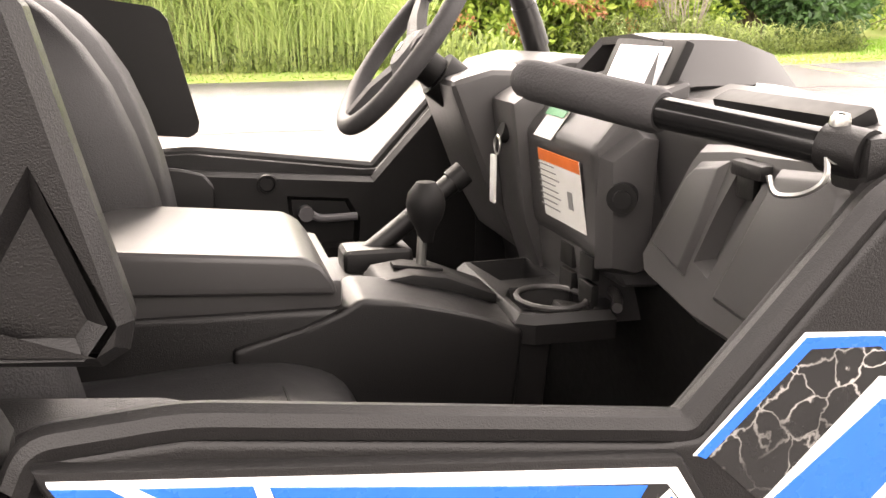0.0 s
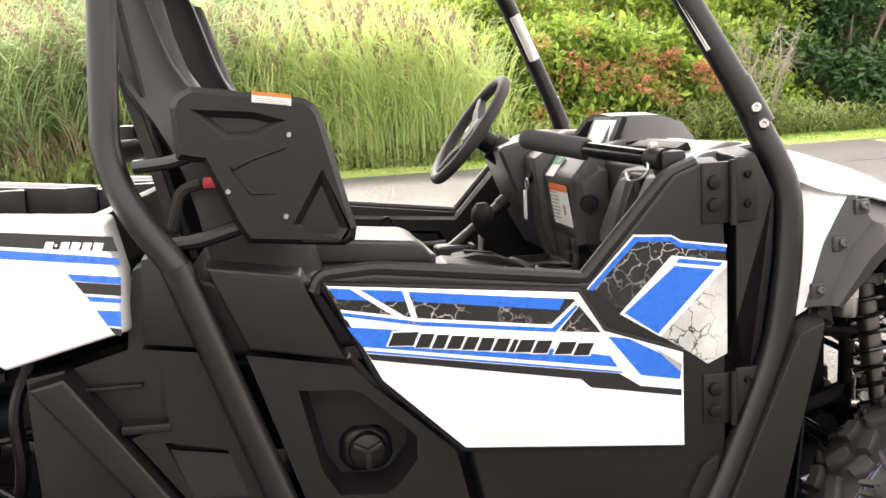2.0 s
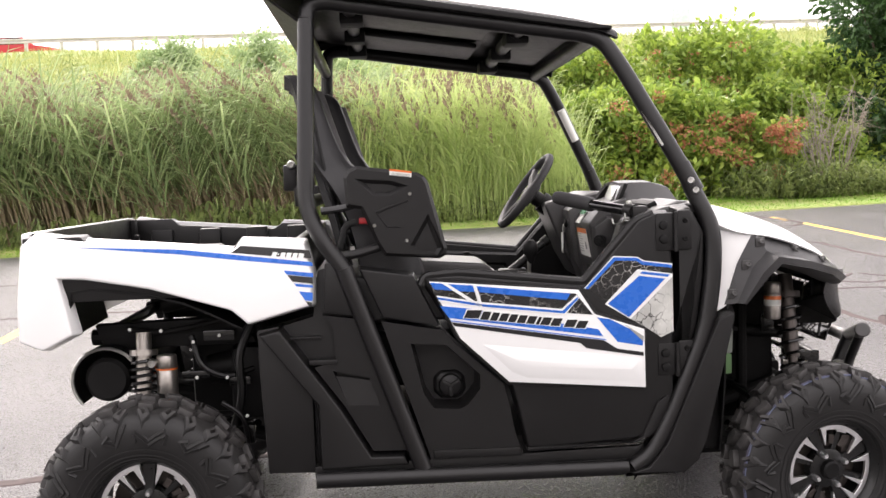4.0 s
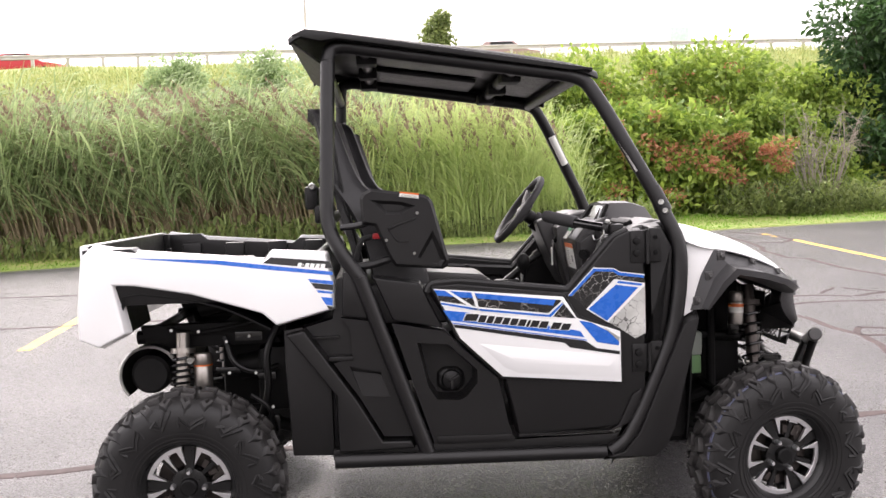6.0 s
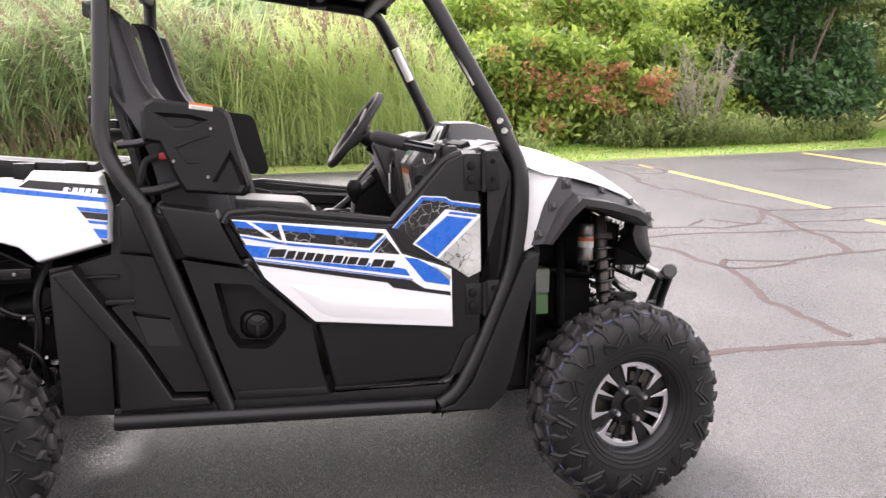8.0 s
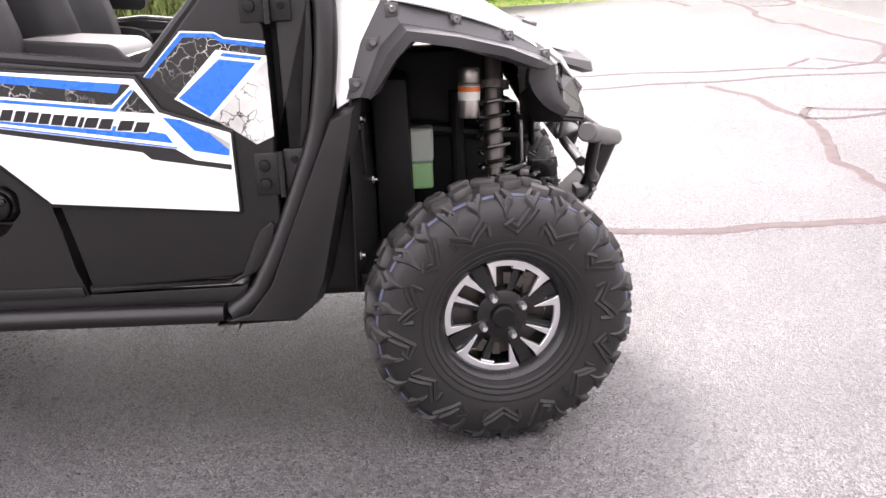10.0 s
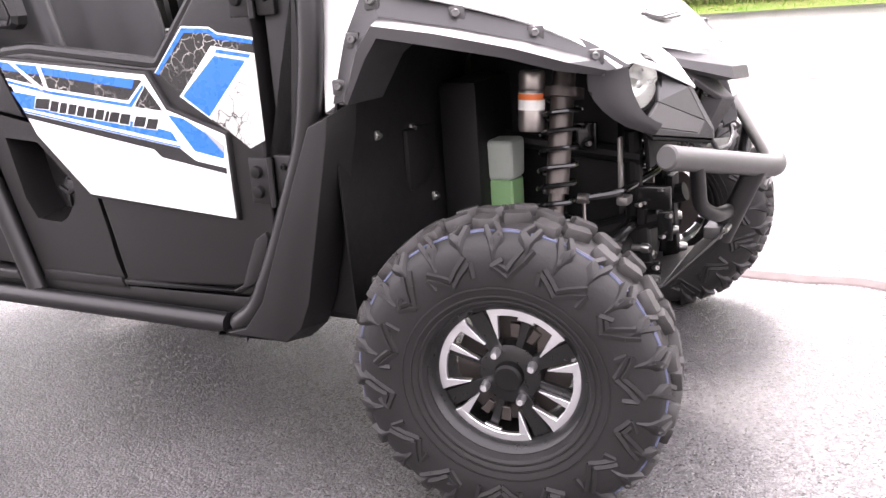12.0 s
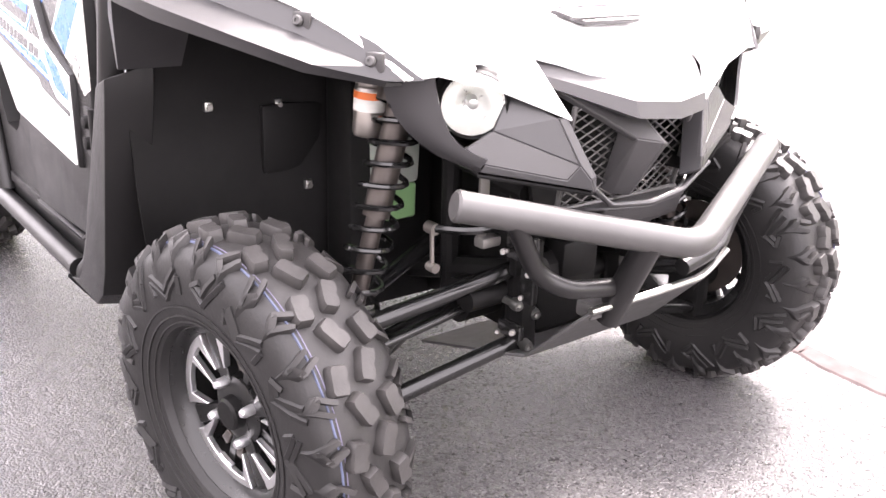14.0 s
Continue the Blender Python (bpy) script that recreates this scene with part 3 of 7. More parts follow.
def reed_bed(n, xr, dr, height, lean, leaf, width, rise, mats, names, labels, seed, keep, plume_share, first=0.28):
    """Reeds: leaning stalks, long blown leaves set along both sides, feathery heads."""
    r = np.random.default_rng(seed)
    x = r.uniform(*xr, n)
    d = dr[0] + r.uniform(0, 1, n) ** 1.25 * (dr[1] - dr[0])
    ok = r.uniform(0, 1, n) < keep(x, d)
    x, d = x[ok], d[ok]
    n = len(x)
    y = verge_y(x) + d
    z = land_z(x, y) - 0.03
    h = r.uniform(*height, n) * (0.90 + 0.12 * np.sin(x * 1.3 + 0.6) * np.cos(y * 0.9 + x * 0.4))
    tilt = lean * r.uniform(0.4, 1.4, n) + r.normal(0, 0.05, n)
    side = r.normal(0, 0.06, n)
    swing = r.normal(0, 0.45, n)

    def stalk(f):
        return np.stack([x - tilt * h * f ** 1.7, y + side * h * f, z + h * f * (1 - 0.06 * f * tilt / 0.2)], 1)

    vs, fs = [], []
    for a, b, w0, w1 in ((0, 0.35, 0.007, 0.006), (0.35, 0.7, 0.006, 0.0045), (0.7, 1.0, 0.0045, 0.002)):
        p, q = stalk(a), stalk(b)
        o = sum(len(k) for k in vs)
        vs.append(np.stack([p - [w0, 0, 0], p + [w0, 0, 0], q + [w1, 0, 0], q - [w1, 0, 0]], 1).reshape(-1, 3))
        i0 = o + np.arange(n) * 4
        fs.append(np.stack([i0, i0 + 1, i0 + 2, i0 + 3], 1))
    raw(names[0], np.concatenate(vs).tolist(), np.concatenate(fs).tolist(), mats[0], labels[0], "reeds")
    vs, fs, total = [], [], 0
    count = 12
    for k in range(count):
        f = first + (0.97 - first) * (k + r.uniform(0, 0.9, n)) / count
        p = stalk(f)
        blown = r.uniform(0, 1, n) < 0.64
        az = np.where(blown, np.pi + swing * 0.8 + r.normal(0, 0.35, n), swing + r.normal(0, 0.5, n))
        ln = r.uniform(*leaf, n) * (1.0 - 0.35 * np.abs(f - 0.55))
        up = rise * np.where(blown, 0.75, 1.6) + r.normal(0, 0.22, n)
        ux, uy = np.cos(az), np.sin(az)
        w = r.uniform(*width, n)
        roll = r.uniform(0.3, 1.0, n)
        rows = []
        for s_, ww, hh in ((0.0, 0.55, 0.0), (0.33, 1.0, 0.30), (0.68, 0.8, 0.52), (1.0, 0.04, 0.58)):
            c = p + np.stack([ux * ln * s_, uy * ln * s_, ln * (up * hh * 1.6 - (0.22 - 0.10 * lean) * s_ ** 2)], 1)
            e = np.stack([-uy * w * 0.5 * ww, ux * w * 0.5 * ww, w * 0.5 * ww * roll], 1)
            rows += [c - e, c + e]
        vs.append(np.stack(rows, 1).reshape(-1, 3))
        i0 = total + np.arange(n) * 8
        total += n * 8
        for j in range(3):
            fs.append(np.stack([i0 + 2 * j, i0 + 2 * j + 1, i0 + 2 * j + 3, i0 + 2 * j + 2], 1))
    raw(names[1], np.concatenate(vs).tolist(), np.concatenate(fs).tolist(), mats[1], labels[1], "reeds")
    tops = stalk(1.0)[r.uniform(0, 1, n) < plume_share]
    m = len(tops)
    ln, droop = r.uniform(0.28, 0.50, m), lean * r.uniform(0.7, 1.9, m) + 0.05
    vs, fs, total = [], [], 0
    for j in range(16):
        u = j / 15
        a = r.uniform(0, 6.28, m)
        w = (0.012 + 0.042 * np.sin(np.pi * min(1, 0.15 + u * 0.85)) ** 0.8) * r.uniform(0.6, 1.2, m)
        c = tops + np.stack([-droop * ln * u * (0.6 + u), side[:m] * 0, ln * (u * 0.95 - 0.12)], 1)
        tip = c + np.stack([w * np.cos(a) - 0.02, w * np.sin(a), np.full(m, 0.035)], 1)
        low = c + np.stack([w * 0.7 * np.cos(a + 0.5), w * 0.7 * np.sin(a + 0.5), np.full(m, -0.02)], 1)
        vs.append(np.stack([c, low, tip, c + [0.003, 0, 0.05]], 1).reshape(-1, 3))
        i0 = total + np.arange(m) * 4
        total += m * 4
        fs.append(np.stack([i0, i0 + 1, i0 + 2, i0 + 3], 1))
    raw(names[2], np.concatenate(vs).tolist(), np.concatenate(fs).tolist(), mats[2], labels[2], "reeds")


reed_bed(4600, (-17, 1.2), (1.1, 7.5), (1.8, 2.75), 0.40, (0.40, 0.75), (0.017, 0.032), 1.05, (M_STALK, M_REED, M_PLUME), ("reed_stems", "reed_leaves", "reed_plumes"),
         ("dry tan reed stalks, bare near the ground", "tall green wind-bent reeds along the lot's edge", "brown feathery seed heads on the reeds"), 3, reed_here, 0.62)
reed_bed(3000, (-1.6, 5.4), (0.9, 6.5), (1.5, 2.45), 0.07, (0.30, 0.60), (0.010, 0.020), 1.25, (M_CATTAIL, M_CATTAIL, M_PLUME), ("young_reed_stems", "young_reed_leaves", "young_reed_plumes"),
         ("thin pale green stalks of young reeds", "upright bright green young reeds beside the older ones", "few brown seed heads on young reeds"), 12, cattail_here, 0.34, 0.10)
blades(2600, (-0.8, 5.2), (0.8, 5.5), (0.8, 1.7), (0.007, 0.014), (0.15, 0.6), M_CATTAIL, "cattail_bed", "upright bright green cattails beside the reeds", "cattails", seed=12, keep=cattail_here)
blades(2600, (-17, 4.8), (0.7, 1.5), (0.25, 0.6), (0.02, 0.05), (0.4, 1.0), M_SCRUB, "verge_weeds", "low broad-leaved weeds before the reeds", "weeds", leaves=3, seed=13)


blades(85000, (-30, 34), (6.5, 30.5), (0.2, 0.5), (0.010, 0.024), (0.3, 0.9), M_MEADOW, "embankment_grass", "dry yellow-green meadow grass on the embankment", "grass", seed=5)
blades(11000, (-24, 26), (6.5, 27), (0.25, 0.75), (0.018, 0.040), (0.5, 1.3), M_SLOPE, "embankment_weeds", "patches of leafy green weeds on the embankment", "weeds", leaves=3, seed=6, droop=True, keep=clumpy)
blades(30000, (-11, 15), (0.03, 1.7), (0.025, 0.06), (0.006, 0.014), (0.3, 1.0), M_LAWN, "lawn_strip", "bright mown grass strip along the asphalt", "grass", seed=8)
blades(22000, (5, 20), (1.5, 4.5), (0.03, 0.07), (0.008, 0.016), (0.3, 1.0), M_LAWN, "lawn_corner", "bright mown grass before the shrubs", "grass", seed=9)
blades(9500, (2.5, 13), (1.3, 4.6), (0.12, 0.95), (0.016, 0.040), (0.5, 1.4), M_SCRUB, "undergrowth", "mixed low weeds at the foot of the shrubs", "weeds", leaves=4, seed=10, droop=True, keep=clumpy)


def shrub(name, x, d, w, h, n, leaf, size, label, seed, trunk=0.03, category="shrub", berries=0.0, clumps=26, narrow=0.55):
    """Stems and a crown of many small leaves in uneven clumps."""
    r = np.random.default_rng(seed)
    y = float(verge_y(x)) + d
    z = float(land_z(x, y)) - 0.05
    root = tagged(new(name, None), label, category)
    root.location = (x, y, z)
    cs = []
    for i in range(clumps):
        a, q = r.uniform(0, 6.28), r.uniform(0, 1) ** 0.6
        hz = r.uniform(0.12, 1.0)
        rad = w * 0.5 * q * (1.05 - narrow * hz)
        cs.append((rad * math.cos(a), rad * math.sin(a) * 0.8, h * hz * (1 - 0.15 * q), r.uniform(0.09, 0.25) * min(w, h)))
    stems = [tube([(0.1 * c[0], 0.1 * c[1], 0), (0.45 * c[0] + r.normal(0, 0.06), 0.45 * c[1], c[2] * 0.45), (c[0], c[1], c[2])], [trunk, trunk * 0.6, trunk * 0.2], 6) for c in cs[:10]]
    part("trunk", join(*stems), M_BARK, root)

    def crown(count, mt, nm, sz, spots):
        cc = np.array(spots)
        k = r.integers(0, len(cc), count)
        dirs = r.normal(0, 1, (count, 3))
        dirs /= np.linalg.norm(dirs, axis=1)[:, None]
        rad = r.uniform(0.15, 1.0, count) ** 0.5
        p = cc[k, :3] + dirs * (cc[k, 3] * rad)[:, None] * np.array([1, 1, 0.8])
        p[:, 2] = np.maximum(p[:, 2], 0.06)
        t = dirs * 0.6 + r.normal(0, 0.6, (count, 3)) + np.array([0, 0, -0.25])
        t /= np.linalg.norm(t, axis=1)[:, None]
        s = np.cross(t, r.normal(0, 1, (count, 3)))
        s /= np.linalg.norm(s, axis=1)[:, None]
        ln = r.uniform(0.6, 1.3, count)[:, None] * sz
        up = np.cross(t, s) * ln * 0.12
        v = np.stack([p, p + t * ln * 0.5 + s * ln * 0.26 + up, p + t * ln, p + t * ln * 0.5 - s * ln * 0.26 + up], 1).reshape(-1, 3)
        i0 = np.arange(count) * 4
        me = bpy.data.meshes.new(nm)
        me.from_pydata(v.tolist(), [], np.stack([i0, i0 + 1, i0 + 2, i0 + 3], 1).tolist())
        me.materials.append(mt)
        o = new(nm, me)
        o.parent = root
        return o

    crown(n, leaf, "crown", size, cs)
    if berries:
        tagged(crown(int(n * berries), M_LEAF_RED, "berry_spray", size * 0.5, [(c[0], c[1] - c[3] * 0.85, c[2] + 0.1, r.uniform(0.12, 0.30)) for c in sorted(cs, key=lambda c: c[1] + 0.6 * abs(c[2] - 0.6 * h))[:9]]), "orange-red berry clusters among the leaves", kind="stuff")


for k, (sx, sd, sw, sh, sn, bq) in enumerate((
    (3.9, 4.4, 2.4, 2.3, 7500, 0.0), (4.9, 3.7, 2.5, 2.4, 8500, 0.07), (6.0, 3.2, 2.4, 2.2, 8500, 0.09), (7.1, 3.0, 2.4, 2.1, 8500, 0.17), (8.3, 4.0, 2.6, 2.6, 8500, 0.0),
    (4.4, 6.2, 3.0, 3.3, 8000, 0.03), (5.9, 5.8, 3.2, 3.7, 9000, 0.03), (7.5, 5.4, 3.2, 3.7, 9000, 0.02), (8.9, 5.4, 3.2, 3.7, 9000, 0.0), (10.2, 4.6, 2.6, 3.2, 7500, 0.0), (9.6, 3.4, 1.8, 1.5, 4500, 0.0),
    (3.0, 7.2, 2.6, 2.8, 5000, 0.0), (13.2, 6.0, 3.2, 3.0, 5200, 0.0), (16.5, 5.5, 4.5, 4.0, 6500, 0.0), (20.5, 5.0, 4.5, 4.0, 5200, 0.0))):
    shrub("shrub", sx, sd, sw, sh, int(sn * 0.72), M_LEAF, 0.175, "leafy green shrub with orange-red clusters beside the verge" if bq else "leafy yellow-green shrub beside the verge", 40 + k, berries=bq, clumps=36, narrow=0.42)
shrub("tree", 11.9, 3.7, 4.0, 5.0, 24000, M_LEAF_DARK, 0.19, "dark green broad-leaved tree beside the verge", 61, 0.07, "tree", clumps=48, narrow=0.38)
shrub("tree", 15.2, 5.0, 4.2, 4.6, 13000, M_SCRUB, 0.16, "mid-green leafy young tree beside the verge", 62, 0.08, "tree", clumps=30, narrow=0.3)
shrub("tree", -3.3, 12.5, 3.4, 2.7, 6500, M_WILLOW, 0.12, "pale grey-green willow on the embankment", 63, 0.05, "tree", clumps=30)
shrub("tree", -6.0, 14.0, 2.2, 2.6, 5500, M_WILLOW, 0.12, "pale grey-green willow on the embankment", 69, 0.05, "tree", clumps=30)
shrub("tree", -1.0, 13.5, 3.2, 2.2, 5500, M_WILLOW, 0.12, "pale grey-green willow on the embankment", 66, 0.05, "tree", clumps=30)
shrub("tree", 3.4, 38.0, 2.8, 3.4, 3600, M_SCRUB, 0.22, "small dark green tree beyond the road", 64, 0.08, "tree", clumps=20)
shrub("tree", -1.5, 44.0, 5.0, 2.6, 4500, M_LEAF_DARK, 0.25, "low green tree beyond the road", 65, 0.08, "tree", clumps=20)


def dry_shrub(x, d, seed):
    """A bare twiggy bush."""
    r = np.random.default_rng(seed)
    y = float(verge_y(x)) + d
    root = tagged(new("dry_shrub", None), "bare grey twiggy bush among green shrubs", "shrub")
    root.location = (x, y, float(land_z(x, y)))
    tw = []
    for i in range(16):
        a = r.uniform(0, 6.28)
        reach = r.uniform(0.35, 0.85)
        q = Vector((math.cos(a) * reach, math.sin(a) * reach * 0.6, r.uniform(1.2, 2.3)))
        mid = q * 0.55 + Vector((r.normal(0, 0.12), r.normal(0, 0.1), 0.15))
        tw.append(tube([(0, 0, 0), mid, q], [0.011, 0.008, 0.003], 4))
        for j in range(9):
            b = mid.lerp(q, r.uniform(0, 1))
            e = b + Vector((r.normal(0, 0.22), r.normal(0, 0.16), r.normal(0.03, 0.16)))
            tw.append(tube([b, b.lerp(e, 0.5) + Vector((0, 0, r.normal(0, 0.04))), e], [0.006, 0.004, 0.002], 4))
    part("twig_tangle", join(*tw), M_TWIG, root)


dry_shrub(8.5, 2.1, 71)
dry_shrub(9.0, 2.3, 72)


# ---- road at the top of the embankment ----
def guard_rail():
    root = tagged(new("guard_rail", None), "weathered steel guard rail on posts along the road", "guard rail")
    y = 44.0
    part("rail", box((0, y, 6.89), (90, 0.05, 0.09), 0.02), M_RAILSTEEL, root)
    part("rail", box((0, y, 6.75), (90, 0.05, 0.09), 0.02), M_RAILSTEEL, root)
    part("rail", box((0, y + 0.03, 6.82), (90, 0.02, 0.12), 0.004), M_RAILSTEEL, root)
    me = None
    for i in range(52):
        x = -41 + i * 1.7
        if me is None:
            o = part("post", box((0, 0, 0), (0.14, 0.16, 1.10), 0.01), M_RAILSTEEL, root)
            me = o.data
        else:
            o = new("post", me)
            o.parent = root
        o.location = (x, y + 0.12, 6.40)


guard_rail()


def far_car(x, y, z, paint, label, truck=False):
    root = tagged(new("car", None), label, "car")
    root.location = (x, y, z)
    prof = [(-2.2, 0.35), (-2.2, 0.85), (-1.6, 0.95), (-1.0, 1.4), (0.6, 1.42), (1.2, 0.98), (2.1, 0.85), (2.2, 0.4)]
    if truck:
        prof = [(-2.6, 0.5), (-2.6, 2.6), (1.4, 2.6), (1.5, 1.9), (2.3, 1.7), (2.6, 1.0), (2.6, 0.5)]
    part("body", slab(prof, 0.85, -0.85, 0.05, 0.06), paint, root)
    part("window", slab([(-0.85, 0.98), (-0.7, 1.32), (0.45, 1.34), (0.85, 0.98)] if not truck else [(1.55, 1.3), (1.6, 1.75), (2.15, 1.6), (2.25, 1.3)], -0.84, -0.865, 0.01, 0.0), M_GLOSSBLACK, root)
    for dx in (-1.4, 1.4):
        part("wheel", lathe([(0, -0.9), (0.33, -0.9), (0.33, -0.65), (0, -0.65)], 18, Matrix.Translation((dx, 0, 0.33))), M_RUBBER, root)


far_car(6.75, 49, 6.25, mat("dull_red_paint", (0.30, 0.20, 0.19), 0.4), "dull red car passing on the road behind the rail")
far_car(-19.4, 49, 6.15, M_RED, "red car on the road behind the rail")


def road_sign():
    root = tagged(new("road_sign", None), "pale green road sign on a post far off", "road sign")
    root.location = (20.5, 60, float(land_z(20.5, 60.0)))
    part("post", rod((0, 0, 0), (0, 0, 3.2), 0.06), M_RAILSTEEL, root)
    part("panel", box((0, -0.08, 3.0), (1.3, 0.04, 1.3), 0.02), mat("pale_green_sign", (0.55, 0.76, 0.68), 0.5), root)


road_sign()
tagged(obj("street_pole", tube([(-3.9, 46, 5.9), (-3.9, 46, 14)], [0.09, 0.06], 8), M_RAILSTEEL), "thin grey street pole beside the road", "pole")


# unseen wall, added behind the camera to hold down reflections and fill light
raw("unseen_wall", [(x, y, z) for x in (-28.0, 22.0) for y in (-13.0, -13.3) for z in (0.0, 4.2)], [(0, 1, 5, 4), (2, 6, 7, 3), (1, 3, 7, 5), (0, 2, 3, 1), (4, 5, 7, 6)], mat("unseen_wall_grey", (0.22, 0.215, 0.21), 0.6, vary=0.15, scale=2), "unseen plain grey wall added behind the camera to dim reflections and fill light", "wall", "structure")


# ---- the side-by-side vehicle: x forward, right side at negative y ----
VEH = tagged(new("utility_vehicle", None), "white and black two-seat off-road side-by-side with blue graphics, parked on asphalt", "off-road vehicle")


# wheels
def tyre_mesh(w):
    h = w / 2
    prof = [(0.160, -h * 0.66), (0.168, -h * 0.84), (0.190, -h * 0.95), (0.225, -h * 1.0), (0.258, -h * 0.985), (0.283, -h * 0.93), (0.299, -h * 0.82), (0.308, -h * 0.62), (0.312, -h * 0.3), (0.313, 0)]
    prof = prof + [(r, -y) for r, y in prof[-2::-1]]
    bm = lathe(prof, 72)
    ys = [abs(y) for r, y in prof[3:10]][::-1]
    rs = [r for r, y in prof[3:10]][::-1]

    def skin(y):
        return float(np.interp(abs(y), ys, rs))

    def lug(ang, y, lx, ly, hgt, turn, notch=0.0):
        """A tread block that follows the tyre's crown: lx round the tyre, ly across it."""
        b2 = bmesh.new()
        c, s = math.cos(turn), math.sin(turn)
        out = ((-0.5, -0.38), (-0.38, -0.5), (0.38, -0.5), (0.5, -0.38), (0.5, 0.38), (0.38, 0.5), (0.05 + notch, 0.5), (0.0, 0.5 - notch), (-0.05 - notch, 0.5), (-0.38, 0.5), (-0.5, 0.38))
        rings = []
        for k, zz in ((1.06, -0.006), (1.0, hgt * 0.75), (0.90, hgt)):
            ring = []
            for u, v in out:
                p, q = u * lx * k, v * ly * k
                t, yy = p * c - q * s, y + p * s + q * c
                r = skin(max(-h * 0.97, min(h * 0.97, yy))) + zz
                th = ang + t / 0.31
                ring.append(b2.verts.new((r * math.cos(th), yy, r * math.sin(th))))
            rings.append(ring)
        m = len(out)
        for p, q in zip(rings, rings[1:]):
            for i in range(m):
                b2.faces.new((p[i], p[(i + 1) % m], q[(i + 1) % m], q[i]))
        b2.faces.new(rings[-1])
        return b2

    bits = [bm]
    n = 17
    for i in range(n):
        a = 2 * math.pi * i / n
        d = math.pi / n
        for sg in (-1, 1):
            o = a if sg < 0 else a + d
            bits.append(lug(o, sg * h * 0.15, 0.050, 0.027, 0.019, sg * 0.45, 0.12))
            bits.append(lug(o + d * 0.9, sg * h * 0.42, 0.045, 0.029, 0.019, -sg * 0.25, 0.14))
    for i in range(28):
        a = 2 * math.pi * i / 28
        for sg in (-1, 1):
            t = sg * (0.55 if i % 2 else -0.55)
            y = sg * h * (0.775 if i % 2 else 0.74)
            # a hollow block: two arms and a crossbar
            for p, q, lx, ly in ((-0.0095, 0.0, 0.009, 0.036), (0.0095, 0.0, 0.009, 0.036), (0.0, 0.0135 * sg, 0.022, 0.010)):
                c, s = math.cos(t), math.sin(t)
                bits.append(lug(a + (p * c - q * s) / 0.31, y + p * s + q * c, lx, ly, 0.0145, t, 0.0))
    # raised angular ribs on both sidewalls, set double
    ribs = (((0.0, 0.228), (0.0, 0.258), (0.20, 0.219), (0.37, 0.252), (0.36, 0.228)), ((0.03, 0.270), (0.20, 0.233), (0.35, 0.262))), \
           (((0.0, 0.286), (0.05, 0.262), (0.16, 0.226), (0.29, 0.248), (0.20, 0.262)), ((0.07, 0.286), (0.17, 0.242), (0.24, 0.252)))
    for side in (-1, 1):
        for i in range(14):
            a = 2 * math.pi * i / 14 + 0.05 * side
            for line in ribs[i % 2]:
                for (a0, r0), (a1, r1) in zip(line, line[1:]):
                    pts = []
                    for u in (0, 0.5, 1):
                        th, rr = a + a0 + (a1 - a0) * u, r0 + (r1 - r0) * u
                        yy = side * (h * float(np.interp(rr, [0.200, 0.225, 0.258, 0.283, 0.299], [0.965, 1.0, 0.985, 0.93, 0.82])) - 0.0012)
                        pts.append((rr * math.cos(th), yy, rr * math.sin(th)))
                    bits.append(tube(pts, [0.0066] * 3, 5))
        for r in (0.176, 0.188, 0.205):
            bits.append(tube([(r * math.cos(t), side * h * float(np.interp(r, [0.168, 0.190, 0.225], [0.845, 0.955, 1.0])), r * math.sin(t)) for t in np.linspace(0, 2 * math.pi, 48, endpoint=False)], [0.0024] * 48, 4, closed=True))
    return join(*bits)


def polar_bar(r0, r1, a0, a1, b0, b1, y0, y1, n=8, bevel=0.0012):
    """A flat piece of a wheel face between two radii; its angles run from a0, a1 inside to b0, b1 outside."""
    bm = bmesh.new()
    ring = []
    for i in range(n + 1):
        t = radians(b0 + (b1 - b0) * i / n)
        ring.append((r1 * math.cos(t), r1 * math.sin(t)))
    for i in range(n, -1, -1):
        t = radians(a0 + (a1 - a0) * i / n)
        ring.append((r0 * math.cos(t), r0 * math.sin(t)))
    a = [bm.verts.new((x, y0, z)) for x, z in ring]
    b = [bm.verts.new((x, y1, z)) for x, z in ring]
    bm.faces.new(a)
    bm.faces.new(b[::-1])
    k = len(ring)
    for i in range(k):
        bm.faces.new((a[i], b[i], b[(i + 1) % k], a[(i + 1) % k]))
    bmesh.ops.recalc_face_normals(bm, faces=bm.faces)
    return soften(bm, bevel, 1, 40)


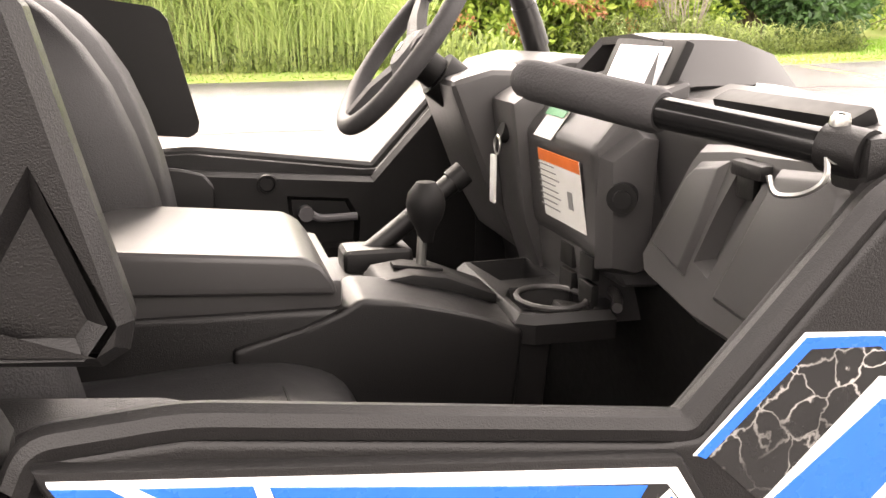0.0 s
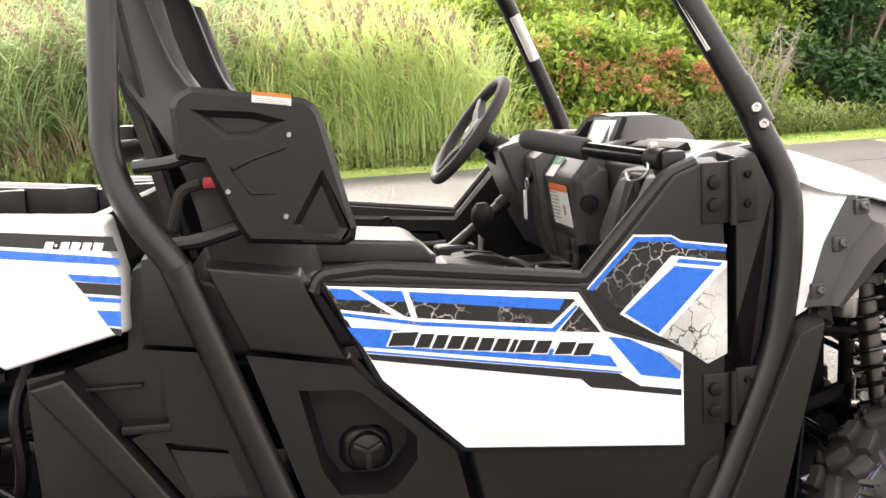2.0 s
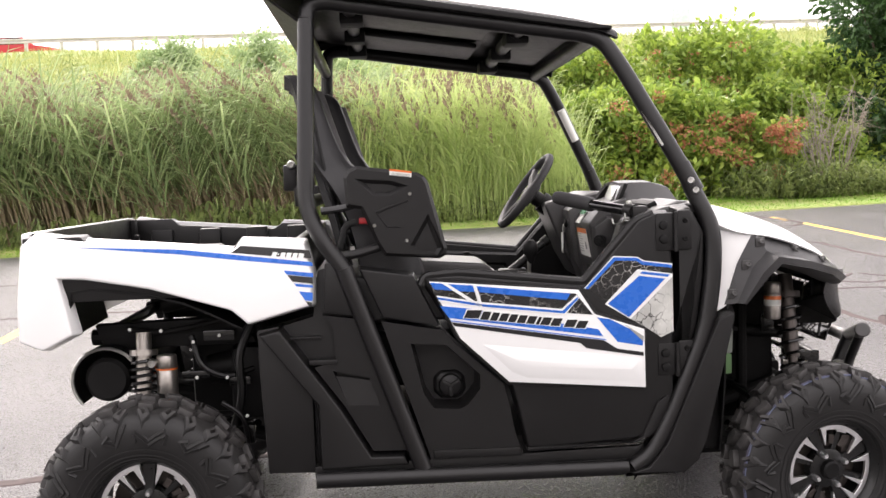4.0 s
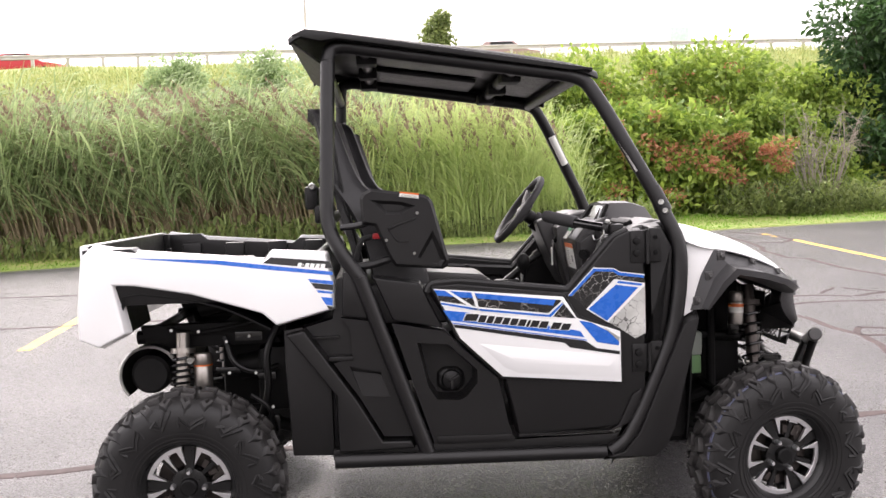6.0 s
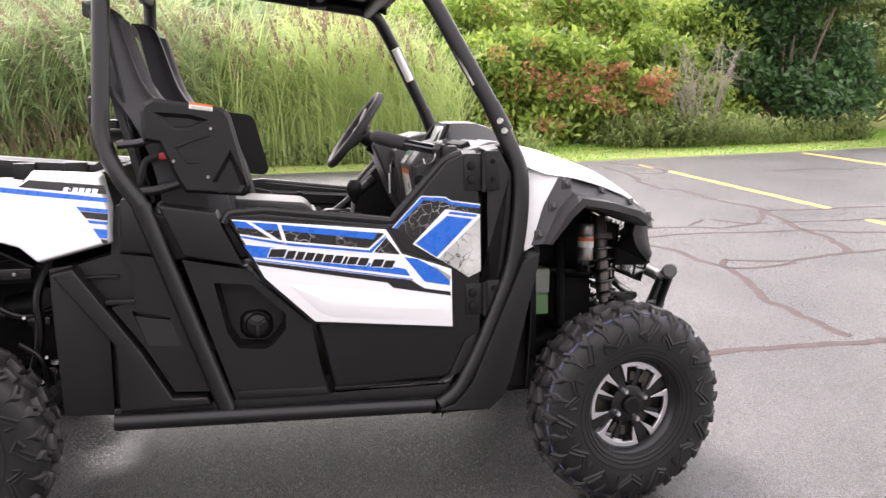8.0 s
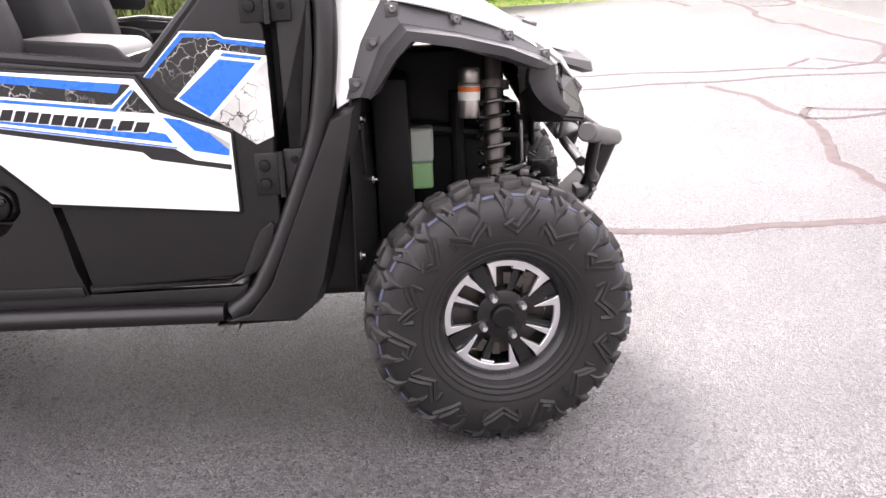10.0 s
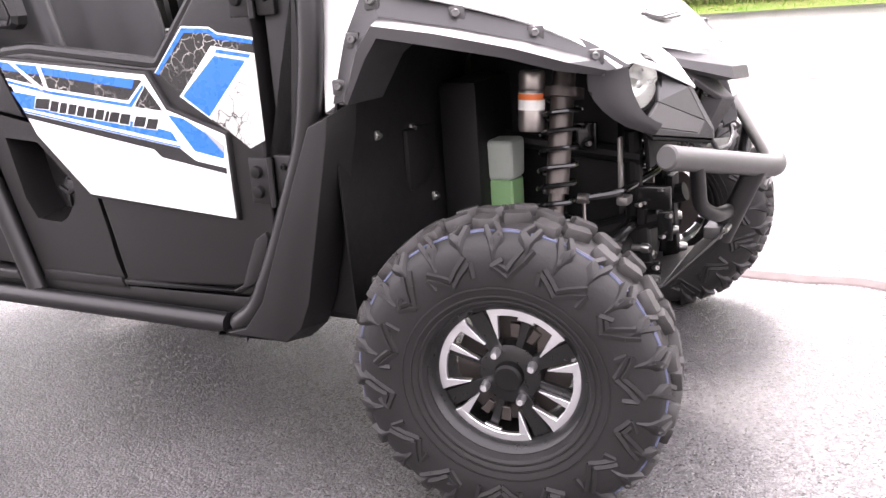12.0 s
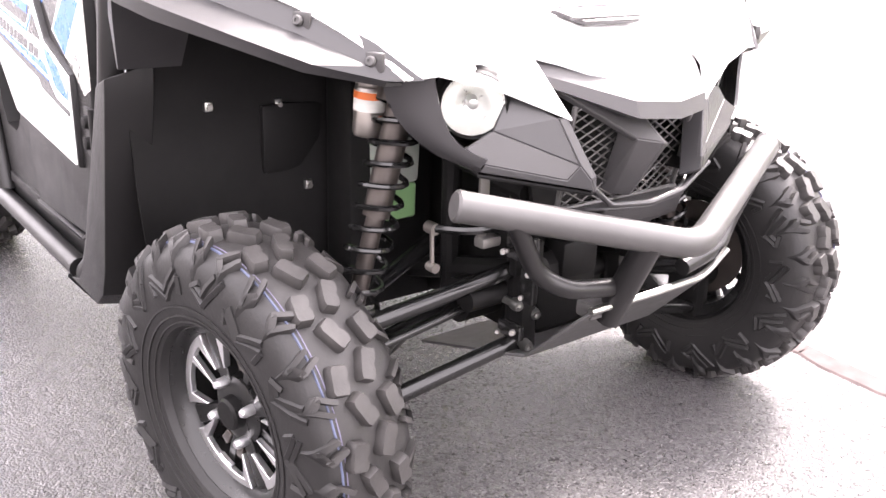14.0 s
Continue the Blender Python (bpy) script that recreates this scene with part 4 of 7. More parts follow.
def make_wheel(w, label, lines=True):
    """A wheel about the y axis, its outer face towards negative y."""
    h = w / 2
    f = -h * 0.66 + 0.022
    hub = part("wheel", join(
        lathe([(0.166, -h * 0.70), (0.168, -h * 0.62), (0.152, -h * 0.52), (0.146, f + 0.02), (0.144, h * 0.5), (0.166, h * 0.66), (0.158, h * 0.66), (0.138, h * 0.5), (0.139, f + 0.02), (0.147, -h * 0.58), (0.160, -h * 0.70)], 48, closed=True),
        lathe([(0, f + 0.03), (0.066, f + 0.03), (0.062, f + 0.008), (0.045, f + 0.002), (0, f + 0.002)], 32)), M_RIM, VEH, label)
    part("tyre", tyre_mesh(w), M_RUBBER, hub, "black knobbly all-terrain tyre")
    for yy, mt in ((-h * 0.66, "blue_line"), (-h * 0.585, "violet_line")) if lines else ():
        part("tread_line", lathe([(0.3045, yy - 0.0011), (0.3095 - (0.001 if mt == "blue_line" else 0), yy - 0.0008), (0.3098, yy + 0.0008), (0.305, yy + 0.0011)], 64), M_TREADBLUE if mt == "blue_line" else M_TREADVIOLET, hub, "thin painted colour line round the tread")
    for q in range(4):
        c = 70 + 90 * q
        # black spokes: wide ones between the claws, slim ones in their middle
        part("spoke", join(polar_bar(0.046, 0.142, c + 27, c + 63, c + 38, c + 52, f + 0.004, f + 0.026), polar_bar(0.050, 0.140, c - 8, c + 8, c - 4, c + 4, f + 0.012, f + 0.026)), M_RIM, hub)
        claw = [polar_bar(0.1285, 0.1445, c - 34, c + 34, c - 35, c + 35, f - 0.003, f + 0.008, 14),
                polar_bar(0.078, 0.130, c - 37, c - 35, c - 34, c - 25, f - 0.003, f + 0.010, 3),
                polar_bar(0.080, 0.130, c + 30.5, c + 32, c + 26, c + 34, f - 0.003, f + 0.010, 3)]
        if q % 2:
            claw.append(polar_bar(0.066, 0.132, c - 9, c - 7, c - 10, c - 3, f - 0.001, f + 0.010, 3))
        else:
            claw += [polar_bar(0.122, 0.131, c - 8, c + 9, c - 6, c + 7, f - 0.002, f + 0.008, 5)]
            part("spoke_boss", join(polar_bar(0.078, 0.108, c + 4, c + 16, c + 6, c + 17, f + 0.012, f + 0.022, 3), polar_bar(0.078, 0.108, c - 18, c - 8, c - 19, c - 9, f + 0.012, f + 0.022, 3)), M_SHOCKBODY, hub)
        part("machined_claw", join(*claw), M_MACHINED, hub, "bright machined wheel face segment")
        t = radians(c + 45)
        p = Vector((0.054 * math.cos(t), f - 0.008, 0.054 * math.sin(t)))
        part("lug_nut", lathe([(0, -0.012), (0.006, -0.012), (0.009, -0.006), (0.0095, 0.012), (0, 0.012)], 12, Matrix.Translation(p)), M_MACHINED, hub, "chromed wheel nut")
    part("hub_cap", lathe([(0, f - 0.018), (0.024, f - 0.018), (0.029, f - 0.014), (0.031, f + 0.004), (0, f + 0.004)], 28), M_UNDER, hub)
    part("brake_disc", lathe([(0.06, 0.0), (0.118, 0.0), (0.118, 0.006), (0.06, 0.006)], 40, closed=True), M_SHOCKBODY, hub, "dark steel brake disc behind the spokes")
    part("brake_caliper", box((0.085, 0.0, 0.062), (0.06, 0.05, 0.075), 0.008), M_SHOCKBODY, hub)
    return hub


M_TREADBLUE = mat("blue_tread_line", (0.085, 0.10, 0.165), 0.6, vary=0.2, scale=30)
M_TREADVIOLET = mat("violet_tread_line", (0.11, 0.10, 0.155), 0.6, vary=0.2, scale=30)
wheel_f = make_wheel(0.198, "front wheel, black alloy with machined segments")
wheel_r = make_wheel(0.235, "rear wheel, black alloy with machined segments", False)


def place_wheel(w, m, first=False):
    if first:
        w.matrix_basis = m
        return w
    c = copy_thing(w, m)
    c.parent = VEH
    return c


STEER = 9
place_wheel(wheel_f, pose(1.049, -0.652, 0.322, 0, 0, STEER), True)
place_wheel(wheel_f, pose(1.042, 0.575, 0.322, 0, 40, 180 + STEER))
place_wheel(wheel_r, pose(-1.05, -0.648, 0.322, 0, 28, 0), True)
place_wheel(wheel_r, pose(-1.05, 0.640, 0.322, 0, 70, 180))


# ---- roll cage and frame tubes ----
R = 0.0255
part("cage_tube", tube([(-0.436, -0.69, 1.018), (-0.505, -0.675, 1.115), (-0.547, -0.645, 1.21), (-0.525, -0.565, 1.775)], R, 14, 0.07), M_TUBE, VEH, both=True)
part("cage_tube", tube([(-0.525, -0.565, 1.775), (-0.518, -0.555, 1.822), (-0.47, -0.548, 1.832), (0.34, -0.545, 1.712), (0.395, -0.550, 1.690), (0.45, -0.570, 1.60), (0.622, -0.648, 1.262)], R, 14, 0.07), M_TUBE, VEH, both=True)
part("lower_post", tube([(-0.439, -0.693, 1.024), (-0.222, -0.700, 0.40)], 0.027, 14, 0), M_TUBE, VEH, both=True)
part("lower_post", tube([(0.618, -0.647, 1.272), (0.640, -0.655, 1.21), (0.688, -0.685, 1.10), (0.683, -0.695, 0.96), (0.655, -0.70, 0.79), (0.545, -0.705, 0.53), (0.48, -0.705, 0.415), (0.42, -0.705, 0.375)], 0.0265, 14, 0.06), M_TUBE, VEH, both=True)
part("collar", tube([(0.605, -0.641, 1.297), (0.645, -0.660, 1.212)], 0.0275, 16, 0), M_TUBE, VEH, both=True)
for zz in (0.0, 1.0):
    c = Vector((0.624 + 0.013 * zz, -0.679 - 0.004 * zz, 1.246 - 0.030 * zz))
    part("clamp_bolt", join(bolt_head(c, (-0.35, -0.93, 0.1), 0.011, 0.012)), M_CHROME, VEH, "bright zinc bolt", both=True)
part("rocker_tube", tube([(-0.545, -0.715, 0.392), (0.40, -0.715, 0.380)], 0.024, 14, 0), M_TUBE, VEH, both=True)
part("cross_tube", tube([(-0.395, -0.55, 1.820), (-0.385, 0.55, 1.820)], 0.022, 12, 0), M_TUBE, VEH)
part("cross_tube", tube([(0.135, -0.55, 1.742), (0.15, 0.55, 1.742)], 0.024, 12, 0), M_TUBE, VEH)
part("cross_tube", tube([(0.36, -0.55, 1.705), (0.36, 0.55, 1.705)], 0.024, 12, 0), M_TUBE, VEH)
part("cross_tube", tube([(-0.545, -0.64, 1.22), (-0.545, 0.64, 1.22)], 0.022, 12, 0), M_TUBE, VEH)
part("cross_tube", tube([(-0.53, -0.57, 1.74), (-0.53, 0.57, 1.74)], 0.022, 12, 0), M_TUBE, VEH)
for xx, zz in ((-0.39, 1.815), (0.14, 1.738)):
    for yy, ww in ((-0.40, 0.10), (0.0, 0.08), (0.40, 0.10)):
        part("roof_bracket", box((xx, yy, zz - 0.012), (0.075, ww, 0.045), 0.008), M_UNDER, VEH)


# ---- roof ----
def roof():
    """A moulded roof skin with turned-down edges, raised at the rear corners."""
    rows = []
    for x, z, wd in ((-0.655, 1.862, 0.62), (-0.60, 1.893, 0.615), (-0.50, 1.882, 0.60), (-0.2, 1.842, 0.592), (0.1, 1.800, 0.587), (0.32, 1.762, 0.580), (0.40, 1.742, 0.570), (0.44, 1.728, 0.555)):
        row = []
        for u in (-1, -0.965, -0.80, -0.5, -0.2, 0.2, 0.5, 0.80, 0.965, 1):
            drop = 0.030 if abs(u) == 1 else (0.004 if abs(u) > 0.9 else 0)
            rib = 0.012 if abs(u) == 0.5 and -0.55 < x < 0.35 else 0
            row.append((x, u * wd, z - drop + rib))
        rows.append(row)
    return sheet(rows, 0.012, 2)


roof_ob = part("roof", roof(), M_PLASTIC, VEH, "black moulded plastic roof panel", angle=50)
part("roof_edge", slab([(-0.655, 1.862), (-0.60, 1.888), (-0.50, 1.876), (0.42, 1.736), (0.42, 1.722), (0.34, 1.722), (-0.49, 1.846), (-0.545, 1.838)], -0.575, -0.615, 0.004, 0.004, lean=lambda x, z: max(0, x) * 0.08), M_PLASTIC, roof_ob, both=True)
part("roof_rear_lip", plate([(-0.66, -0.60, 1.85), (-0.66, 0.60, 1.85), (-0.545, 0.56, 1.765), (-0.545, -0.56, 1.765)], 0.008), M_PLASTIC, roof_ob)
part("roof_liner", join(box((-0.15, -0.27, 1.806), (0.44, 0.34, 0.02), 0.008, m=pose(0, 0, 0, 0, 8, 0)), box((-0.15, 0.27, 1.806), (0.44, 0.34, 0.02), 0.008, m=pose(0, 0, 0, 0, 8, 0)), box((0.25, 0, 1.745), (0.16, 0.7, 0.02), 0.008, m=pose(0, 0, 0, 0, 8, 0))), M_PLASTIC, roof_ob)


# ---- side panels and doors ----
def holed(poly, hole, y_back, y_face, y_floor, hole_inset=0.012, bevel=0.0):
    """A plate whose outer face has a recessed pocket."""
    bm = bmesh.new()
    o = [bm.verts.new((x, y_face, z)) for x, z in poly]
    i = [bm.verts.new((x, y_face, z)) for x, z in hole]
    eo = [bm.edges.new((o[k], o[(k + 1) % len(o)])) for k in range(len(o))]
    ei = [bm.edges.new((i[k], i[(k + 1) % len(i)])) for k in range(len(i))]
    bmesh.ops.triangle_fill(bm, use_beauty=True, use_dissolve=False, edges=eo + ei)
    fl = [bm.verts.new((x, y_floor, z)) for x, z in shrink(hole, hole_inset)]
    bk = [bm.verts.new((x, y_back, z)) for x, z in poly]
    for k in range(len(i)):
        q = (k + 1) % len(i)
        bm.faces.new((i[k], i[q], fl[q], fl[k]))
    bm.faces.new(fl)
    for k in range(len(o)):
        q = (k + 1) % len(o)
        bm.faces.new((o[k], o[q], bk[q], bk[k]))
    bmesh.ops.recalc_face_normals(bm, faces=bm.faces)
    return soften(bm, bevel, 1, 40)


def star_lobe(k):
    """One grip lobe of the filler cap."""
    a = radians(270 + 120 * k)
    c = Vector((-0.128 + 0.015 * math.cos(a), -0.634, 0.640 + 0.015 * math.sin(a)))
    bm = box((0, 0, 0), (0.036, 0.012, 0.014), 0.005)
    bmesh.ops.transform(bm, matrix=Matrix.Translation(c) @ Matrix.Rotation(-a, 4, "Y"), verts=bm.verts)
    return bm


# fixed quarter panel behind the door, with the filler recess
POCKET = [(-0.248, 0.788), (-0.140, 0.778), (-0.070, 0.712), (-0.042, 0.685), (-0.042, 0.640), (-0.080, 0.594), (-0.105, 0.581), (-0.185, 0.587), (-0.215, 0.635)]
quarter = part("quarter_panel", join(
    slab([(-0.400, 1.027), (-0.228, 1.000), (-0.205, 0.945), (-0.150, 0.830), (-0.332, 0.866)], -0.63, -0.702, 0.006, 0.005, 3),
    holed([(-0.334, 0.860), (-0.150, 0.824), (-0.118, 0.788), (0.030, 0.650), (0.048, 0.570), (0.060, 0.500), (0.085, 0.425), (-0.198, 0.428)], POCKET, -0.58, -0.692, -0.604, 0.010),
    slab([(-0.196, 0.463), (0.074, 0.459), (0.083, 0.427), (-0.192, 0.429)], -0.64, -0.6995, 0.004, 0.003)), M_PLASTIC, VEH, "black moulded quarter panel with a deep filler recess", both=True)
part("filler_cup", slab([(-0.184, 0.668), (-0.160, 0.690), (-0.104, 0.690), (-0.078, 0.668), (-0.074, 0.620), (-0.098, 0.592), (-0.160, 0.592), (-0.186, 0.620)], -0.598, -0.618, 0.014, 0.010, 3), M_PLASTIC, quarter)
part("filler_cap", join(lathe([(0, -0.634), (0.024, -0.633), (0.033, -0.628), (0.037, -0.616), (0.037, -0.604), (0, -0.604)], 28, Matrix.Translation((-0.128, 0, 0.640))),
                        *[star_lobe(k) for k in range(3)]), M_PLASTIC, quarter, "black filler cap with three lobes")

DOOR = [(-0.218, 0.985), (-0.190, 0.995), (-0.10, 0.998), (0.255, 0.955), (0.285, 0.955), (0.448, 1.140), (0.500, 1.160), (0.552, 1.160), (0.560, 1.00), (0.560, 0.60), (0.535, 0.52), (0.49, 0.475), (0.43, 0.455), (0.092, 0.440), (0.064, 0.570), (0.044, 0.655), (-0.108, 0.795)]
door = part("door", slab(DOOR, -0.655, -0.705, 0.010, 0.006, 3), M_PLASTIC, VEH, "black half door with white panel and blue graphics", both=True)
part("door_lip", tube([(-0.208, -0.692, 0.962), (-0.196, -0.690, 0.990), (-0.10, -0.688, 0.996), (0.262, -0.688, 0.953), (0.282, -0.688, 0.950), (0.445, -0.686, 1.130), (0.500, -0.684, 1.150)], 0.0155, 10, 0.02), M_PLASTIC, door, both=True)
part("door_flange", slab([(0.090, 0.459), (0.418, 0.459), (0.448, 0.474), (0.466, 0.513), (0.497, 0.578), (0.530, 0.600), (0.538, 0.585), (0.522, 0.520), (0.484, 0.474), (0.430, 0.450), (0.094, 0.441)], -0.69, -0.7130, 0.003, 0.003), M_PLASTIC, door, both=True)
part("door_panel_frame", slab([(-0.203, 0.988), (0.268, 0.943), (0.316, 0.866), (0.468, 0.812), (0.470, 0.615), (0.038, 0.650), (-0.112, 0.795)], -0.69, -0.716, 0.004, 0.004), M_PLASTIC, door)
PANEL = [(-0.189, 0.977), (0.262, 0.932), (0.308, 0.857), (0.460, 0.804), (0.461, 0.624), (0.043, 0.662), (-0.100, 0.800)]
part("door_panel", slab(PANEL, -0.712, -0.720, 0.001, 0.001), M_WHITE, door, "white painted door panel")
part("panel_bulge", slab([(-0.045, 0.785), (0.455, 0.722), (0.455, 0.640), (0.10, 0.668), (0.050, 0.690)], -0.719, -0.730, 0.040, 0.002), M_WHITE, door, "white moulded swage on the door")

# hinges
for zc, hh in ((1.095, 0.115), (0.705, 0.10)):
    hg = part("hinge", join(box((0.532, -0.703, zc), (0.058, 0.012, hh), 0.006), box((0.592, -0.700, zc + 0.004), (0.046, 0.014, hh * 1.05), 0.006), rod((0.563, -0.712, zc - hh * 0.52), (0.563, -0.712, zc + hh * 0.52), 0.007, 10)), M_PLASTIC, door, "black door hinge", both=True)
    for dz in (-0.022, 0.020):
        part("hinge_bolt", join(lathe([(0, -0.011), (0.006, -0.012), (0.012, -0.010), (0.014, 0), (0, 0)], 14, Matrix.Translation((0.526, -0.708, zc + dz)))), M_UNDER, hg)
        part("hinge_bolt", bolt_head((0.594, -0.708, zc + dz * 1.3 + 0.006), (0, -1, 0), 0.008, 0.006), M_UNDER, hg)
part("cowl_side", slab([(0.566, 1.170), (0.622, 1.178), (0.668, 1.09), (0.664, 0.96), (0.640, 0.80), (0.585, 0.655), (0.50, 0.46), (0.545, 0.52), (0.566, 0.60)], -0.60, -0.693, 0.012, 0.006), M_PLASTIC, VEH, both=True)

# panel between the rear fender and the rear post, and the rear mudguard
side = part("side_panel", join(
    slab([(-0.500, 1.045), (-0.470, 1.050), (-0.399, 0.874), (-0.508, 0.890)], -0.60, -0.697, 0.005, 0.004),
    holed([(-0.508, 0.885), (-0.397, 0.869), (-0.268, 0.462), (-0.372, 0.466), (-0.452, 0.606), (-0.538, 0.728), (-0.474, 0.748), (-0.476, 0.846)], [(-0.484, 0.716), (-0.378, 0.692), (-0.346, 0.604), (-0.444, 0.611)], -0.62, -0.690, -0.652, 0.004)), M_PLASTIC, VEH, "black moulded side panel with a stepped pocket", both=True, angle=20)
part("panel_step", plate([(-0.494, -0.680, 0.702), (-0.370, -0.680, 0.680), (-0.337, -0.6896, 0.598), (-0.450, -0.6896, 0.606)][::-1], 0.012, 0.0), M_PLASTIC, side, both=True)
part("panel_backing", slab([(-0.52, 1.02), (-0.478, 1.03), (-0.250, 0.43), (-0.545, 0.41), (-0.650, 0.85), (-0.540, 0.880)], -0.58, -0.655, 0.002, 0.003), M_PLASTIC, side, both=True)
part("panel_ledge", box((-0.512, -0.672, 0.744), (0.084, 0.046, 0.016), 0.004), M_PLASTIC, side, both=True)
part("panel_lip", box((-0.563, -0.664, 0.817), (0.094, 0.024, 0.007), 0.002), M_PLASTIC, side, both=True)
part("mudguard_bar", slab([(-0.716, 0.842), (-0.630, 0.862), (-0.540, 0.732), (-0.452, 0.604), (-0.372, 0.464), (-0.272, 0.462), (-0.250, 0.412), (-0.540, 0.408), (-0.542, 0.613)], -0.62, -0.712, 0.013, 0.006, 3), M_PLASTIC, VEH, "black moulded guard bar behind the rear wheel", both=True)
part("rear_mudguard", join(slab([(-0.708, 0.850), (-0.64, 0.86), (-0.545, 0.72), (-0.545, 0.400), (-0.693, 0.406), (-0.706, 0.72)], -0.655, -0.678, 0.004, 0.004),
                           sheet([[(-0.72, -0.30, 0.90), (-0.71, -0.55, 0.87), (-0.700, -0.665, 0.84)], [(-0.70, -0.30, 0.66), (-0.70, -0.55, 0.66), (-0.698, -0.665, 0.66)], [(-0.68, -0.30, 0.40), (-0.685, -0.55, 0.40), (-0.688, -0.665, 0.406)]], 0.006, 2)), M_PLASTIC, VEH, "black rear mudguard panel", both=True)
part("rocker_panel", slab([(-0.555, 0.43), (0.44, 0.44), (0.50, 0.47), (0.46, 0.39), (0.40, 0.372), (-0.555, 0.385)], -0.50, -0.690, 0.004, 0.004), M_PLASTIC, VEH, both=True)
part("front_step_guard", slab([(0.672, 0.835), (0.752, 0.868), (0.742, 0.80), (0.655, 0.45), (0.625, 0.385), (0.575, 0.345), (0.44, 0.345), (0.365, 0.352), (0.375, 0.374), (0.455, 0.395), (0.505, 0.455), (0.612, 0.70)], -0.655, -0.738, 0.016, 0.012, 3), M_PLASTIC, VEH, both=True)


# ---- cargo bed and rear fenders ----
REAR = [(-1.405, 0.95), (-1.392, 1.13), (-1.350, 1.165), (-1.19, 1.140), (-0.765, 1.100), (-0.742, 1.128), (-0.545, 1.116), (-0.522, 1.02), (-0.525, 0.912), (-0.728, 0.860), (-0.778, 0.905), (-1.015, 0.976), (-1.20, 1.010), (-1.262, 1.014), (-1.222, 0.855), (-1.320, 0.806), (-1.400, 0.838)]


def rear_lean(x, z):
    """The fender leans in towards its top and towards the tail."""
    return 0.13 * (z - 0.93) + 0.03 * (-0.53 - x)


rear_fender = part("rear_fender", slab(REAR, -0.645, -0.715, 0.012, 0.008, 3, lean=rear_lean), M_WHITE, VEH, "white glossy rear fender with blue stripe", both=True)
part("tailgate", join(box((-1.395, 0, 1.03), (0.03, 1.16, 0.26), 0.012), box((-1.375, 0, 0.88), (0.03, 1.10, 0.10), 0.01)), M_WHITE, VEH, "white tailgate")
part("tail_lamp", slab([(-1.416, 0.97), (-1.410, 1.08), (-1.385, 1.08), (-1.39, 0.96)], -0.50, -0.585, 0.004, 0.003), M_TAIL, VEH, "narrow red tail lamp", both=True)
bed = part("cargo_bed", join(box((-0.98, 0, 0.955), (0.84, 1.16, 0.02), 0.004), box((-0.575, 0, 1.03), (0.03, 1.18, 0.17), 0.008), box((-1.372, 0, 1.06), (0.02, 1.14, 0.20), 0.008)), M_PLASTIC, VEH, "black plastic cargo bed")
for xx in (-1.25, -1.05, -0.85, -0.68):
    part("bed_rib", box((xx, 0.565, 1.03), (0.09, 0.03, 0.15), 0.01), M_PLASTIC, bed)
    part("bed_rib", box((xx, -0.565, 1.03), (0.09, 0.03, 0.15), 0.01), M_PLASTIC, bed)
part("bed_wall", slab([(-1.38, 0.95), (-1.38, 1.15), (-1.21, 1.150), (-1.18, 1.122), (-0.78, 1.092), (-0.745, 1.115), (-0.56, 1.105), (-0.56, 0.95)], -0.572, -0.655, 0.003, 0.005), M_PLASTIC, bed, both=True)
part("bed_latch", join(box((-1.355, 0.50, 1.11), (0.03, 0.04, 0.09), 0.006), box((-1.335, 0.47, 1.075), (0.02, 0.03, 0.03), 0.004)), M_UNDER, bed)
part("bed_latch", join(box((-1.355, -0.50, 1.11), (0.03, 0.04, 0.09), 0.006), box((-1.335, -0.47, 1.075), (0.02, 0.03, 0.03), 0.004)), M_UNDER, bed)
part("rear_inner_fender", sheet([[(x, y, z + 0.02 * (y + 0.35)) for y in (-0.66, -0.5, -0.34)] for x, z in ((-1.24, 0.86), (-1.25, 0.99), (-1.1, 0.985), (-0.92, 0.945), (-0.75, 0.86))], 0.006, 2), M_UNDER, VEH, both=True)


# ---- hood and front fenders ----
def hood():
    rows = []
    for x, zc, zk, yk, ye, ze in ((0.670, 1.186, 1.178, 0.585, 0.672, 1.125), (0.76, 1.170, 1.156, 0.575, 0.694, 1.085), (0.86, 1.138, 1.124, 0.560, 0.684, 1.068), (0.97, 1.090, 1.082, 0.525, 0.632, 1.036), (1.085, 1.028, 1.020, 0.465, 0.556, 0.992), (1.165, 0.978, 0.962, 0.410, 0.496, 0.944)):
        half = [(x, 0.0, zc), (x, 0.10, zc + 0.002), (x, 0.20, zc - 0.010), (x, 0.32, (zc + zk) / 2 - 0.004), (x, yk, zk), (x, (yk + ye) / 2 + 0.018, zk - 0.35 * (zk - ze)), (x, ye, ze)]
        rows.append([(p[0], -p[1], p[2]) for p in half[::-1]] + half[1:])
    half = [(1.335, 0.0, 0.890), (1.325, 0.10, 0.886), (1.245, 0.20, 0.916), (1.235, 0.30, 0.915), (1.232, 0.36, 0.910), (1.226, 0.41, 0.905), (1.220, 0.448, 0.893)]
    rows.append([(p[0], -p[1], p[2]) for p in half[::-1]] + half[1:])
    return sheet(rows, 0.005, 3)


hood_ob = part("hood", hood(), M_WHITE, VEH, "white glossy hood with a small mesh vent", angle=40)
part("front_fender", slab([(0.690, 0.832), (0.684, 1.165), (0.73, 1.150), (0.80, 1.125), (0.86, 1.090), (0.83, 1.06), (0.745, 0.862)], -0.655, -0.690, 0.006, 0.005, lean=lambda x, z: 0.45 * max(0, z - 1.06)), M_WHITE, VEH, "white glossy front fender", both=True)


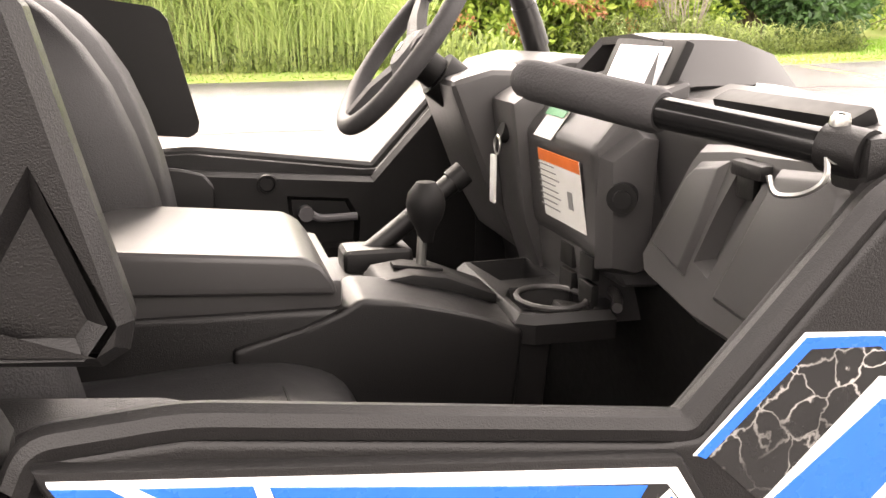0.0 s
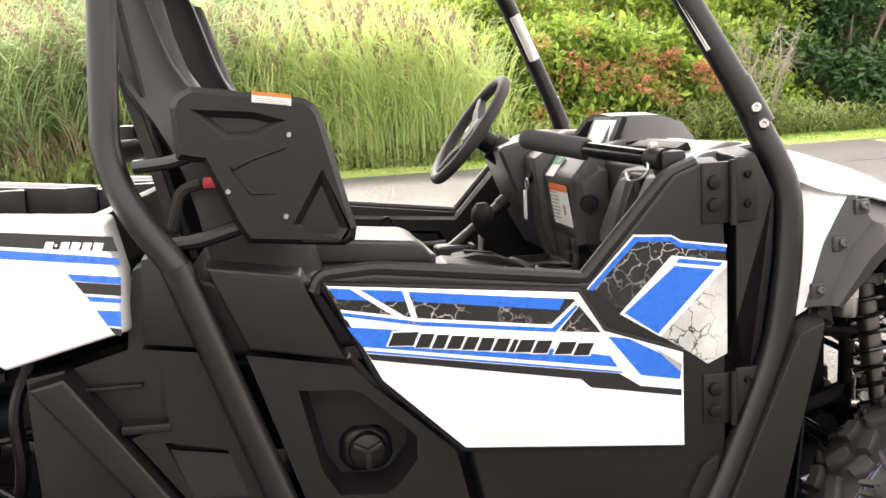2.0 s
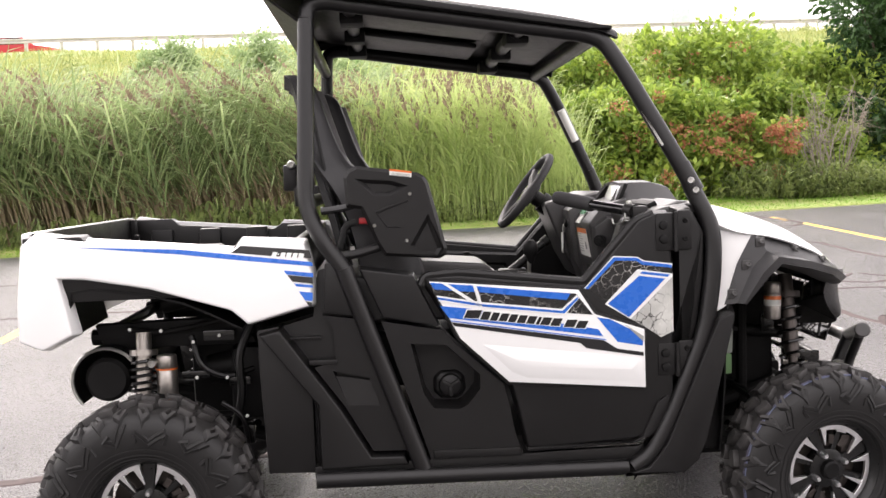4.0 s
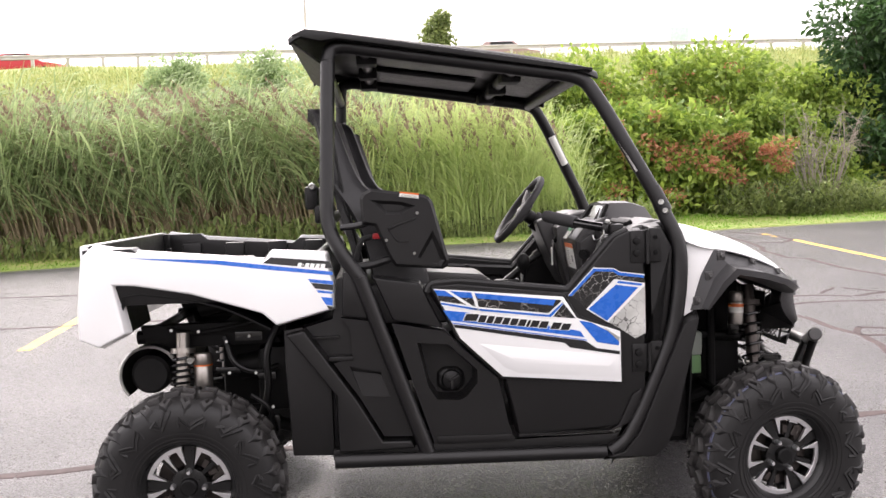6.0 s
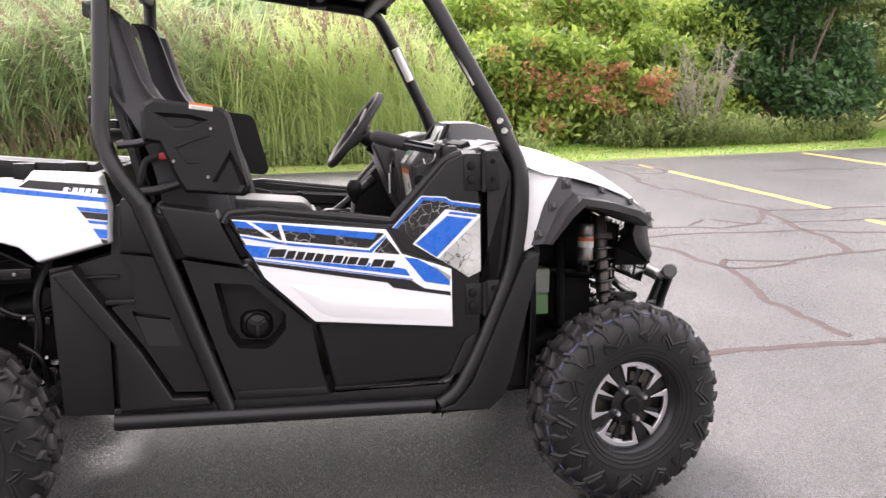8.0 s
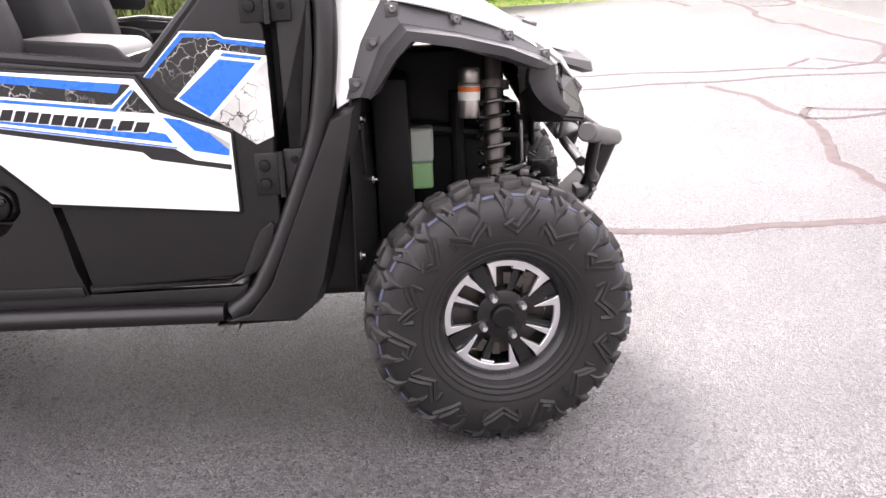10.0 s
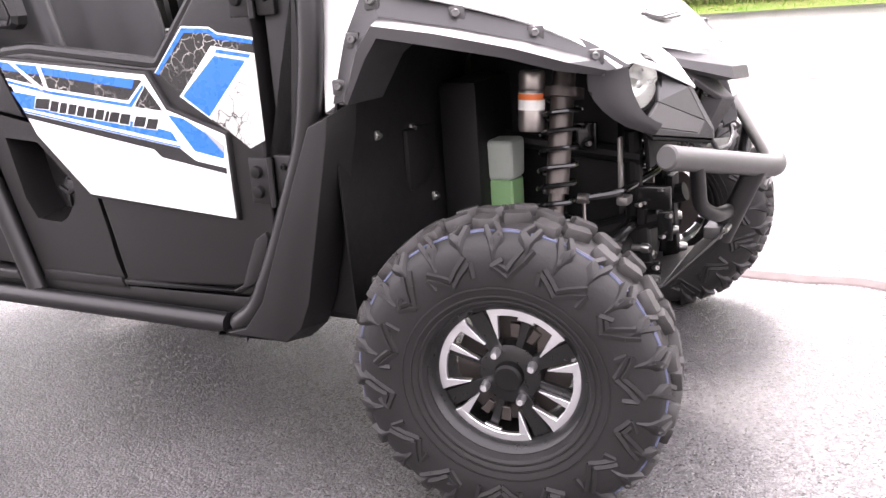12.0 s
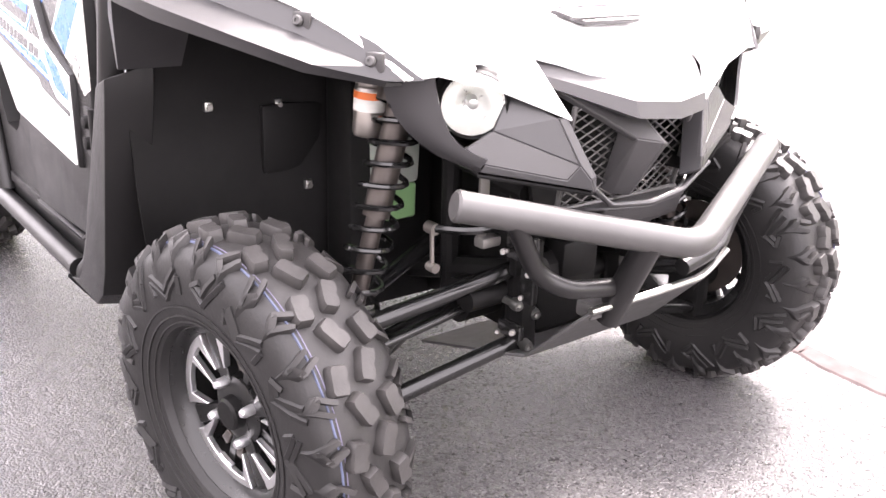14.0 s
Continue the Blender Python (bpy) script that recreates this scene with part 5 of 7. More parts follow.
# black wheel-arch flares with their screws
BOLTS = [(0.738, -0.698, 0.897), (0.781, -0.702, 0.985), (0.826, -0.698, 1.053), (0.965, -0.629, 1.020), (1.090, -0.552, 0.974), (1.184, -0.482, 0.921)]


def flare():
    """Screw band, outward crease and lip, lofted along the arch."""
    top = [(0.718, -0.690, 0.862), (0.758, -0.690, 0.985), (0.812, -0.688, 1.082), (0.960, -0.618, 1.046), (1.085, -0.542, 0.999), (1.178, -0.474, 0.946), (1.240, -0.425, 0.895)]
    mid = [(0.752, -0.708, 0.868), (0.800, -0.710, 0.975), (0.848, -0.706, 1.024), (0.975, -0.642, 0.994), (1.100, -0.564, 0.955), (1.190, -0.492, 0.914), (1.222, -0.440, 0.892)]
    crs = [(0.768, -0.726, 0.868), (0.818, -0.750, 0.962), (0.862, -0.762, 1.010), (0.975, -0.735, 0.990), (1.092, -0.660, 0.954), (1.165, -0.575, 0.918), (1.206, -0.470, 0.892)]
    lip = [(0.774, -0.726, 0.864), (0.836, -0.750, 0.950), (0.872, -0.762, 0.988), (0.970, -0.738, 0.968), (1.075, -0.665, 0.938), (1.145, -0.580, 0.904), (1.195, -0.468, 0.882)]
    inn = [(0.790, -0.62, 0.866), (0.845, -0.62, 0.950), (0.880, -0.62, 0.975), (0.965, -0.58, 0.955), (1.060, -0.52, 0.922), (1.125, -0.46, 0.895), (1.185, -0.42, 0.876)]
    return sheet([top, mid, crs, lip, inn], 0.006, 1)


part("arch_flare", flare(), M_FLARE, VEH, "dark grey plastic wheel-arch flare with screws", both=True, angle=28)
for i, p in enumerate(BOLTS):
    part("screw_pad", box((p[0] + 0.004, p[1] + 0.002, p[2] - 0.002), (0.030, 0.012, 0.030), 0.004, m=pose(0, 0, 0, 0, 0, 28 if i > 2 else 0)), M_PLASTIC_SOFT, VEH, both=True)
    part("flare_screw", bolt_head((p[0] + 0.006, p[1] - 0.008, p[2]), (0.45 if i > 2 else 0.1, -0.85, 0.2), 0.0085, 0.004), M_STEEL_GREY, VEH, "dull grey screw", both=True)

# inner wheel arch
part("inner_arch", sheet([[(0.705, -0.665, 0.40), (0.715, -0.52, 0.38), (0.735, -0.34, 0.38), (0.76, -0.16, 0.40)], [(0.715, -0.690, 0.62), (0.72, -0.54, 0.60), (0.738, -0.35, 0.60), (0.76, -0.16, 0.60)],
                          [(0.725, -0.695, 0.86), (0.718, -0.54, 0.80), (0.722, -0.39, 0.78), (0.75, -0.18, 0.80)], [(0.80, -0.66, 0.985), (0.79, -0.54, 0.97), (0.79, -0.39, 0.96), (0.80, -0.20, 0.95)],
                          [(0.96, -0.61, 1.000), (0.96, -0.52, 0.99), (0.96, -0.39, 0.98), (0.96, -0.22, 0.97)], [(1.12, -0.50, 0.93), (1.12, -0.44, 0.92), (1.12, -0.36, 0.91), (1.12, -0.22, 0.90)]], 0.005, 2), M_UNDER, VEH, "black plastic inner wheel arch", both=True)
part("arch_pocket", box((0.728, -0.36, 0.70), (0.02, 0.16, 0.14), 0.01), M_UNDER, VEH, both=True)
for p in ((0.712, -0.40, 0.768), (0.730, -0.345, 0.60), (0.708, -0.545, 0.775), (0.702, -0.60, 0.47)):
    part("push_rivet", join(box((p[0] + 0.014, p[1], p[2]), (0.012, 0.017, 0.020), 0.004), rod((p[0] + 0.012, p[1], p[2]), (p[0] + 0.027, p[1], p[2]), 0.005, 8)), M_CHROME, VEH, "bright fastener clip", both=True)

# white brow over each lamp
part("hood_brow", join(plate([(1.180, -0.485, 0.935), (1.225, -0.445, 0.895), (1.238, -0.395, 0.900), (1.262, -0.30, 0.876), (1.312, -0.172, 0.822), (1.272, -0.20, 0.885), (1.235, -0.20, 0.918), (1.19, -0.33, 0.945)], 0.006, 0.002)), M_WHITE, hood_ob, "white pointed brow over the headlamp", both=True)

# nose: grey lip plate, fangs, keel, grille, lamp bowls
part("nose_lip", sheet([[(1.205, -0.205, 0.926), (1.318, -0.092, 0.897), (1.334, 0.0, 0.893), (1.318, 0.092, 0.897), (1.205, 0.205, 0.926)],
                        [(1.250, -0.205, 0.892), (1.370, -0.090, 0.856), (1.388, 0.0, 0.850), (1.370, 0.090, 0.856), (1.250, 0.205, 0.892)],
                        [(1.266, -0.195, 0.872), (1.378, -0.086, 0.828), (1.394, 0.0, 0.822), (1.378, 0.086, 0.828), (1.266, 0.195, 0.872)],
                        [(1.250, -0.18, 0.866), (1.350, -0.080, 0.824), (1.362, 0.0, 0.818), (1.350, 0.080, 0.824), (1.250, 0.18, 0.866)]], 0.005, 1), M_NOSE, VEH, "grey plastic nose lip", angle=20)
part("grille_beak", plate([(1.262, -0.200, 0.880), (1.342, -0.043, 0.782), (1.364, 0.0, 0.775), (1.304, -0.026, 0.842)], 0.014, 0.002), M_NOSE, VEH, "grey flat beak over the grille keel", angle=20)
part("grille_beak", plate([(1.304, -0.026, 0.842), (1.364, 0.0, 0.775), (1.346, 0.036, 0.762), (1.282, 0.040, 0.796)], 0.010, 0.002), M_NOSE, VEH, "grey flat beak over the grille keel", angle=20)
part("keel", join(plate([(1.364, 0.0, 0.774), (1.342, -0.043, 0.781), (1.286, -0.030, 0.668), (1.300, 0.0, 0.664)], 0.006, 0.001), plate([(1.342, -0.043, 0.781), (1.298, -0.046, 0.785), (1.262, -0.040, 0.668), (1.286, -0.030, 0.668)], 0.006, 0.001),
                  plate([(1.346, 0.036, 0.766), (1.364, 0.0, 0.774), (1.300, 0.0, 0.664), (1.286, 0.030, 0.668)], 0.006, 0.001), plate([(1.298, 0.046, 0.785), (1.346, 0.036, 0.766), (1.286, 0.030, 0.668), (1.262, 0.040, 0.668)], 0.006, 0.001)), M_NOSE, VEH, "grey centre keel of the grille", angle=15)


def grille():
    """A real diamond mesh of crossing bars within the opening."""
    bits = []
    for k in range(-13, 17):
        for s in (-1, 1):
            pts = []
            for i in range(25):
                u = i / 24
                z = 0.655 + u * 0.185
                y = k * 0.036 + s * (u - 0.5) * 0.34
                if -0.152 <= y <= 0.195:
                    pts.append((1.282 + (z - 0.655) * 0.15 - abs(y) * 0.15, y, z))
            if len(pts) > 1:
                bits.append(tube([pts[0], pts[-1]], 0.0019, 6, 0))
    return join(*bits)


gr = part("grille", grille(), M_STEEL_GREY, VEH, "grey diamond mesh grille")
part("grille_backing", plate([(1.20, -0.20, 0.86), (1.20, -0.14, 0.63), (1.20, 0.14, 0.63), (1.20, 0.20, 0.86)], 0.01), M_UNDER, gr)
part("grille_frame", join(*[tube([(1.272, s * 0.155, 0.655), (1.300, s * 0.158, 0.84)], 0.005, 8, 0) for s in (-1, 1)], tube([(1.275, -0.155, 0.655), (1.278, 0.155, 0.655)], 0.005, 8, 0)), M_STEEL_GREY, gr)
part("grille_sill", join(tube([(1.330, -0.150, 0.720), (1.342, -0.095, 0.672), (1.350, 0.0, 0.664), (1.342, 0.095, 0.672), (1.312, 0.205, 0.703)], 0.0055, 8, 0.01), plate([(1.342, -0.10, 0.668), (1.350, 0.0, 0.662), (1.342, 0.10, 0.668), (1.262, 0.14, 0.652), (1.262, -0.14, 0.652)], 0.006, 0.001), plate([(1.342, -0.10, 0.666), (1.322, -0.11, 0.622), (1.330, 0.0, 0.616), (1.322, 0.11, 0.622), (1.342, 0.10, 0.666), (1.350, 0.0, 0.660)], 0.006, 0.001)), M_FLARE, gr)


def fascia():
    """The cheek below the brow: runs round the lamp down to the bumper."""
    return sheet([[(1.160, -0.448, 0.890), (1.192, -0.430, 0.890), (1.226, -0.396, 0.898)],
                  [(1.156, -0.436, 0.850), (1.196, -0.418, 0.852), (1.230, -0.388, 0.852)],
                  [(1.178, -0.415, 0.806), (1.215, -0.400, 0.808), (1.243, -0.374, 0.806)],
                  [(1.215, -0.378, 0.768), (1.244, -0.368, 0.774), (1.260, -0.350, 0.780)],
                  [(1.258, -0.325, 0.742), (1.268, -0.330, 0.752), (1.276, -0.322, 0.766)]], 0.006, 2)


part("fascia", fascia(), M_FLARE, VEH, "dark grey plastic front fascia cheek", both=True, angle=30)


# upper dark facet, light lower panel, its edge, ridge strip and inner fang
FACETS = (([(1.262, 0.302, 0.808), (1.330, 0.166, 0.748), (1.300, 0.196, 0.826), (1.250, 0.262, 0.864)], M_FLARE),
          ([(1.256, 0.352, 0.784), (1.270, 0.324, 0.757), (1.320, 0.184, 0.723), (1.330, 0.166, 0.748), (1.262, 0.302, 0.808)], M_NOSE),
          ([(1.270, 0.324, 0.757), (1.258, 0.325, 0.742), (1.345, 0.142, 0.704), (1.343, 0.150, 0.724), (1.330, 0.166, 0.748), (1.320, 0.184, 0.723)], M_FLARE),
          ([(1.300, 0.196, 0.826), (1.330, 0.166, 0.748), (1.343, 0.150, 0.724), (1.344, 0.138, 0.728), (1.304, 0.178, 0.826)], M_NOSE),
          ([(1.304, 0.178, 0.826), (1.344, 0.138, 0.728), (1.345, 0.138, 0.704), (1.318, 0.112, 0.690), (1.268, 0.165, 0.818)], M_FLARE))
for sg in (-1, 1):
    for ps, mt in FACETS:
        part("fascia_facet", plate([(x, sg * y, z) for x, y, z in ps][::-sg], 0.010, 0.002), mt, VEH, "angular plastic facet between lamp and grille", angle=12)
part("fascia_underside", join(plate([(1.160, -0.435, 0.848), (1.258, -0.325, 0.740), (1.15, -0.26, 0.80)], 0.006, 0.001), plate([(1.15, -0.26, 0.80), (1.258, -0.325, 0.738), (1.340, -0.140, 0.700), (1.20, -0.12, 0.70)], 0.006, 0.001)), M_UNDER, VEH, both=True)


def lamp_m(y):
    return Matrix.Translation((1.226, y, 0.846)) @ Vector((0, -1, 0)).rotation_difference(Vector((0.86, -0.50 if y < 0 else 0.50, -0.10))).to_matrix().to_4x4() @ Matrix.Scale(0.86, 4)


for y in (-0.316, 0.316):
    lamp = part("headlamp", lathe([(0.064, -0.012), (0.068, -0.004), (0.068, 0.055), (0.060, 0.055), (0.061, -0.002)], 32, lamp_m(y), closed=True), M_UNDER, VEH, "round clear headlamp in a black bowl")
    part("reflector", lathe([(0.060, 0.0), (0.052, 0.022), (0.034, 0.042), (0.012, 0.050), (0, 0.050)], 32, lamp_m(y)), M_REFLECTOR, lamp, "bright faceted reflector")
    part("bulb_shield", lathe([(0, -0.002), (0.010, 0.002), (0.013, 0.03), (0, 0.03)], 16, lamp_m(y)), M_CHROME, lamp)
    part("lens", lathe([(0, -0.016), (0.03, -0.014), (0.055, -0.008), (0.0625, 0.0), (0.061, 0.003), (0.053, -0.004), (0.03, -0.010), (0, -0.012)], 32, lamp_m(y)), M_GLASS, lamp, "clear convex lens").visible_shadow = False
    part("lamp_bowl", lathe([(0.068, -0.002), (0.073, 0.004), (0.076, 0.028), (0.066, 0.05)], 32, lamp_m(y)), M_UNDER, lamp)
part("hood_vent", join(*[tube([(1.190 + 0.016 * s + 0.010 * abs(i - 6) / 6, -0.100 + i * 0.0150, 0.979 - 0.008 * s), (1.190 + 0.016 * s + 0.010, -0.100 + (i + 1) * 0.0150, 0.979 - 0.008 * s)], 0.002, 5, 0) for i in range(13) for s in (-1, 1)],
                       plate([(1.176, -0.110, 0.984), (1.222, -0.068, 0.966), (1.226, 0.068, 0.966), (1.180, 0.110, 0.984), (1.186, 0.060, 0.982), (1.186, -0.060, 0.982)], 0.008, 0.001)), M_NOSE, hood_ob, "small grey mesh vent in the hood")

# bumper, struts, skid plate
bumper = part("bumper", tube([(1.306, -0.408, 0.712), (1.462, 0.0, 0.616), (1.306, 0.408, 0.712)], 0.0255, 18, 0.045), M_STEEL_GREY, VEH, "grey steel V-shaped tube bumper")
part("bumper_plug", lathe([(0, -0.004), (0.022, -0.004), (0.0262, 0.0), (0.0262, 0.010), (0, 0.010)], 18, Matrix.Translation((1.306, -0.408, 0.712)) @ Vector((0, -1, 0)).rotation_difference(Vector((-0.35, -0.92, 0.22))).to_matrix().to_4x4()), M_STEEL_GREY, bumper)
part("bumper_plug", lathe([(0, -0.004), (0.022, -0.004), (0.0262, 0.0), (0.0262, 0.010), (0, 0.010)], 18, Matrix.Translation((1.306, 0.408, 0.712)) @ Vector((0, -1, 0)).rotation_difference(Vector((-0.35, 0.92, 0.22))).to_matrix().to_4x4()), M_STEEL_GREY, bumper)
part("bumper_brace", tube([(1.345, -0.325, 0.690), (1.338, -0.255, 0.575), (1.362, -0.205, 0.545), (1.372, -0.085, 0.530)], 0.0165, 12, 0.05), M_TUBE, bumper, both=True)
part("bumper_strut", tube([(1.425, -0.085, 0.628), (1.350, -0.085, 0.462)], 0.0255, 14, 0), M_TUBE, bumper)
part("skid_plate", join(plate([(1.372, -0.155, 0.500), (1.372, 0.155, 0.500), (1.235, 0.175, 0.365), (1.235, -0.175, 0.365)], 0.006, 0.002), plate([(1.235, -0.175, 0.365), (1.235, 0.175, 0.365), (0.95, 0.20, 0.290), (0.95, -0.20, 0.290)], 0.006, 0.002),
                        box((1.34, -0.10, 0.485), (0.04, 0.075, 0.03), 0.006)), M_STEEL_GREY, VEH, "grey steel front skid plate")
part("skid_edge", tube([(1.372, -0.155, 0.498), (1.375, 0.0, 0.498), (1.372, 0.155, 0.498), (1.385, 0.20, 0.55)], 0.007, 8, 0.03), M_CHROME, VEH, "bare steel edge of the skid plate")

# chassis and suspension
for pts, rr in (([(1.22, -0.13, 0.52), (0.80, -0.15, 0.40), (0.60, -0.2, 0.36), (-0.6, -0.2, 0.36), (-1.2, -0.16, 0.52)], 0.025), ([(1.16, -0.14, 0.72), (1.16, -0.13, 0.36)], 0.02), ([(0.98, -0.16, 0.80), (0.98, -0.15, 0.36)], 0.02), ([(1.18, -0.14, 0.66), (0.75, -0.16, 0.72)], 0.02)):
    part("chassis_rail", tube(pts, rr, 10, 0.05), M_UNDER, VEH, both=True)
part("front_differential", join(box((1.06, 0.0, 0.43), (0.22, 0.20, 0.18), 0.05, 3), rod((1.06, -0.2, 0.42), (1.06, 0.2, 0.42), 0.045, 16)), M_UNDER, VEH)
part("front_bulkhead", join(box((0.93, 0.0, 0.63), (0.38, 0.22, 0.56), 0.02), box((0.80, 0.0, 0.60), (0.10, 0.62, 0.52), 0.02)), M_UNDER, VEH, "black front bulkhead between the wheels")
part("floor_pan", join(box((0.12, 0, 0.40), (1.36, 1.22, 0.05), 0.01), box((-0.42, 0, 0.70), (0.05, 1.2, 0.56), 0.01)), M_UNDER, VEH)
part("engine_block", join(box((-0.78, 0.02, 0.66), (0.44, 0.48, 0.34), 0.04), box((-0.72, -0.28, 0.62), (0.26, 0.14, 0.26), 0.05), rod((-0.92, -0.28, 0.66), (-0.68, -0.30, 0.70), 0.05, 16), rod((-0.9, 0.25, 0.45), (-1.2, 0.2, 0.45), 0.08, 16)), M_UNDER, VEH, "black engine and drive casing")
for pts, rr in (([(-0.60, -0.36, 0.82), (-1.28, -0.36, 0.80)], 0.026), ([(-0.70, -0.36, 0.82), (-0.70, -0.28, 0.42)], 0.022), ([(-1.20, -0.34, 0.80), (-1.12, -0.24, 0.44)], 0.02)):
    part("rear_frame", tube(pts, rr, 10, 0), M_UNDER, VEH, both=True)
part("rear_frame", tube([(-1.25, -0.36, 0.80), (-1.25, 0.36, 0.80)], 0.02, 10, 0), M_UNDER, VEH)
part("frame_plate", slab([(-1.27, 0.845), (-0.80, 0.855), (-0.74, 0.76), (-1.24, 0.755)], -0.35, -0.385, 0.004, 0.004), M_UNDER, VEH, both=True)


def shock(top, bottom, spring_r, body_mat, canister, turns, pre, sticker=True):
    """A coil-over damper with a piggyback canister."""
    t, b = Vector(top), Vector(bottom)
    d = (b - t).normalized()
    ln = (b - t).length
    s = part("shock_absorber", join(rod(t, t + d * ln * 0.55, spring_r * 0.62, 16), rod(t + d * ln * 0.5, b, spring_r * 0.42, 14), rod(t + d * ln * 0.12, t + d * ln * 0.16, spring_r * 1.12, 18), rod(t + d * ln * 0.90, t + d * ln * 0.93, spring_r * 1.1, 18)), body_mat, VEH, "coil-over shock absorber with aluminium reservoir")
    u = d.orthogonal().normalized()
    v = d.cross(u)
    n = 12 * turns
    path = []
    for i in range(n + 1):
        f = i / n
        k = 0.16 + 0.74 * (f * pre if f < 0.5 else 0.5 * pre + (f - 0.5) * (2 - pre))
        a = 2 * math.pi * turns * f
        path.append(t + d * ln * k + (u * math.cos(a) + v * math.sin(a)) * spring_r)
    part("coil_spring", tube(path, [0.0055] * len(path), 7), M_GLOSSBLACK, s, "black coil spring")
    c0, c1, cr = canister
    q = Vector((0, -1, 0)).rotation_difference((Vector(c0) - Vector(c1)).normalized()).to_matrix().to_4x4()
    h = (Vector(c0) - Vector(c1)).length
    res = part("reservoir", lathe([(0, -h), (cr * 0.9, -h), (cr, -h * 0.94), (cr, -h * 0.72), (cr * 0.94, -h * 0.70), (cr, -h * 0.68), (cr, -h * 0.05), (cr * 0.9, 0), (0, 0)], 24, Matrix.Translation(c1) @ q), M_ALU, s, "machined aluminium shock reservoir")
    if not sticker:
        part("reservoir_ring", lathe([(cr + 0.0010, -h * 0.72), (cr + 0.0010, -h * 0.68)], 24, Matrix.Translation(c1) @ q), M_ORANGE, res, "thin orange-red ring")
        return s
    part("reservoir_sticker", lathe([(cr + 0.0008, -h * 0.64), (cr + 0.0008, -h * 0.36)], 24, Matrix.Translation(c1) @ q), M_LABEL, res, "white warning sticker")
    part("sticker_band", lathe([(cr + 0.0014, -h * 0.63), (cr + 0.0014, -h * 0.53)], 24, Matrix.Translation(c1) @ q), M_ORANGE, res)
    return s


for sgn in (-1, 1):
    shock((1.070, 0.325 * sgn, 0.905), (1.062, 0.450 * sgn, 0.40), 0.040, M_SHOCKBODY, ((1.010, 0.366 * sgn, 0.885), (1.005, 0.372 * sgn, 0.758), 0.028), 10, 1.0)
    shock((-1.100, 0.43 * sgn, 0.82), (-1.105, 0.50 * sgn, 0.36), 0.040, M_ALU, ((-1.030, 0.44 * sgn, 0.745), (-1.030, 0.445 * sgn, 0.60), 0.033), 11, 0.7, False)
    part("shock_bolt", bolt_head((-1.068, 0.47 * sgn, 0.725), (0, sgn, 0), 0.016, 0.014), M_CHROME, VEH, "bright mounting bolt")
    for a, b, r in (((1.165, 0.135, 0.510), (1.065, 0.52, 0.41), 0.017), ((0.93, 0.16, 0.50), (1.04, 0.52, 0.41), 0.017), ((1.180, 0.150, 0.365), (1.075, 0.54, 0.235), 0.017), ((0.92, 0.16, 0.34), (1.045, 0.54, 0.235), 0.017), ((1.11, 0.16, 0.435), (1.09, 0.55, 0.36), 0.010), ((1.05, 0.15, 0.42), (1.05, 0.56, 0.325), 0.018),
                    ((-1.18, 0.16, 0.46), (-1.07, 0.52, 0.42), 0.017), ((-0.86, 0.2, 0.46), (-1.03, 0.52, 0.42), 0.017), ((-1.2, 0.16, 0.34), (-1.08, 0.52, 0.24), 0.018), ((-0.84, 0.2, 0.34), (-1.02, 0.52, 0.24), 0.018), ((-1.05, 0.15, 0.42), (-1.05, 0.55, 0.325), 0.018)):
        part("control_arm", rod((a[0], a[1] * sgn, a[2]), (b[0], b[1] * sgn, b[2]), r, 12), M_GLOSSBLACK, VEH, "gloss black tubular suspension arm")
    for p in ((1.180, 0.128, 0.508), (1.196, 0.145, 0.367), (1.178, 0.160, 0.448), (1.180, 0.115, 0.42)):
        part("arm_bolt", join(bolt_head((p[0] + 0.012, p[1] * sgn, p[2]), (1, 0.2 * sgn, 0), 0.012, 0.014), rod((p[0] - 0.02, p[1] * sgn, p[2]), (p[0] + 0.01, p[1] * sgn, p[2]), 0.008, 10)), M_CHROME, VEH, "bright zinc bolt")
    part("arm_bracket", join(slab([(1.150, 0.56), (1.190, 0.55), (1.205, 0.35), (1.165, 0.33)], 0.115 * sgn, 0.150 * sgn, 0.0, 0.004), box((1.185, 0.135 * sgn, 0.535), (0.02, 0.07, 0.06), 0.005)), M_UNDER, VEH)
    part("stabiliser_link", join(rod((1.088, 0.285 * sgn, 0.590), (1.088, 0.282 * sgn, 0.515), 0.0042, 10), rod((1.076, 0.285 * sgn, 0.592), (1.100, 0.285 * sgn, 0.592), 0.0115, 14), rod((1.078, 0.282 * sgn, 0.515), (1.100, 0.282 * sgn, 0.515), 0.0095, 14)), M_ALU, VEH, "bright stabiliser drop link")
    part("stabiliser_bar", tube([(1.088, 0.285 * sgn, 0.592), (1.16, 0.25 * sgn, 0.600), (1.18, 0.0, 0.600)], 0.009, 8, 0.03), M_GLOSSBLACK, VEH)
    part("knuckle", join(box((1.052, 0.555 * sgn, 0.325), (0.10, 0.05, 0.24), 0.02), rod((1.052, 0.53 * sgn, 0.322), (1.052, 0.66 * sgn, 0.322), 0.05, 16)), M_UNDER, VEH)
    part("knuckle", join(box((-1.05, 0.545 * sgn, 0.325), (0.10, 0.05, 0.24), 0.02), rod((-1.05, 0.53 * sgn, 0.322), (-1.05, 0.66 * sgn, 0.322), 0.05, 16)), M_UNDER, VEH)
part("winch_bracket", join(box((1.155, -0.222, 0.645), (0.008, 0.022, 0.15), 0.003), box((1.160, -0.212, 0.575), (0.028, 0.045, 0.020), 0.006)), M_BRACKET, VEH, "bare steel bracket")
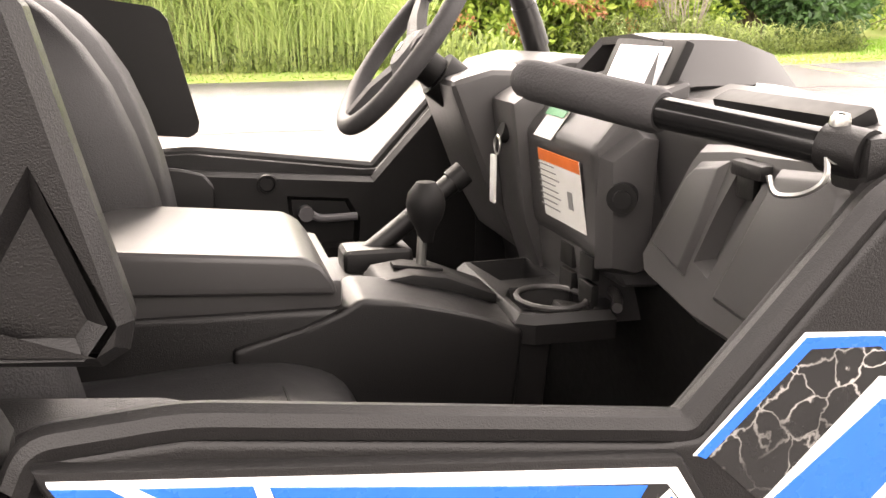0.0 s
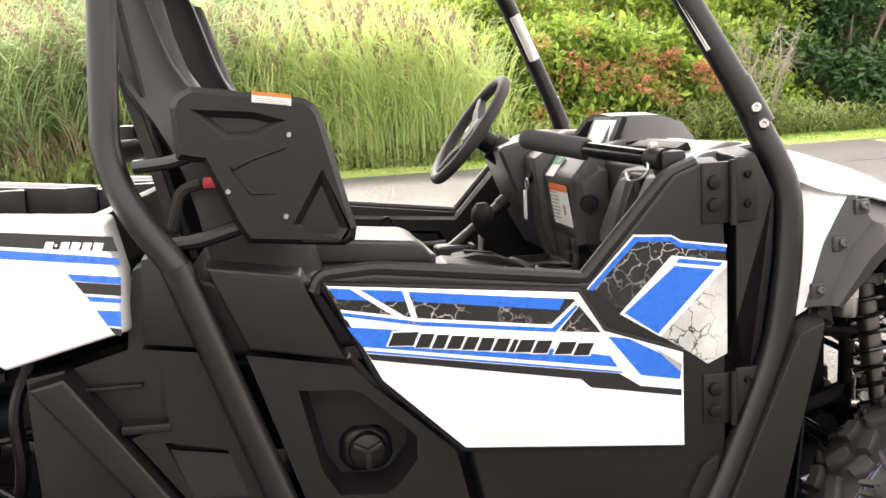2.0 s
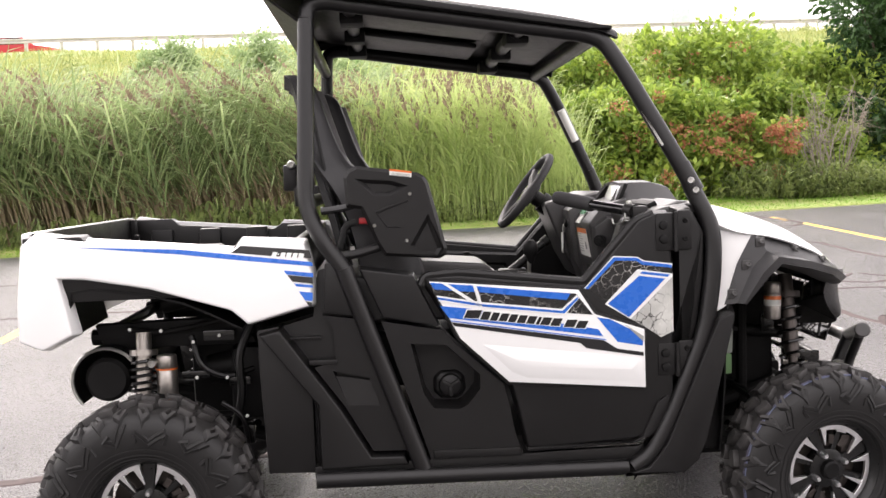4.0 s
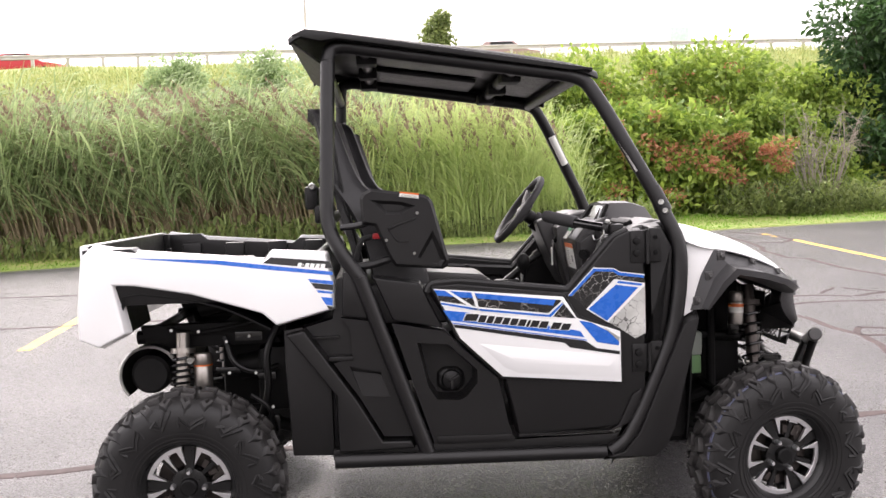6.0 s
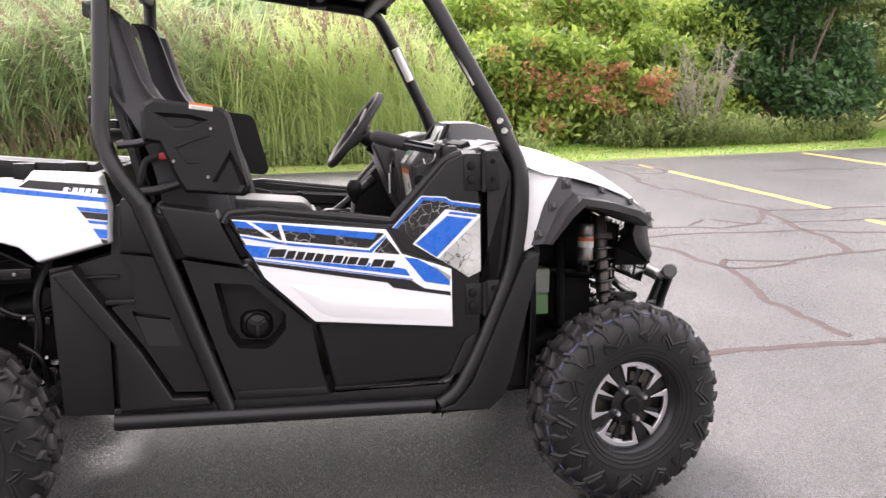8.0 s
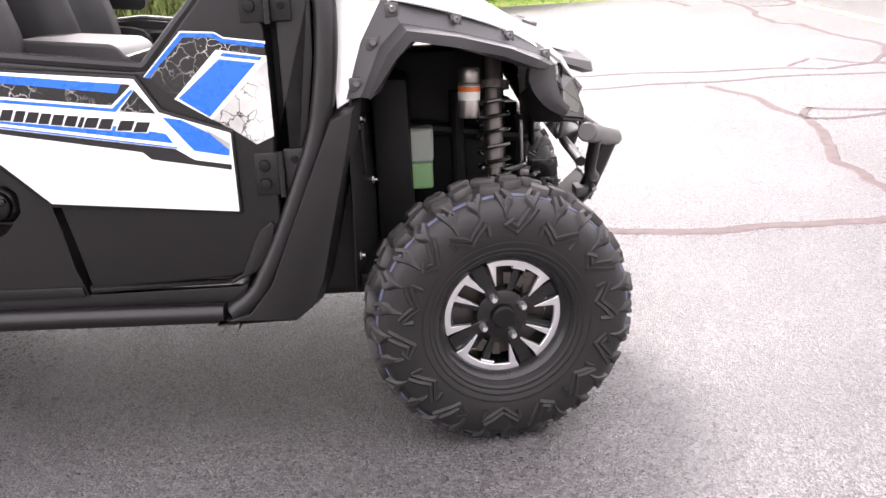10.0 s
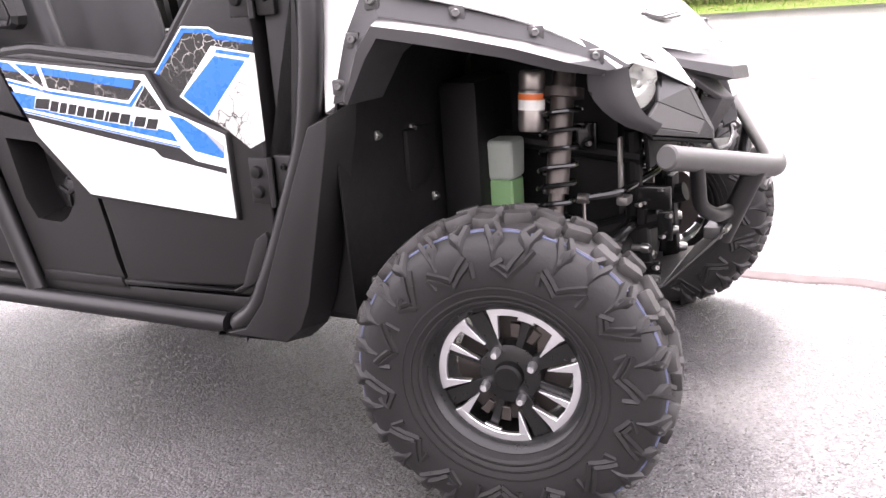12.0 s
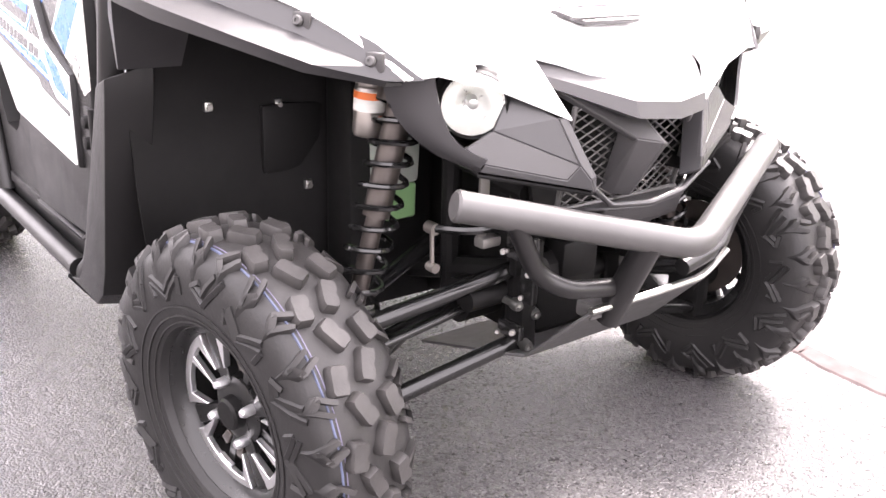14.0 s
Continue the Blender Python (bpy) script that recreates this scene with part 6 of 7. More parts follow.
for p, q in (((1.191, 0.561), 0.010), ((1.202, 0.566), 0.006), ((1.241, 0.597), 0.006), ((1.259, 0.538), 0.009), ((1.244, 0.489), 0.008), ((1.228, 0.414), 0.010), ((1.188, 0.401), 0.007), ((1.056, 0.737), 0.008), ((1.076, 0.700), 0.010)):
    part("suspension_bolt", join(rod((p[0] - 0.012, -0.185, p[1] - 0.004), (p[0], -0.200, p[1]), q * 0.45, 10), bolt_head((p[0], -0.200, p[1]), (0.6, -0.75, 0.25), q * 0.62, 0.007)), M_BRACKET, VEH, "bright bolt of the front suspension")
for c, sz in (((1.222, -0.182, 0.575), (0.075, 0.016, 0.055)), ((1.245, -0.182, 0.510), (0.035, 0.016, 0.070)), ((1.205, -0.182, 0.408), (0.060, 0.016, 0.030)), ((1.065, -0.182, 0.715), (0.050, 0.016, 0.065))):
    part("front_bracket", box(c, sz, 0.006), M_GLOSSBLACK, VEH, "gloss black front suspension bracket")
part("steering_rack", join(rod((1.14, -0.24, 0.455), (1.14, 0.24, 0.455), 0.022, 14), box((1.15, 0.02, 0.50), (0.06, 0.10, 0.08), 0.015)), M_UNDER, VEH, "black steering rack")
tank = part("coolant_tank", box((0.870, -0.222, 0.668), (0.078, 0.08, 0.095), 0.014, 3, taper=1.06), M_BOTTLE, VEH, "milky coolant bottle with green fluid")
part("coolant", box((0.870, -0.222, 0.584), (0.072, 0.074, 0.075), 0.010, 3), M_COOLANT, tank, "green coolant seen through the bottle")

# exhaust silencer under the tail
ex = part("silencer", lathe([(0, -0.44), (0.060, -0.44), (0.071, -0.43), (0.073, -0.40), (0.073, 0.30), (0.06, 0.33), (0, 0.33)], 28, Matrix.Translation((-1.222, 0, 0.672))), M_UNDER, VEH, "round black exhaust silencer")
part("heat_shield", tube([(-1.222 + 0.105 * math.cos(t), -0.45, 0.672 + 0.105 * math.sin(t)) for t in np.linspace(0.6, 3.9, 14)], [0.006] * 14, 6), M_CHROME, ex, "bare metal edge of the heat shield")
part("shield_skin", sheet([[(-1.222 + 0.108 * math.cos(t), y, 0.672 + 0.108 * math.sin(t)) for t in np.linspace(0.6, 3.9, 14)] for y in (-0.45, -0.2, 0.1)], 0.003, 1), M_UNDER, ex)


def hose(points, r, material, label=""):
    part("hose", tube(points, r, 9, 0.05), material, VEH, label)


hose([(-0.74, -0.42, 0.86), (-0.80, -0.45, 0.74), (-0.79, -0.45, 0.60), (-0.84, -0.42, 0.46)], 0.014, M_TUBE, "black rubber hose in the engine bay")
hose([(-0.95, -0.42, 0.80), (-0.92, -0.45, 0.70), (-0.84, -0.44, 0.66), (-0.76, -0.40, 0.68)], 0.010, M_TUBE, "black rubber hose in the engine bay")
hose([(-1.16, -0.40, 0.83), (-1.05, -0.43, 0.815), (-0.90, -0.43, 0.84), (-0.80, -0.42, 0.86)], 0.009, M_UNDER, "thin black cable along the frame")
hose([(-0.86, -0.44, 0.58), (-0.79, -0.46, 0.54), (-0.78, -0.45, 0.44)], 0.008, M_TUBE, "thin black brake hose")
for p in ((-0.814, 0.863), (-0.857, 0.802), (-0.838, 0.664), (-0.792, 0.641), (-0.781, 0.535), (-0.799, 0.458), (-0.940, 0.784), (-1.040, 0.825), (-1.137, 0.833), (-0.934, 0.668)):
    part("frame_bolt", bolt_head((p[0], -0.452, p[1]), (0.2, -0.95, 0.25), 0.0065, 0.008), M_CHROME, VEH, "small bright bolt in the engine bay")
for c, sz in (((-0.80, -0.43, 0.648), (0.07, 0.02, 0.028)), ((-0.86, -0.43, 0.80), (0.10, 0.02, 0.035)), ((-0.79, -0.43, 0.47), (0.06, 0.02, 0.06)), ((-0.94, -0.43, 0.675), (0.09, 0.02, 0.025))):
    part("frame_bracket", box(c, sz, 0.005), M_GLOSSBLACK, VEH, "gloss black steel bracket")
part("axle_boot", lathe([(0.02, -0.47)] + [(0.036 + 0.010 * (k % 2) - 0.0015 * k, -0.46 + 0.012 * k) for k in range(9)] + [(0.02, -0.35)], 20, Matrix.Translation((-1.05, 0, 0.36))), M_UNDER, VEH, "ribbed black axle boot", both=True)
part("air_duct", tube([(-0.70, -0.30, 0.88), (-0.78, -0.36, 0.92), (-0.92, -0.36, 0.93), (-1.05, -0.34, 0.90)], 0.034, 12, 0.06), M_UNDER, VEH, "black intake duct under the bed")


# ---- cab ----
def recessed(poly, holes, y_back, y_face, depth, inset=0.012):
    """A moulded plate with several recesses in its outer face."""
    bm = bmesh.new()
    es = []
    o = [bm.verts.new((x, y_face, z)) for x, z in shrink(poly, 0.010)]
    es += [bm.edges.new((o[k], o[(k + 1) % len(o)])) for k in range(len(o))]
    rings = []
    for hole in holes:
        i = [bm.verts.new((x, y_face, z)) for x, z in hole]
        es += [bm.edges.new((i[k], i[(k + 1) % len(i)])) for k in range(len(i))]
        rings.append((i, hole))
    bmesh.ops.triangle_fill(bm, use_beauty=True, use_dissolve=False, edges=es)

    def within(p, hole):
        hit = False
        for k in range(len(hole)):
            (x1, z1), (x2, z2) = hole[k - 1], hole[k]
            if (z1 > p.z) != (z2 > p.z) and p.x < (x2 - x1) * (p.z - z1) / (z2 - z1) + x1:
                hit = not hit
        return hit

    bmesh.ops.delete(bm, geom=[f for f in bm.faces if any(within(f.calc_center_median(), h) for h in holes)], context="FACES_ONLY")
    for i, hole in rings:
        f = [bm.verts.new((x, y_face + depth, z)) for x, z in shrink(hole, inset)]
        for k in range(len(i)):
            q = (k + 1) % len(i)
            bm.faces.new((i[k], i[q], f[q], f[k]))
        bm.faces.new(f)
    m = [bm.verts.new((x, y_face + (0.012 if y_back > y_face else -0.012), z)) for x, z in poly]
    b = [bm.verts.new((x, y_back, z)) for x, z in poly]
    for k in range(len(o)):
        q = (k + 1) % len(o)
        bm.faces.new((o[k], o[q], m[q], m[k]))
        bm.faces.new((m[k], m[q], b[q], b[k]))
    bm.faces.new(b)
    bmesh.ops.recalc_face_normals(bm, faces=bm.faces)
    return bm


BOLSTER = [(-0.428, 1.292), (-0.418, 1.312), (-0.390, 1.326), (-0.208, 1.300), (-0.190, 1.290), (-0.178, 1.272), (-0.128, 1.072), (-0.132, 1.052), (-0.150, 1.041), (-0.315, 1.056), (-0.338, 1.095), (-0.380, 1.197), (-0.424, 1.206)]
HEX = [(-0.395, 1.288), (-0.290, 1.279), (-0.236, 1.262), (-0.292, 1.234), (-0.342, 1.236)]
TRI = [(-0.182, 1.178), (-0.144, 1.072), (-0.160, 1.050), (-0.222, 1.054), (-0.238, 1.084)]
bolster = part("shoulder_guard", recessed(BOLSTER, [HEX, TRI], -0.662, -0.700, 0.012), M_PLASTIC, VEH, "black moulded shoulder guard plate", both=True, angle=12)
part("guard_crease", slab([(-0.342, 1.190), (-0.300, 1.206), (-0.238, 1.222), (-0.238, 1.214), (-0.298, 1.195), (-0.330, 1.180)], -0.697, -0.7035, 0.0035, 0.001), M_PLASTIC, bolster)
part("guard_crease", slab([(-0.342, 1.190), (-0.330, 1.184), (-0.300, 1.146), (-0.262, 1.142), (-0.262, 1.136), (-0.306, 1.138)], -0.697, -0.7025, 0.0030, 0.001), M_PLASTIC, bolster)
for p in ((-0.234, 1.238), (-0.342, 1.148), (-0.248, 1.100)):
    part("guard_bolt", bolt_head((p[0], -0.702, p[1]), (0, -1, 0), 0.0056, 0.005), M_CHROME, bolster, "bright socket bolt")
part("warning_label", slab([(-0.291, 1.3135), (-0.226, 1.3045), (-0.227, 1.2865), (-0.292, 1.2955)], -0.7015, -0.7022, 0, 0), M_LABEL, bolster, "white warning label with orange band")
part("label_band", slab([(-0.291, 1.3135), (-0.226, 1.3045), (-0.2265, 1.2985), (-0.2915, 1.3075)], -0.7018, -0.7028, 0, 0), M_ORANGE, bolster)
for k in range(3):
    part("label_print", slab([(-0.287, 1.3025 - k * 0.0030), (-0.232, 1.2950 - k * 0.0030), (-0.232, 1.2938 - k * 0.0030), (-0.287, 1.3013 - k * 0.0030)], -0.7018, -0.7025, 0, 0), M_PRINT, bolster)
part("guard_tube", tube([(-0.50, -0.655, 1.195), (-0.44, -0.655, 1.200), (-0.36, -0.655, 1.222)], 0.012, 10, 0.02), M_GLOSSBLACK, VEH, both=True)
part("guard_tube", tube([(-0.49, -0.660, 1.055), (-0.40, -0.660, 1.062), (-0.30, -0.655, 1.090)], 0.014, 10, 0.02), M_TUBE, VEH, both=True)
part("hip_guard", slab([(-0.42, 0.84), (-0.42, 1.005), (-0.12, 0.978), (-0.075, 0.966), (-0.055, 0.940), (-0.052, 0.84)], -0.585, -0.660, 0.012, 0.012, 3), M_PLASTIC, VEH, both=True)


def seat(y0):
    s = part("seat", sheet([[(x, y0 + u * wd, z - 0.030 * abs(u) ** 3 * (1 if abs(u) > 0.9 else 0.2)) for u in (-1, -0.8, -0.4, 0, 0.4, 0.8, 1)] for x, z, wd in ((-0.40, 0.850, 0.22), (-0.25, 0.832, 0.235), (-0.06, 0.842, 0.24), (0.03, 0.834, 0.235), (0.085, 0.806, 0.22), (0.105, 0.75, 0.20), (0.09, 0.67, 0.18))], 0.02, 3), M_VINYL, VEH, "black vinyl bucket seat with grey fabric sides")
    part("seat_base", box((-0.15, y0, 0.72), (0.42, 0.38, 0.20), 0.03), M_UNDER, s)
    part("cushion_seam", tube([(-0.02, y0 - 0.22, 0.822), (0.0, y0 - 0.1, 0.838), (0.005, y0, 0.840), (0.0, y0 + 0.1, 0.838), (-0.02, y0 + 0.22, 0.822)], 0.0022, 5, 0.05), M_BELT, s)
    rows = []
    for x, z, wd, bul in ((-0.300, 0.90, 0.235, 0.150), (-0.310, 1.02, 0.245, 0.140), (-0.340, 1.17, 0.245, 0.120), (-0.385, 1.27, 0.230, 0.095), (-0.428, 1.34, 0.205, 0.050), (-0.452, 1.43, 0.165, 0.030), (-0.475, 1.53, 0.140, 0.020), (-0.492, 1.60, 0.125, 0.010), (-0.515, 1.625, 0.10, 0.0)):
        rows.append([(x - 0.045 + bul * (0.2 if abs(u) < 0.5 else (1.0 if abs(u) < 0.95 else 0.1)) - (0.05 if abs(u) == 1 else 0), y0 + u * wd, z) for u in (-1, -0.88, -0.62, -0.3, 0, 0.3, 0.62, 0.88, 1)])
    part("backrest", sheet(rows, 0.05, 2), M_VINYL, s, "black vinyl backrest with tall headrest", angle=60)
    rows = []
    for x, z, wd in ((-0.305, 0.95, 0.13), (-0.335, 1.12, 0.14), (-0.385, 1.30, 0.135), (-0.432, 1.45, 0.105), (-0.470, 1.575, 0.085)):
        rows.append([(x - 0.045 + (0.020 if abs(u) < 1 else 0.0), y0 + u * wd, z) for u in (-1, -0.6, 0, 0.6, 1)])
    part("backrest_insert", sheet(rows, 0.012, 2), M_SEATMESH, s, "charcoal ribbed fabric insert")
    part("seat_shell", sheet([[(x - 0.045, y0 + u * wd, z) for u in (-1, -0.5, 0, 0.5, 1)] for x, z, wd in ((-0.40, 0.92, 0.235), (-0.42, 1.10, 0.24), (-0.470, 1.28, 0.20), (-0.510, 1.42, 0.14), (-0.525, 1.58, 0.10))], 0.02, 2), M_PLASTIC, s, "black moulded seat back shell")
    return s


seat(-0.34)
seat(0.34).matrix_basis = Matrix.Translation((0.05, 0, 0))
for ob in VEH.children:
    if ob.name.startswith("shoulder_guard") and sum(v.co.y for v in ob.data.vertices) > 0:
        ob.matrix_basis = Matrix.Translation((0.05, 0, -0.012))
# seat belts
for y in (-0.56, 0.56):
    b = part("seat_belt", tube([(-0.535, y, 1.60), (-0.505, y * 0.98, 1.40), (-0.47, y * 0.97, 1.20), (-0.42, y * 1.0, 1.02)], 0.007, 6, 0.1), M_BELT, VEH, "black webbing seat belt")
    part("belt_guide", tube([(-0.525, y, 1.76), (-0.53, y, 1.56)], 0.018, 10, 0), M_BELT, b, "ribbed black belt sleeve")
    part("buckle", join(box((-0.372, y * 1.1, 1.160), (0.035, 0.03, 0.020), 0.005)), M_RED, b, "red belt buckle")
    part("buckle_stalk", tube([(-0.395, y * 1.1, 1.158), (-0.43, y * 1.1, 1.150), (-0.45, y * 1.08, 1.08)], 0.010, 8, 0.02), M_BELT, b)
part("belt_reel", join(box((-0.625, -0.20, 1.30), (0.05, 0.08, 0.09), 0.01), box((-0.585, -0.20, 1.235), (0.06, 0.10, 0.07), 0.012)), M_PLASTIC, VEH)
part("belt_reel", join(box((-0.60, 0.20, 1.30), (0.05, 0.08, 0.09), 0.01), box((-0.585, 0.20, 1.235), (0.06, 0.10, 0.07), 0.012)), M_PLASTIC, VEH)
part("reel_bolt", bolt_head((-0.62, -0.245, 1.345), (0, -1, 0), 0.014, 0.02), M_CHROME, VEH, "bright bolt")
part("screen_bar", tube([(-0.56, -0.62, 1.36), (-0.56, 0.62, 1.36)], 0.014, 10, 0), M_TUBE, VEH)
part("seat_deck", join(box((-0.46, 0, 0.93), (0.16, 1.24, 0.14), 0.02)), M_PLASTIC, VEH)

# centre console with lid, shifter, brake lever and cup holders
def yslab(poly, y0, y1, bevel=0.01, seg=3, inset=0.0):
    return slab(poly, y1, y0, inset, bevel, seg)


console = part("console", join(yslab([(-0.30, 0.66), (-0.30, 0.905), (0.085, 0.900), (0.10, 0.892), (0.19, 0.893), (0.27, 0.880), (0.345, 0.845), (0.38, 0.835), (0.36, 0.62)], -0.155, 0.155, 0.012, 3)), M_PLASTIC, VEH, "black plastic centre console")
part("console_lid", join(yslab([(-0.235, 0.935), (-0.235, 0.985), (-0.20, 0.993), (0.040, 0.972), (0.062, 0.958), (0.078, 0.935), (0.083, 0.918)], -0.156, 0.156, 0.014, 3), box((-0.06, 0, 0.918), (0.30, 0.29, 0.04), 0.01)), M_PLASTIC_SOFT, console, "padded dark console lid")
part("shift_gate", join(yslab([(0.135, 0.888), (0.155, 0.912), (0.20, 0.918), (0.25, 0.910), (0.325, 0.880), (0.325, 0.865)], -0.075, 0.02, 0.006, 2), box((0.215, -0.028, 0.916), (0.075, 0.022, 0.006), 0.001, m=pose(0, 0, 0, 0, 8, 0))), M_UNDER, console)
part("shift_lever", join(rod((0.222, -0.02, 0.90), (0.228, -0.015, 0.975), 0.0075, 10)), M_CHROME, console, "steel shift lever")
part("shift_knob", lathe([(0, -0.040), (0.014, -0.038), (0.026, -0.022), (0.029, -0.004), (0.025, 0.014), (0.014, 0.034), (0.011, 0.050), (0, 0.05)], 24, Matrix.Translation((0.232, -0.015, 1.000)) @ pose(0, 0, 0, 90, 0, 0) @ pose(0, 0, 0, 180)), M_UNDER, console, "round black gear knob")
part("brake_lever", join(tube([(0.155, 0.085, 0.905), (0.215, 0.085, 0.950), (0.300, 0.085, 1.020)], 0.0165, 12, 0.02), box((0.175, 0.085, 0.905), (0.11, 0.07, 0.04), 0.014, 3)), M_PLASTIC, console, "black parking brake lever")
part("brake_cap", rod((0.298, 0.085, 1.018), (0.318, 0.085, 1.034), 0.020, 14, 0.004), M_UNDER, console)


def swap_xzy(bm):
    """Stands a side outline down flat: depth becomes height."""
    for v in bm.verts:
        v.co = Vector((v.co.x, v.co.z, v.co.y))
    bmesh.ops.recalc_face_normals(bm, faces=bm.faces)
    return bm


tray = part("cup_tray", swap_xzy(recessed([(0.325, -0.150), (0.350, -0.166), (0.470, -0.166), (0.492, -0.120), (0.492, 0.120), (0.470, 0.166), (0.325, 0.150)],
                                            [[(0.342, -0.140), (0.372, -0.154), (0.442, -0.152), (0.460, -0.105), (0.455, -0.030), (0.360, -0.020), (0.342, -0.060)], [(0.345, 0.140), (0.445, 0.145), (0.455, 0.030), (0.36, 0.022)]], 0.832, 0.872, -0.034, 0.006)), M_PLASTIC, console, "black cup holder tray", angle=25)
part("cup_rim", tube([(0.402 + 0.050 * math.cos(t), -0.088 + 0.058 * math.sin(t), 0.874) for t in np.linspace(0, 2 * math.pi, 28, endpoint=False)], [0.0045] * 28, 8, closed=True), M_PLASTIC_SOFT, tray)
part("tray_insert", box((0.425, -0.10, 0.850), (0.040, 0.05, 0.030), 0.006, m=pose(0, 0, 0, 0, 12, 0)), M_PLASTIC, tray)
part("tray_lip", tube([(0.470, -0.166, 0.876), (0.492, -0.120, 0.880), (0.492, 0.120, 0.880)], 0.008, 8, 0.02), M_PLASTIC_SOFT, tray)
part("console_wing", join(slab([(-0.06, 0.862), (0.03, 0.884), (0.083, 0.905), (0.110, 0.921), (0.150, 0.915), (0.190, 0.906), (0.240, 0.894), (0.287, 0.880), (0.339, 0.857), (0.320, 0.64), (-0.06, 0.64)], -0.06, -0.166, 0.006, 0.008, 3)), M_PLASTIC, console)

# dashboard
dash = part("dashboard", join(
    yslab([(0.500, 1.135), (0.540, 1.165), (0.64, 1.178), (0.67, 1.17), (0.68, 0.70), (0.60, 0.70), (0.545, 0.92)], -0.63, 0.63, 0.014, 3),
    yslab([(0.420, 1.100), (0.470, 1.160), (0.56, 1.190), (0.56, 0.90), (0.475, 0.905), (0.437, 0.955)], -0.175, 0.115, 0.014, 3), yslab([(0.442, 0.96), (0.56, 0.96), (0.56, 0.83), (0.462, 0.83)], -0.100, 0.110, 0.008, 2)), M_PLASTIC_SOFT, VEH, "dark grey moulded dashboard", angle=30)
part("stack_wedge", slab([(0.426, 1.092), (0.478, 1.130), (0.515, 1.124), (0.508, 0.930), (0.478, 0.922), (0.432, 0.934)], -0.165, -0.198, 0.012, 0.003), M_PLASTIC_SOFT, dash, angle=20)
part("hump", join(sheet([[(0.505, -0.125, 1.165), (0.555, -0.092, 1.238), (0.557, 0.015, 1.246), (0.555, 0.124, 1.238), (0.505, 0.160, 1.165)], [(0.585, -0.140, 1.178), (0.595, -0.098, 1.240), (0.595, 0.015, 1.248), (0.595, 0.130, 1.240), (0.585, 0.172, 1.178)], [(0.67, -0.15, 1.180), (0.67, -0.102, 1.238), (0.67, 0.0, 1.246), (0.67, 0.102, 1.238), (0.67, 0.15, 1.180)], [(0.77, -0.13, 1.150), (0.735, -0.088, 1.218), (0.735, 0.0, 1.228), (0.735, 0.088, 1.218), (0.77, 0.13, 1.150)]], 0.012, 1)), M_PLASTIC_SOFT, dash, "dark hood over the display", angle=25)
SCR = pose(0.545, -0.046, 1.194, 0, 24, 0)
part("display", box((0, 0, 0), (0.016, 0.216, 0.098), 0.006, m=SCR), M_UNDER, dash).location = (0, 0, 0)
part("display_film", box((0, 0, 0), (0.003, 0.160, 0.070), 0.001, m=SCR @ Matrix.Translation((-0.0092, 0, 0.0))), M_SCREEN, dash, "pale display screen under protective film")
part("vent_opening", join(tube([(0.478, 0.20, 1.165), (0.482, 0.30, 1.175), (0.50, 0.36, 1.172)], 0.022, 10, 0.02)), M_UNDER, dash)
part("dash_pod", yslab([(0.435, 1.14), (0.455, 1.186), (0.53, 1.205), (0.66, 1.200), (0.66, 1.10), (0.46, 1.10)], 0.19, 0.60, 0.02, 3), M_PLASTIC_SOFT, dash)
part("dash_pod", join(yslab([(0.530, 1.12), (0.552, 1.166), (0.61, 1.184), (0.65, 1.180), (0.65, 1.10), (0.55, 1.10)], -0.60, -0.17, 0.02, 3)), M_PLASTIC_SOFT, dash)
part("tray_slot", box((0.548, -0.40, 1.170), (0.03, 0.26, 0.022), 0.006, m=pose(0, 0, 0, 0, -25, 0)), M_UNDER, dash)


def swapped(bm, order):
    """The same shape with its axes exchanged."""
    for v in bm.verts:
        c = v.co.copy()
        v.co = Vector((c[order[0]], c[order[1]], c[order[2]]))
    bmesh.ops.recalc_face_normals(bm, faces=bm.faces)
    return bm


def leant(bm):
    """Tilts the lid: its foot comes out towards the seat."""
    for v in bm.verts:
        v.co.x += (v.co.z - 1.09) * 0.22
    return bm


glove = part("glove_box", leant(swapped(recessed([(-0.612, 0.925), (-0.605, 1.130), (-0.570, 1.146), (-0.470, 1.138), (-0.388, 1.134), (-0.318, 1.124), (-0.305, 1.108), (-0.242, 0.975), (-0.262, 0.950), (-0.395, 0.930)],
                                            [[(-0.470, 1.120), (-0.418, 1.122), (-0.392, 1.060), (-0.372, 0.995), (-0.408, 0.985)]], 0.56, 0.484, 0.022, 0.008), (1, 0, 2))), M_PLASTIC_SOFT, dash, "dark grey glove box lid with a latch channel", angle=20)
part("glove_shoulder", leant(swapped(slab([(-0.395, 1.118), (-0.332, 1.108), (-0.312, 1.090), (-0.268, 0.992), (-0.362, 0.972), (-0.380, 1.040)], 0.487, 0.476, 0.010, 0.002), (1, 0, 2))), M_PLASTIC_SOFT, glove)
part("glove_shoulder", leant(swapped(slab([(-0.595, 1.115), (-0.568, 1.130), (-0.482, 1.122), (-0.425, 0.965), (-0.600, 0.950)], 0.487, 0.476, 0.010, 0.002), (1, 0, 2))), M_PLASTIC_SOFT, glove)
part("glove_latch", join(box((0.486, -0.441, 1.112), (0.022, 0.060, 0.018), 0.006), box((0.492, -0.425, 1.092), (0.010, 0.034, 0.030), 0.004)), M_PLASTIC, glove)
part("kick_panel", yslab([(0.52, 0.91), (0.60, 0.92), (0.70, 0.60), (0.66, 0.42), (0.60, 0.42), (0.60, 0.62)], -0.60, 0.60, 0.012, 2), M_UNDER, dash)
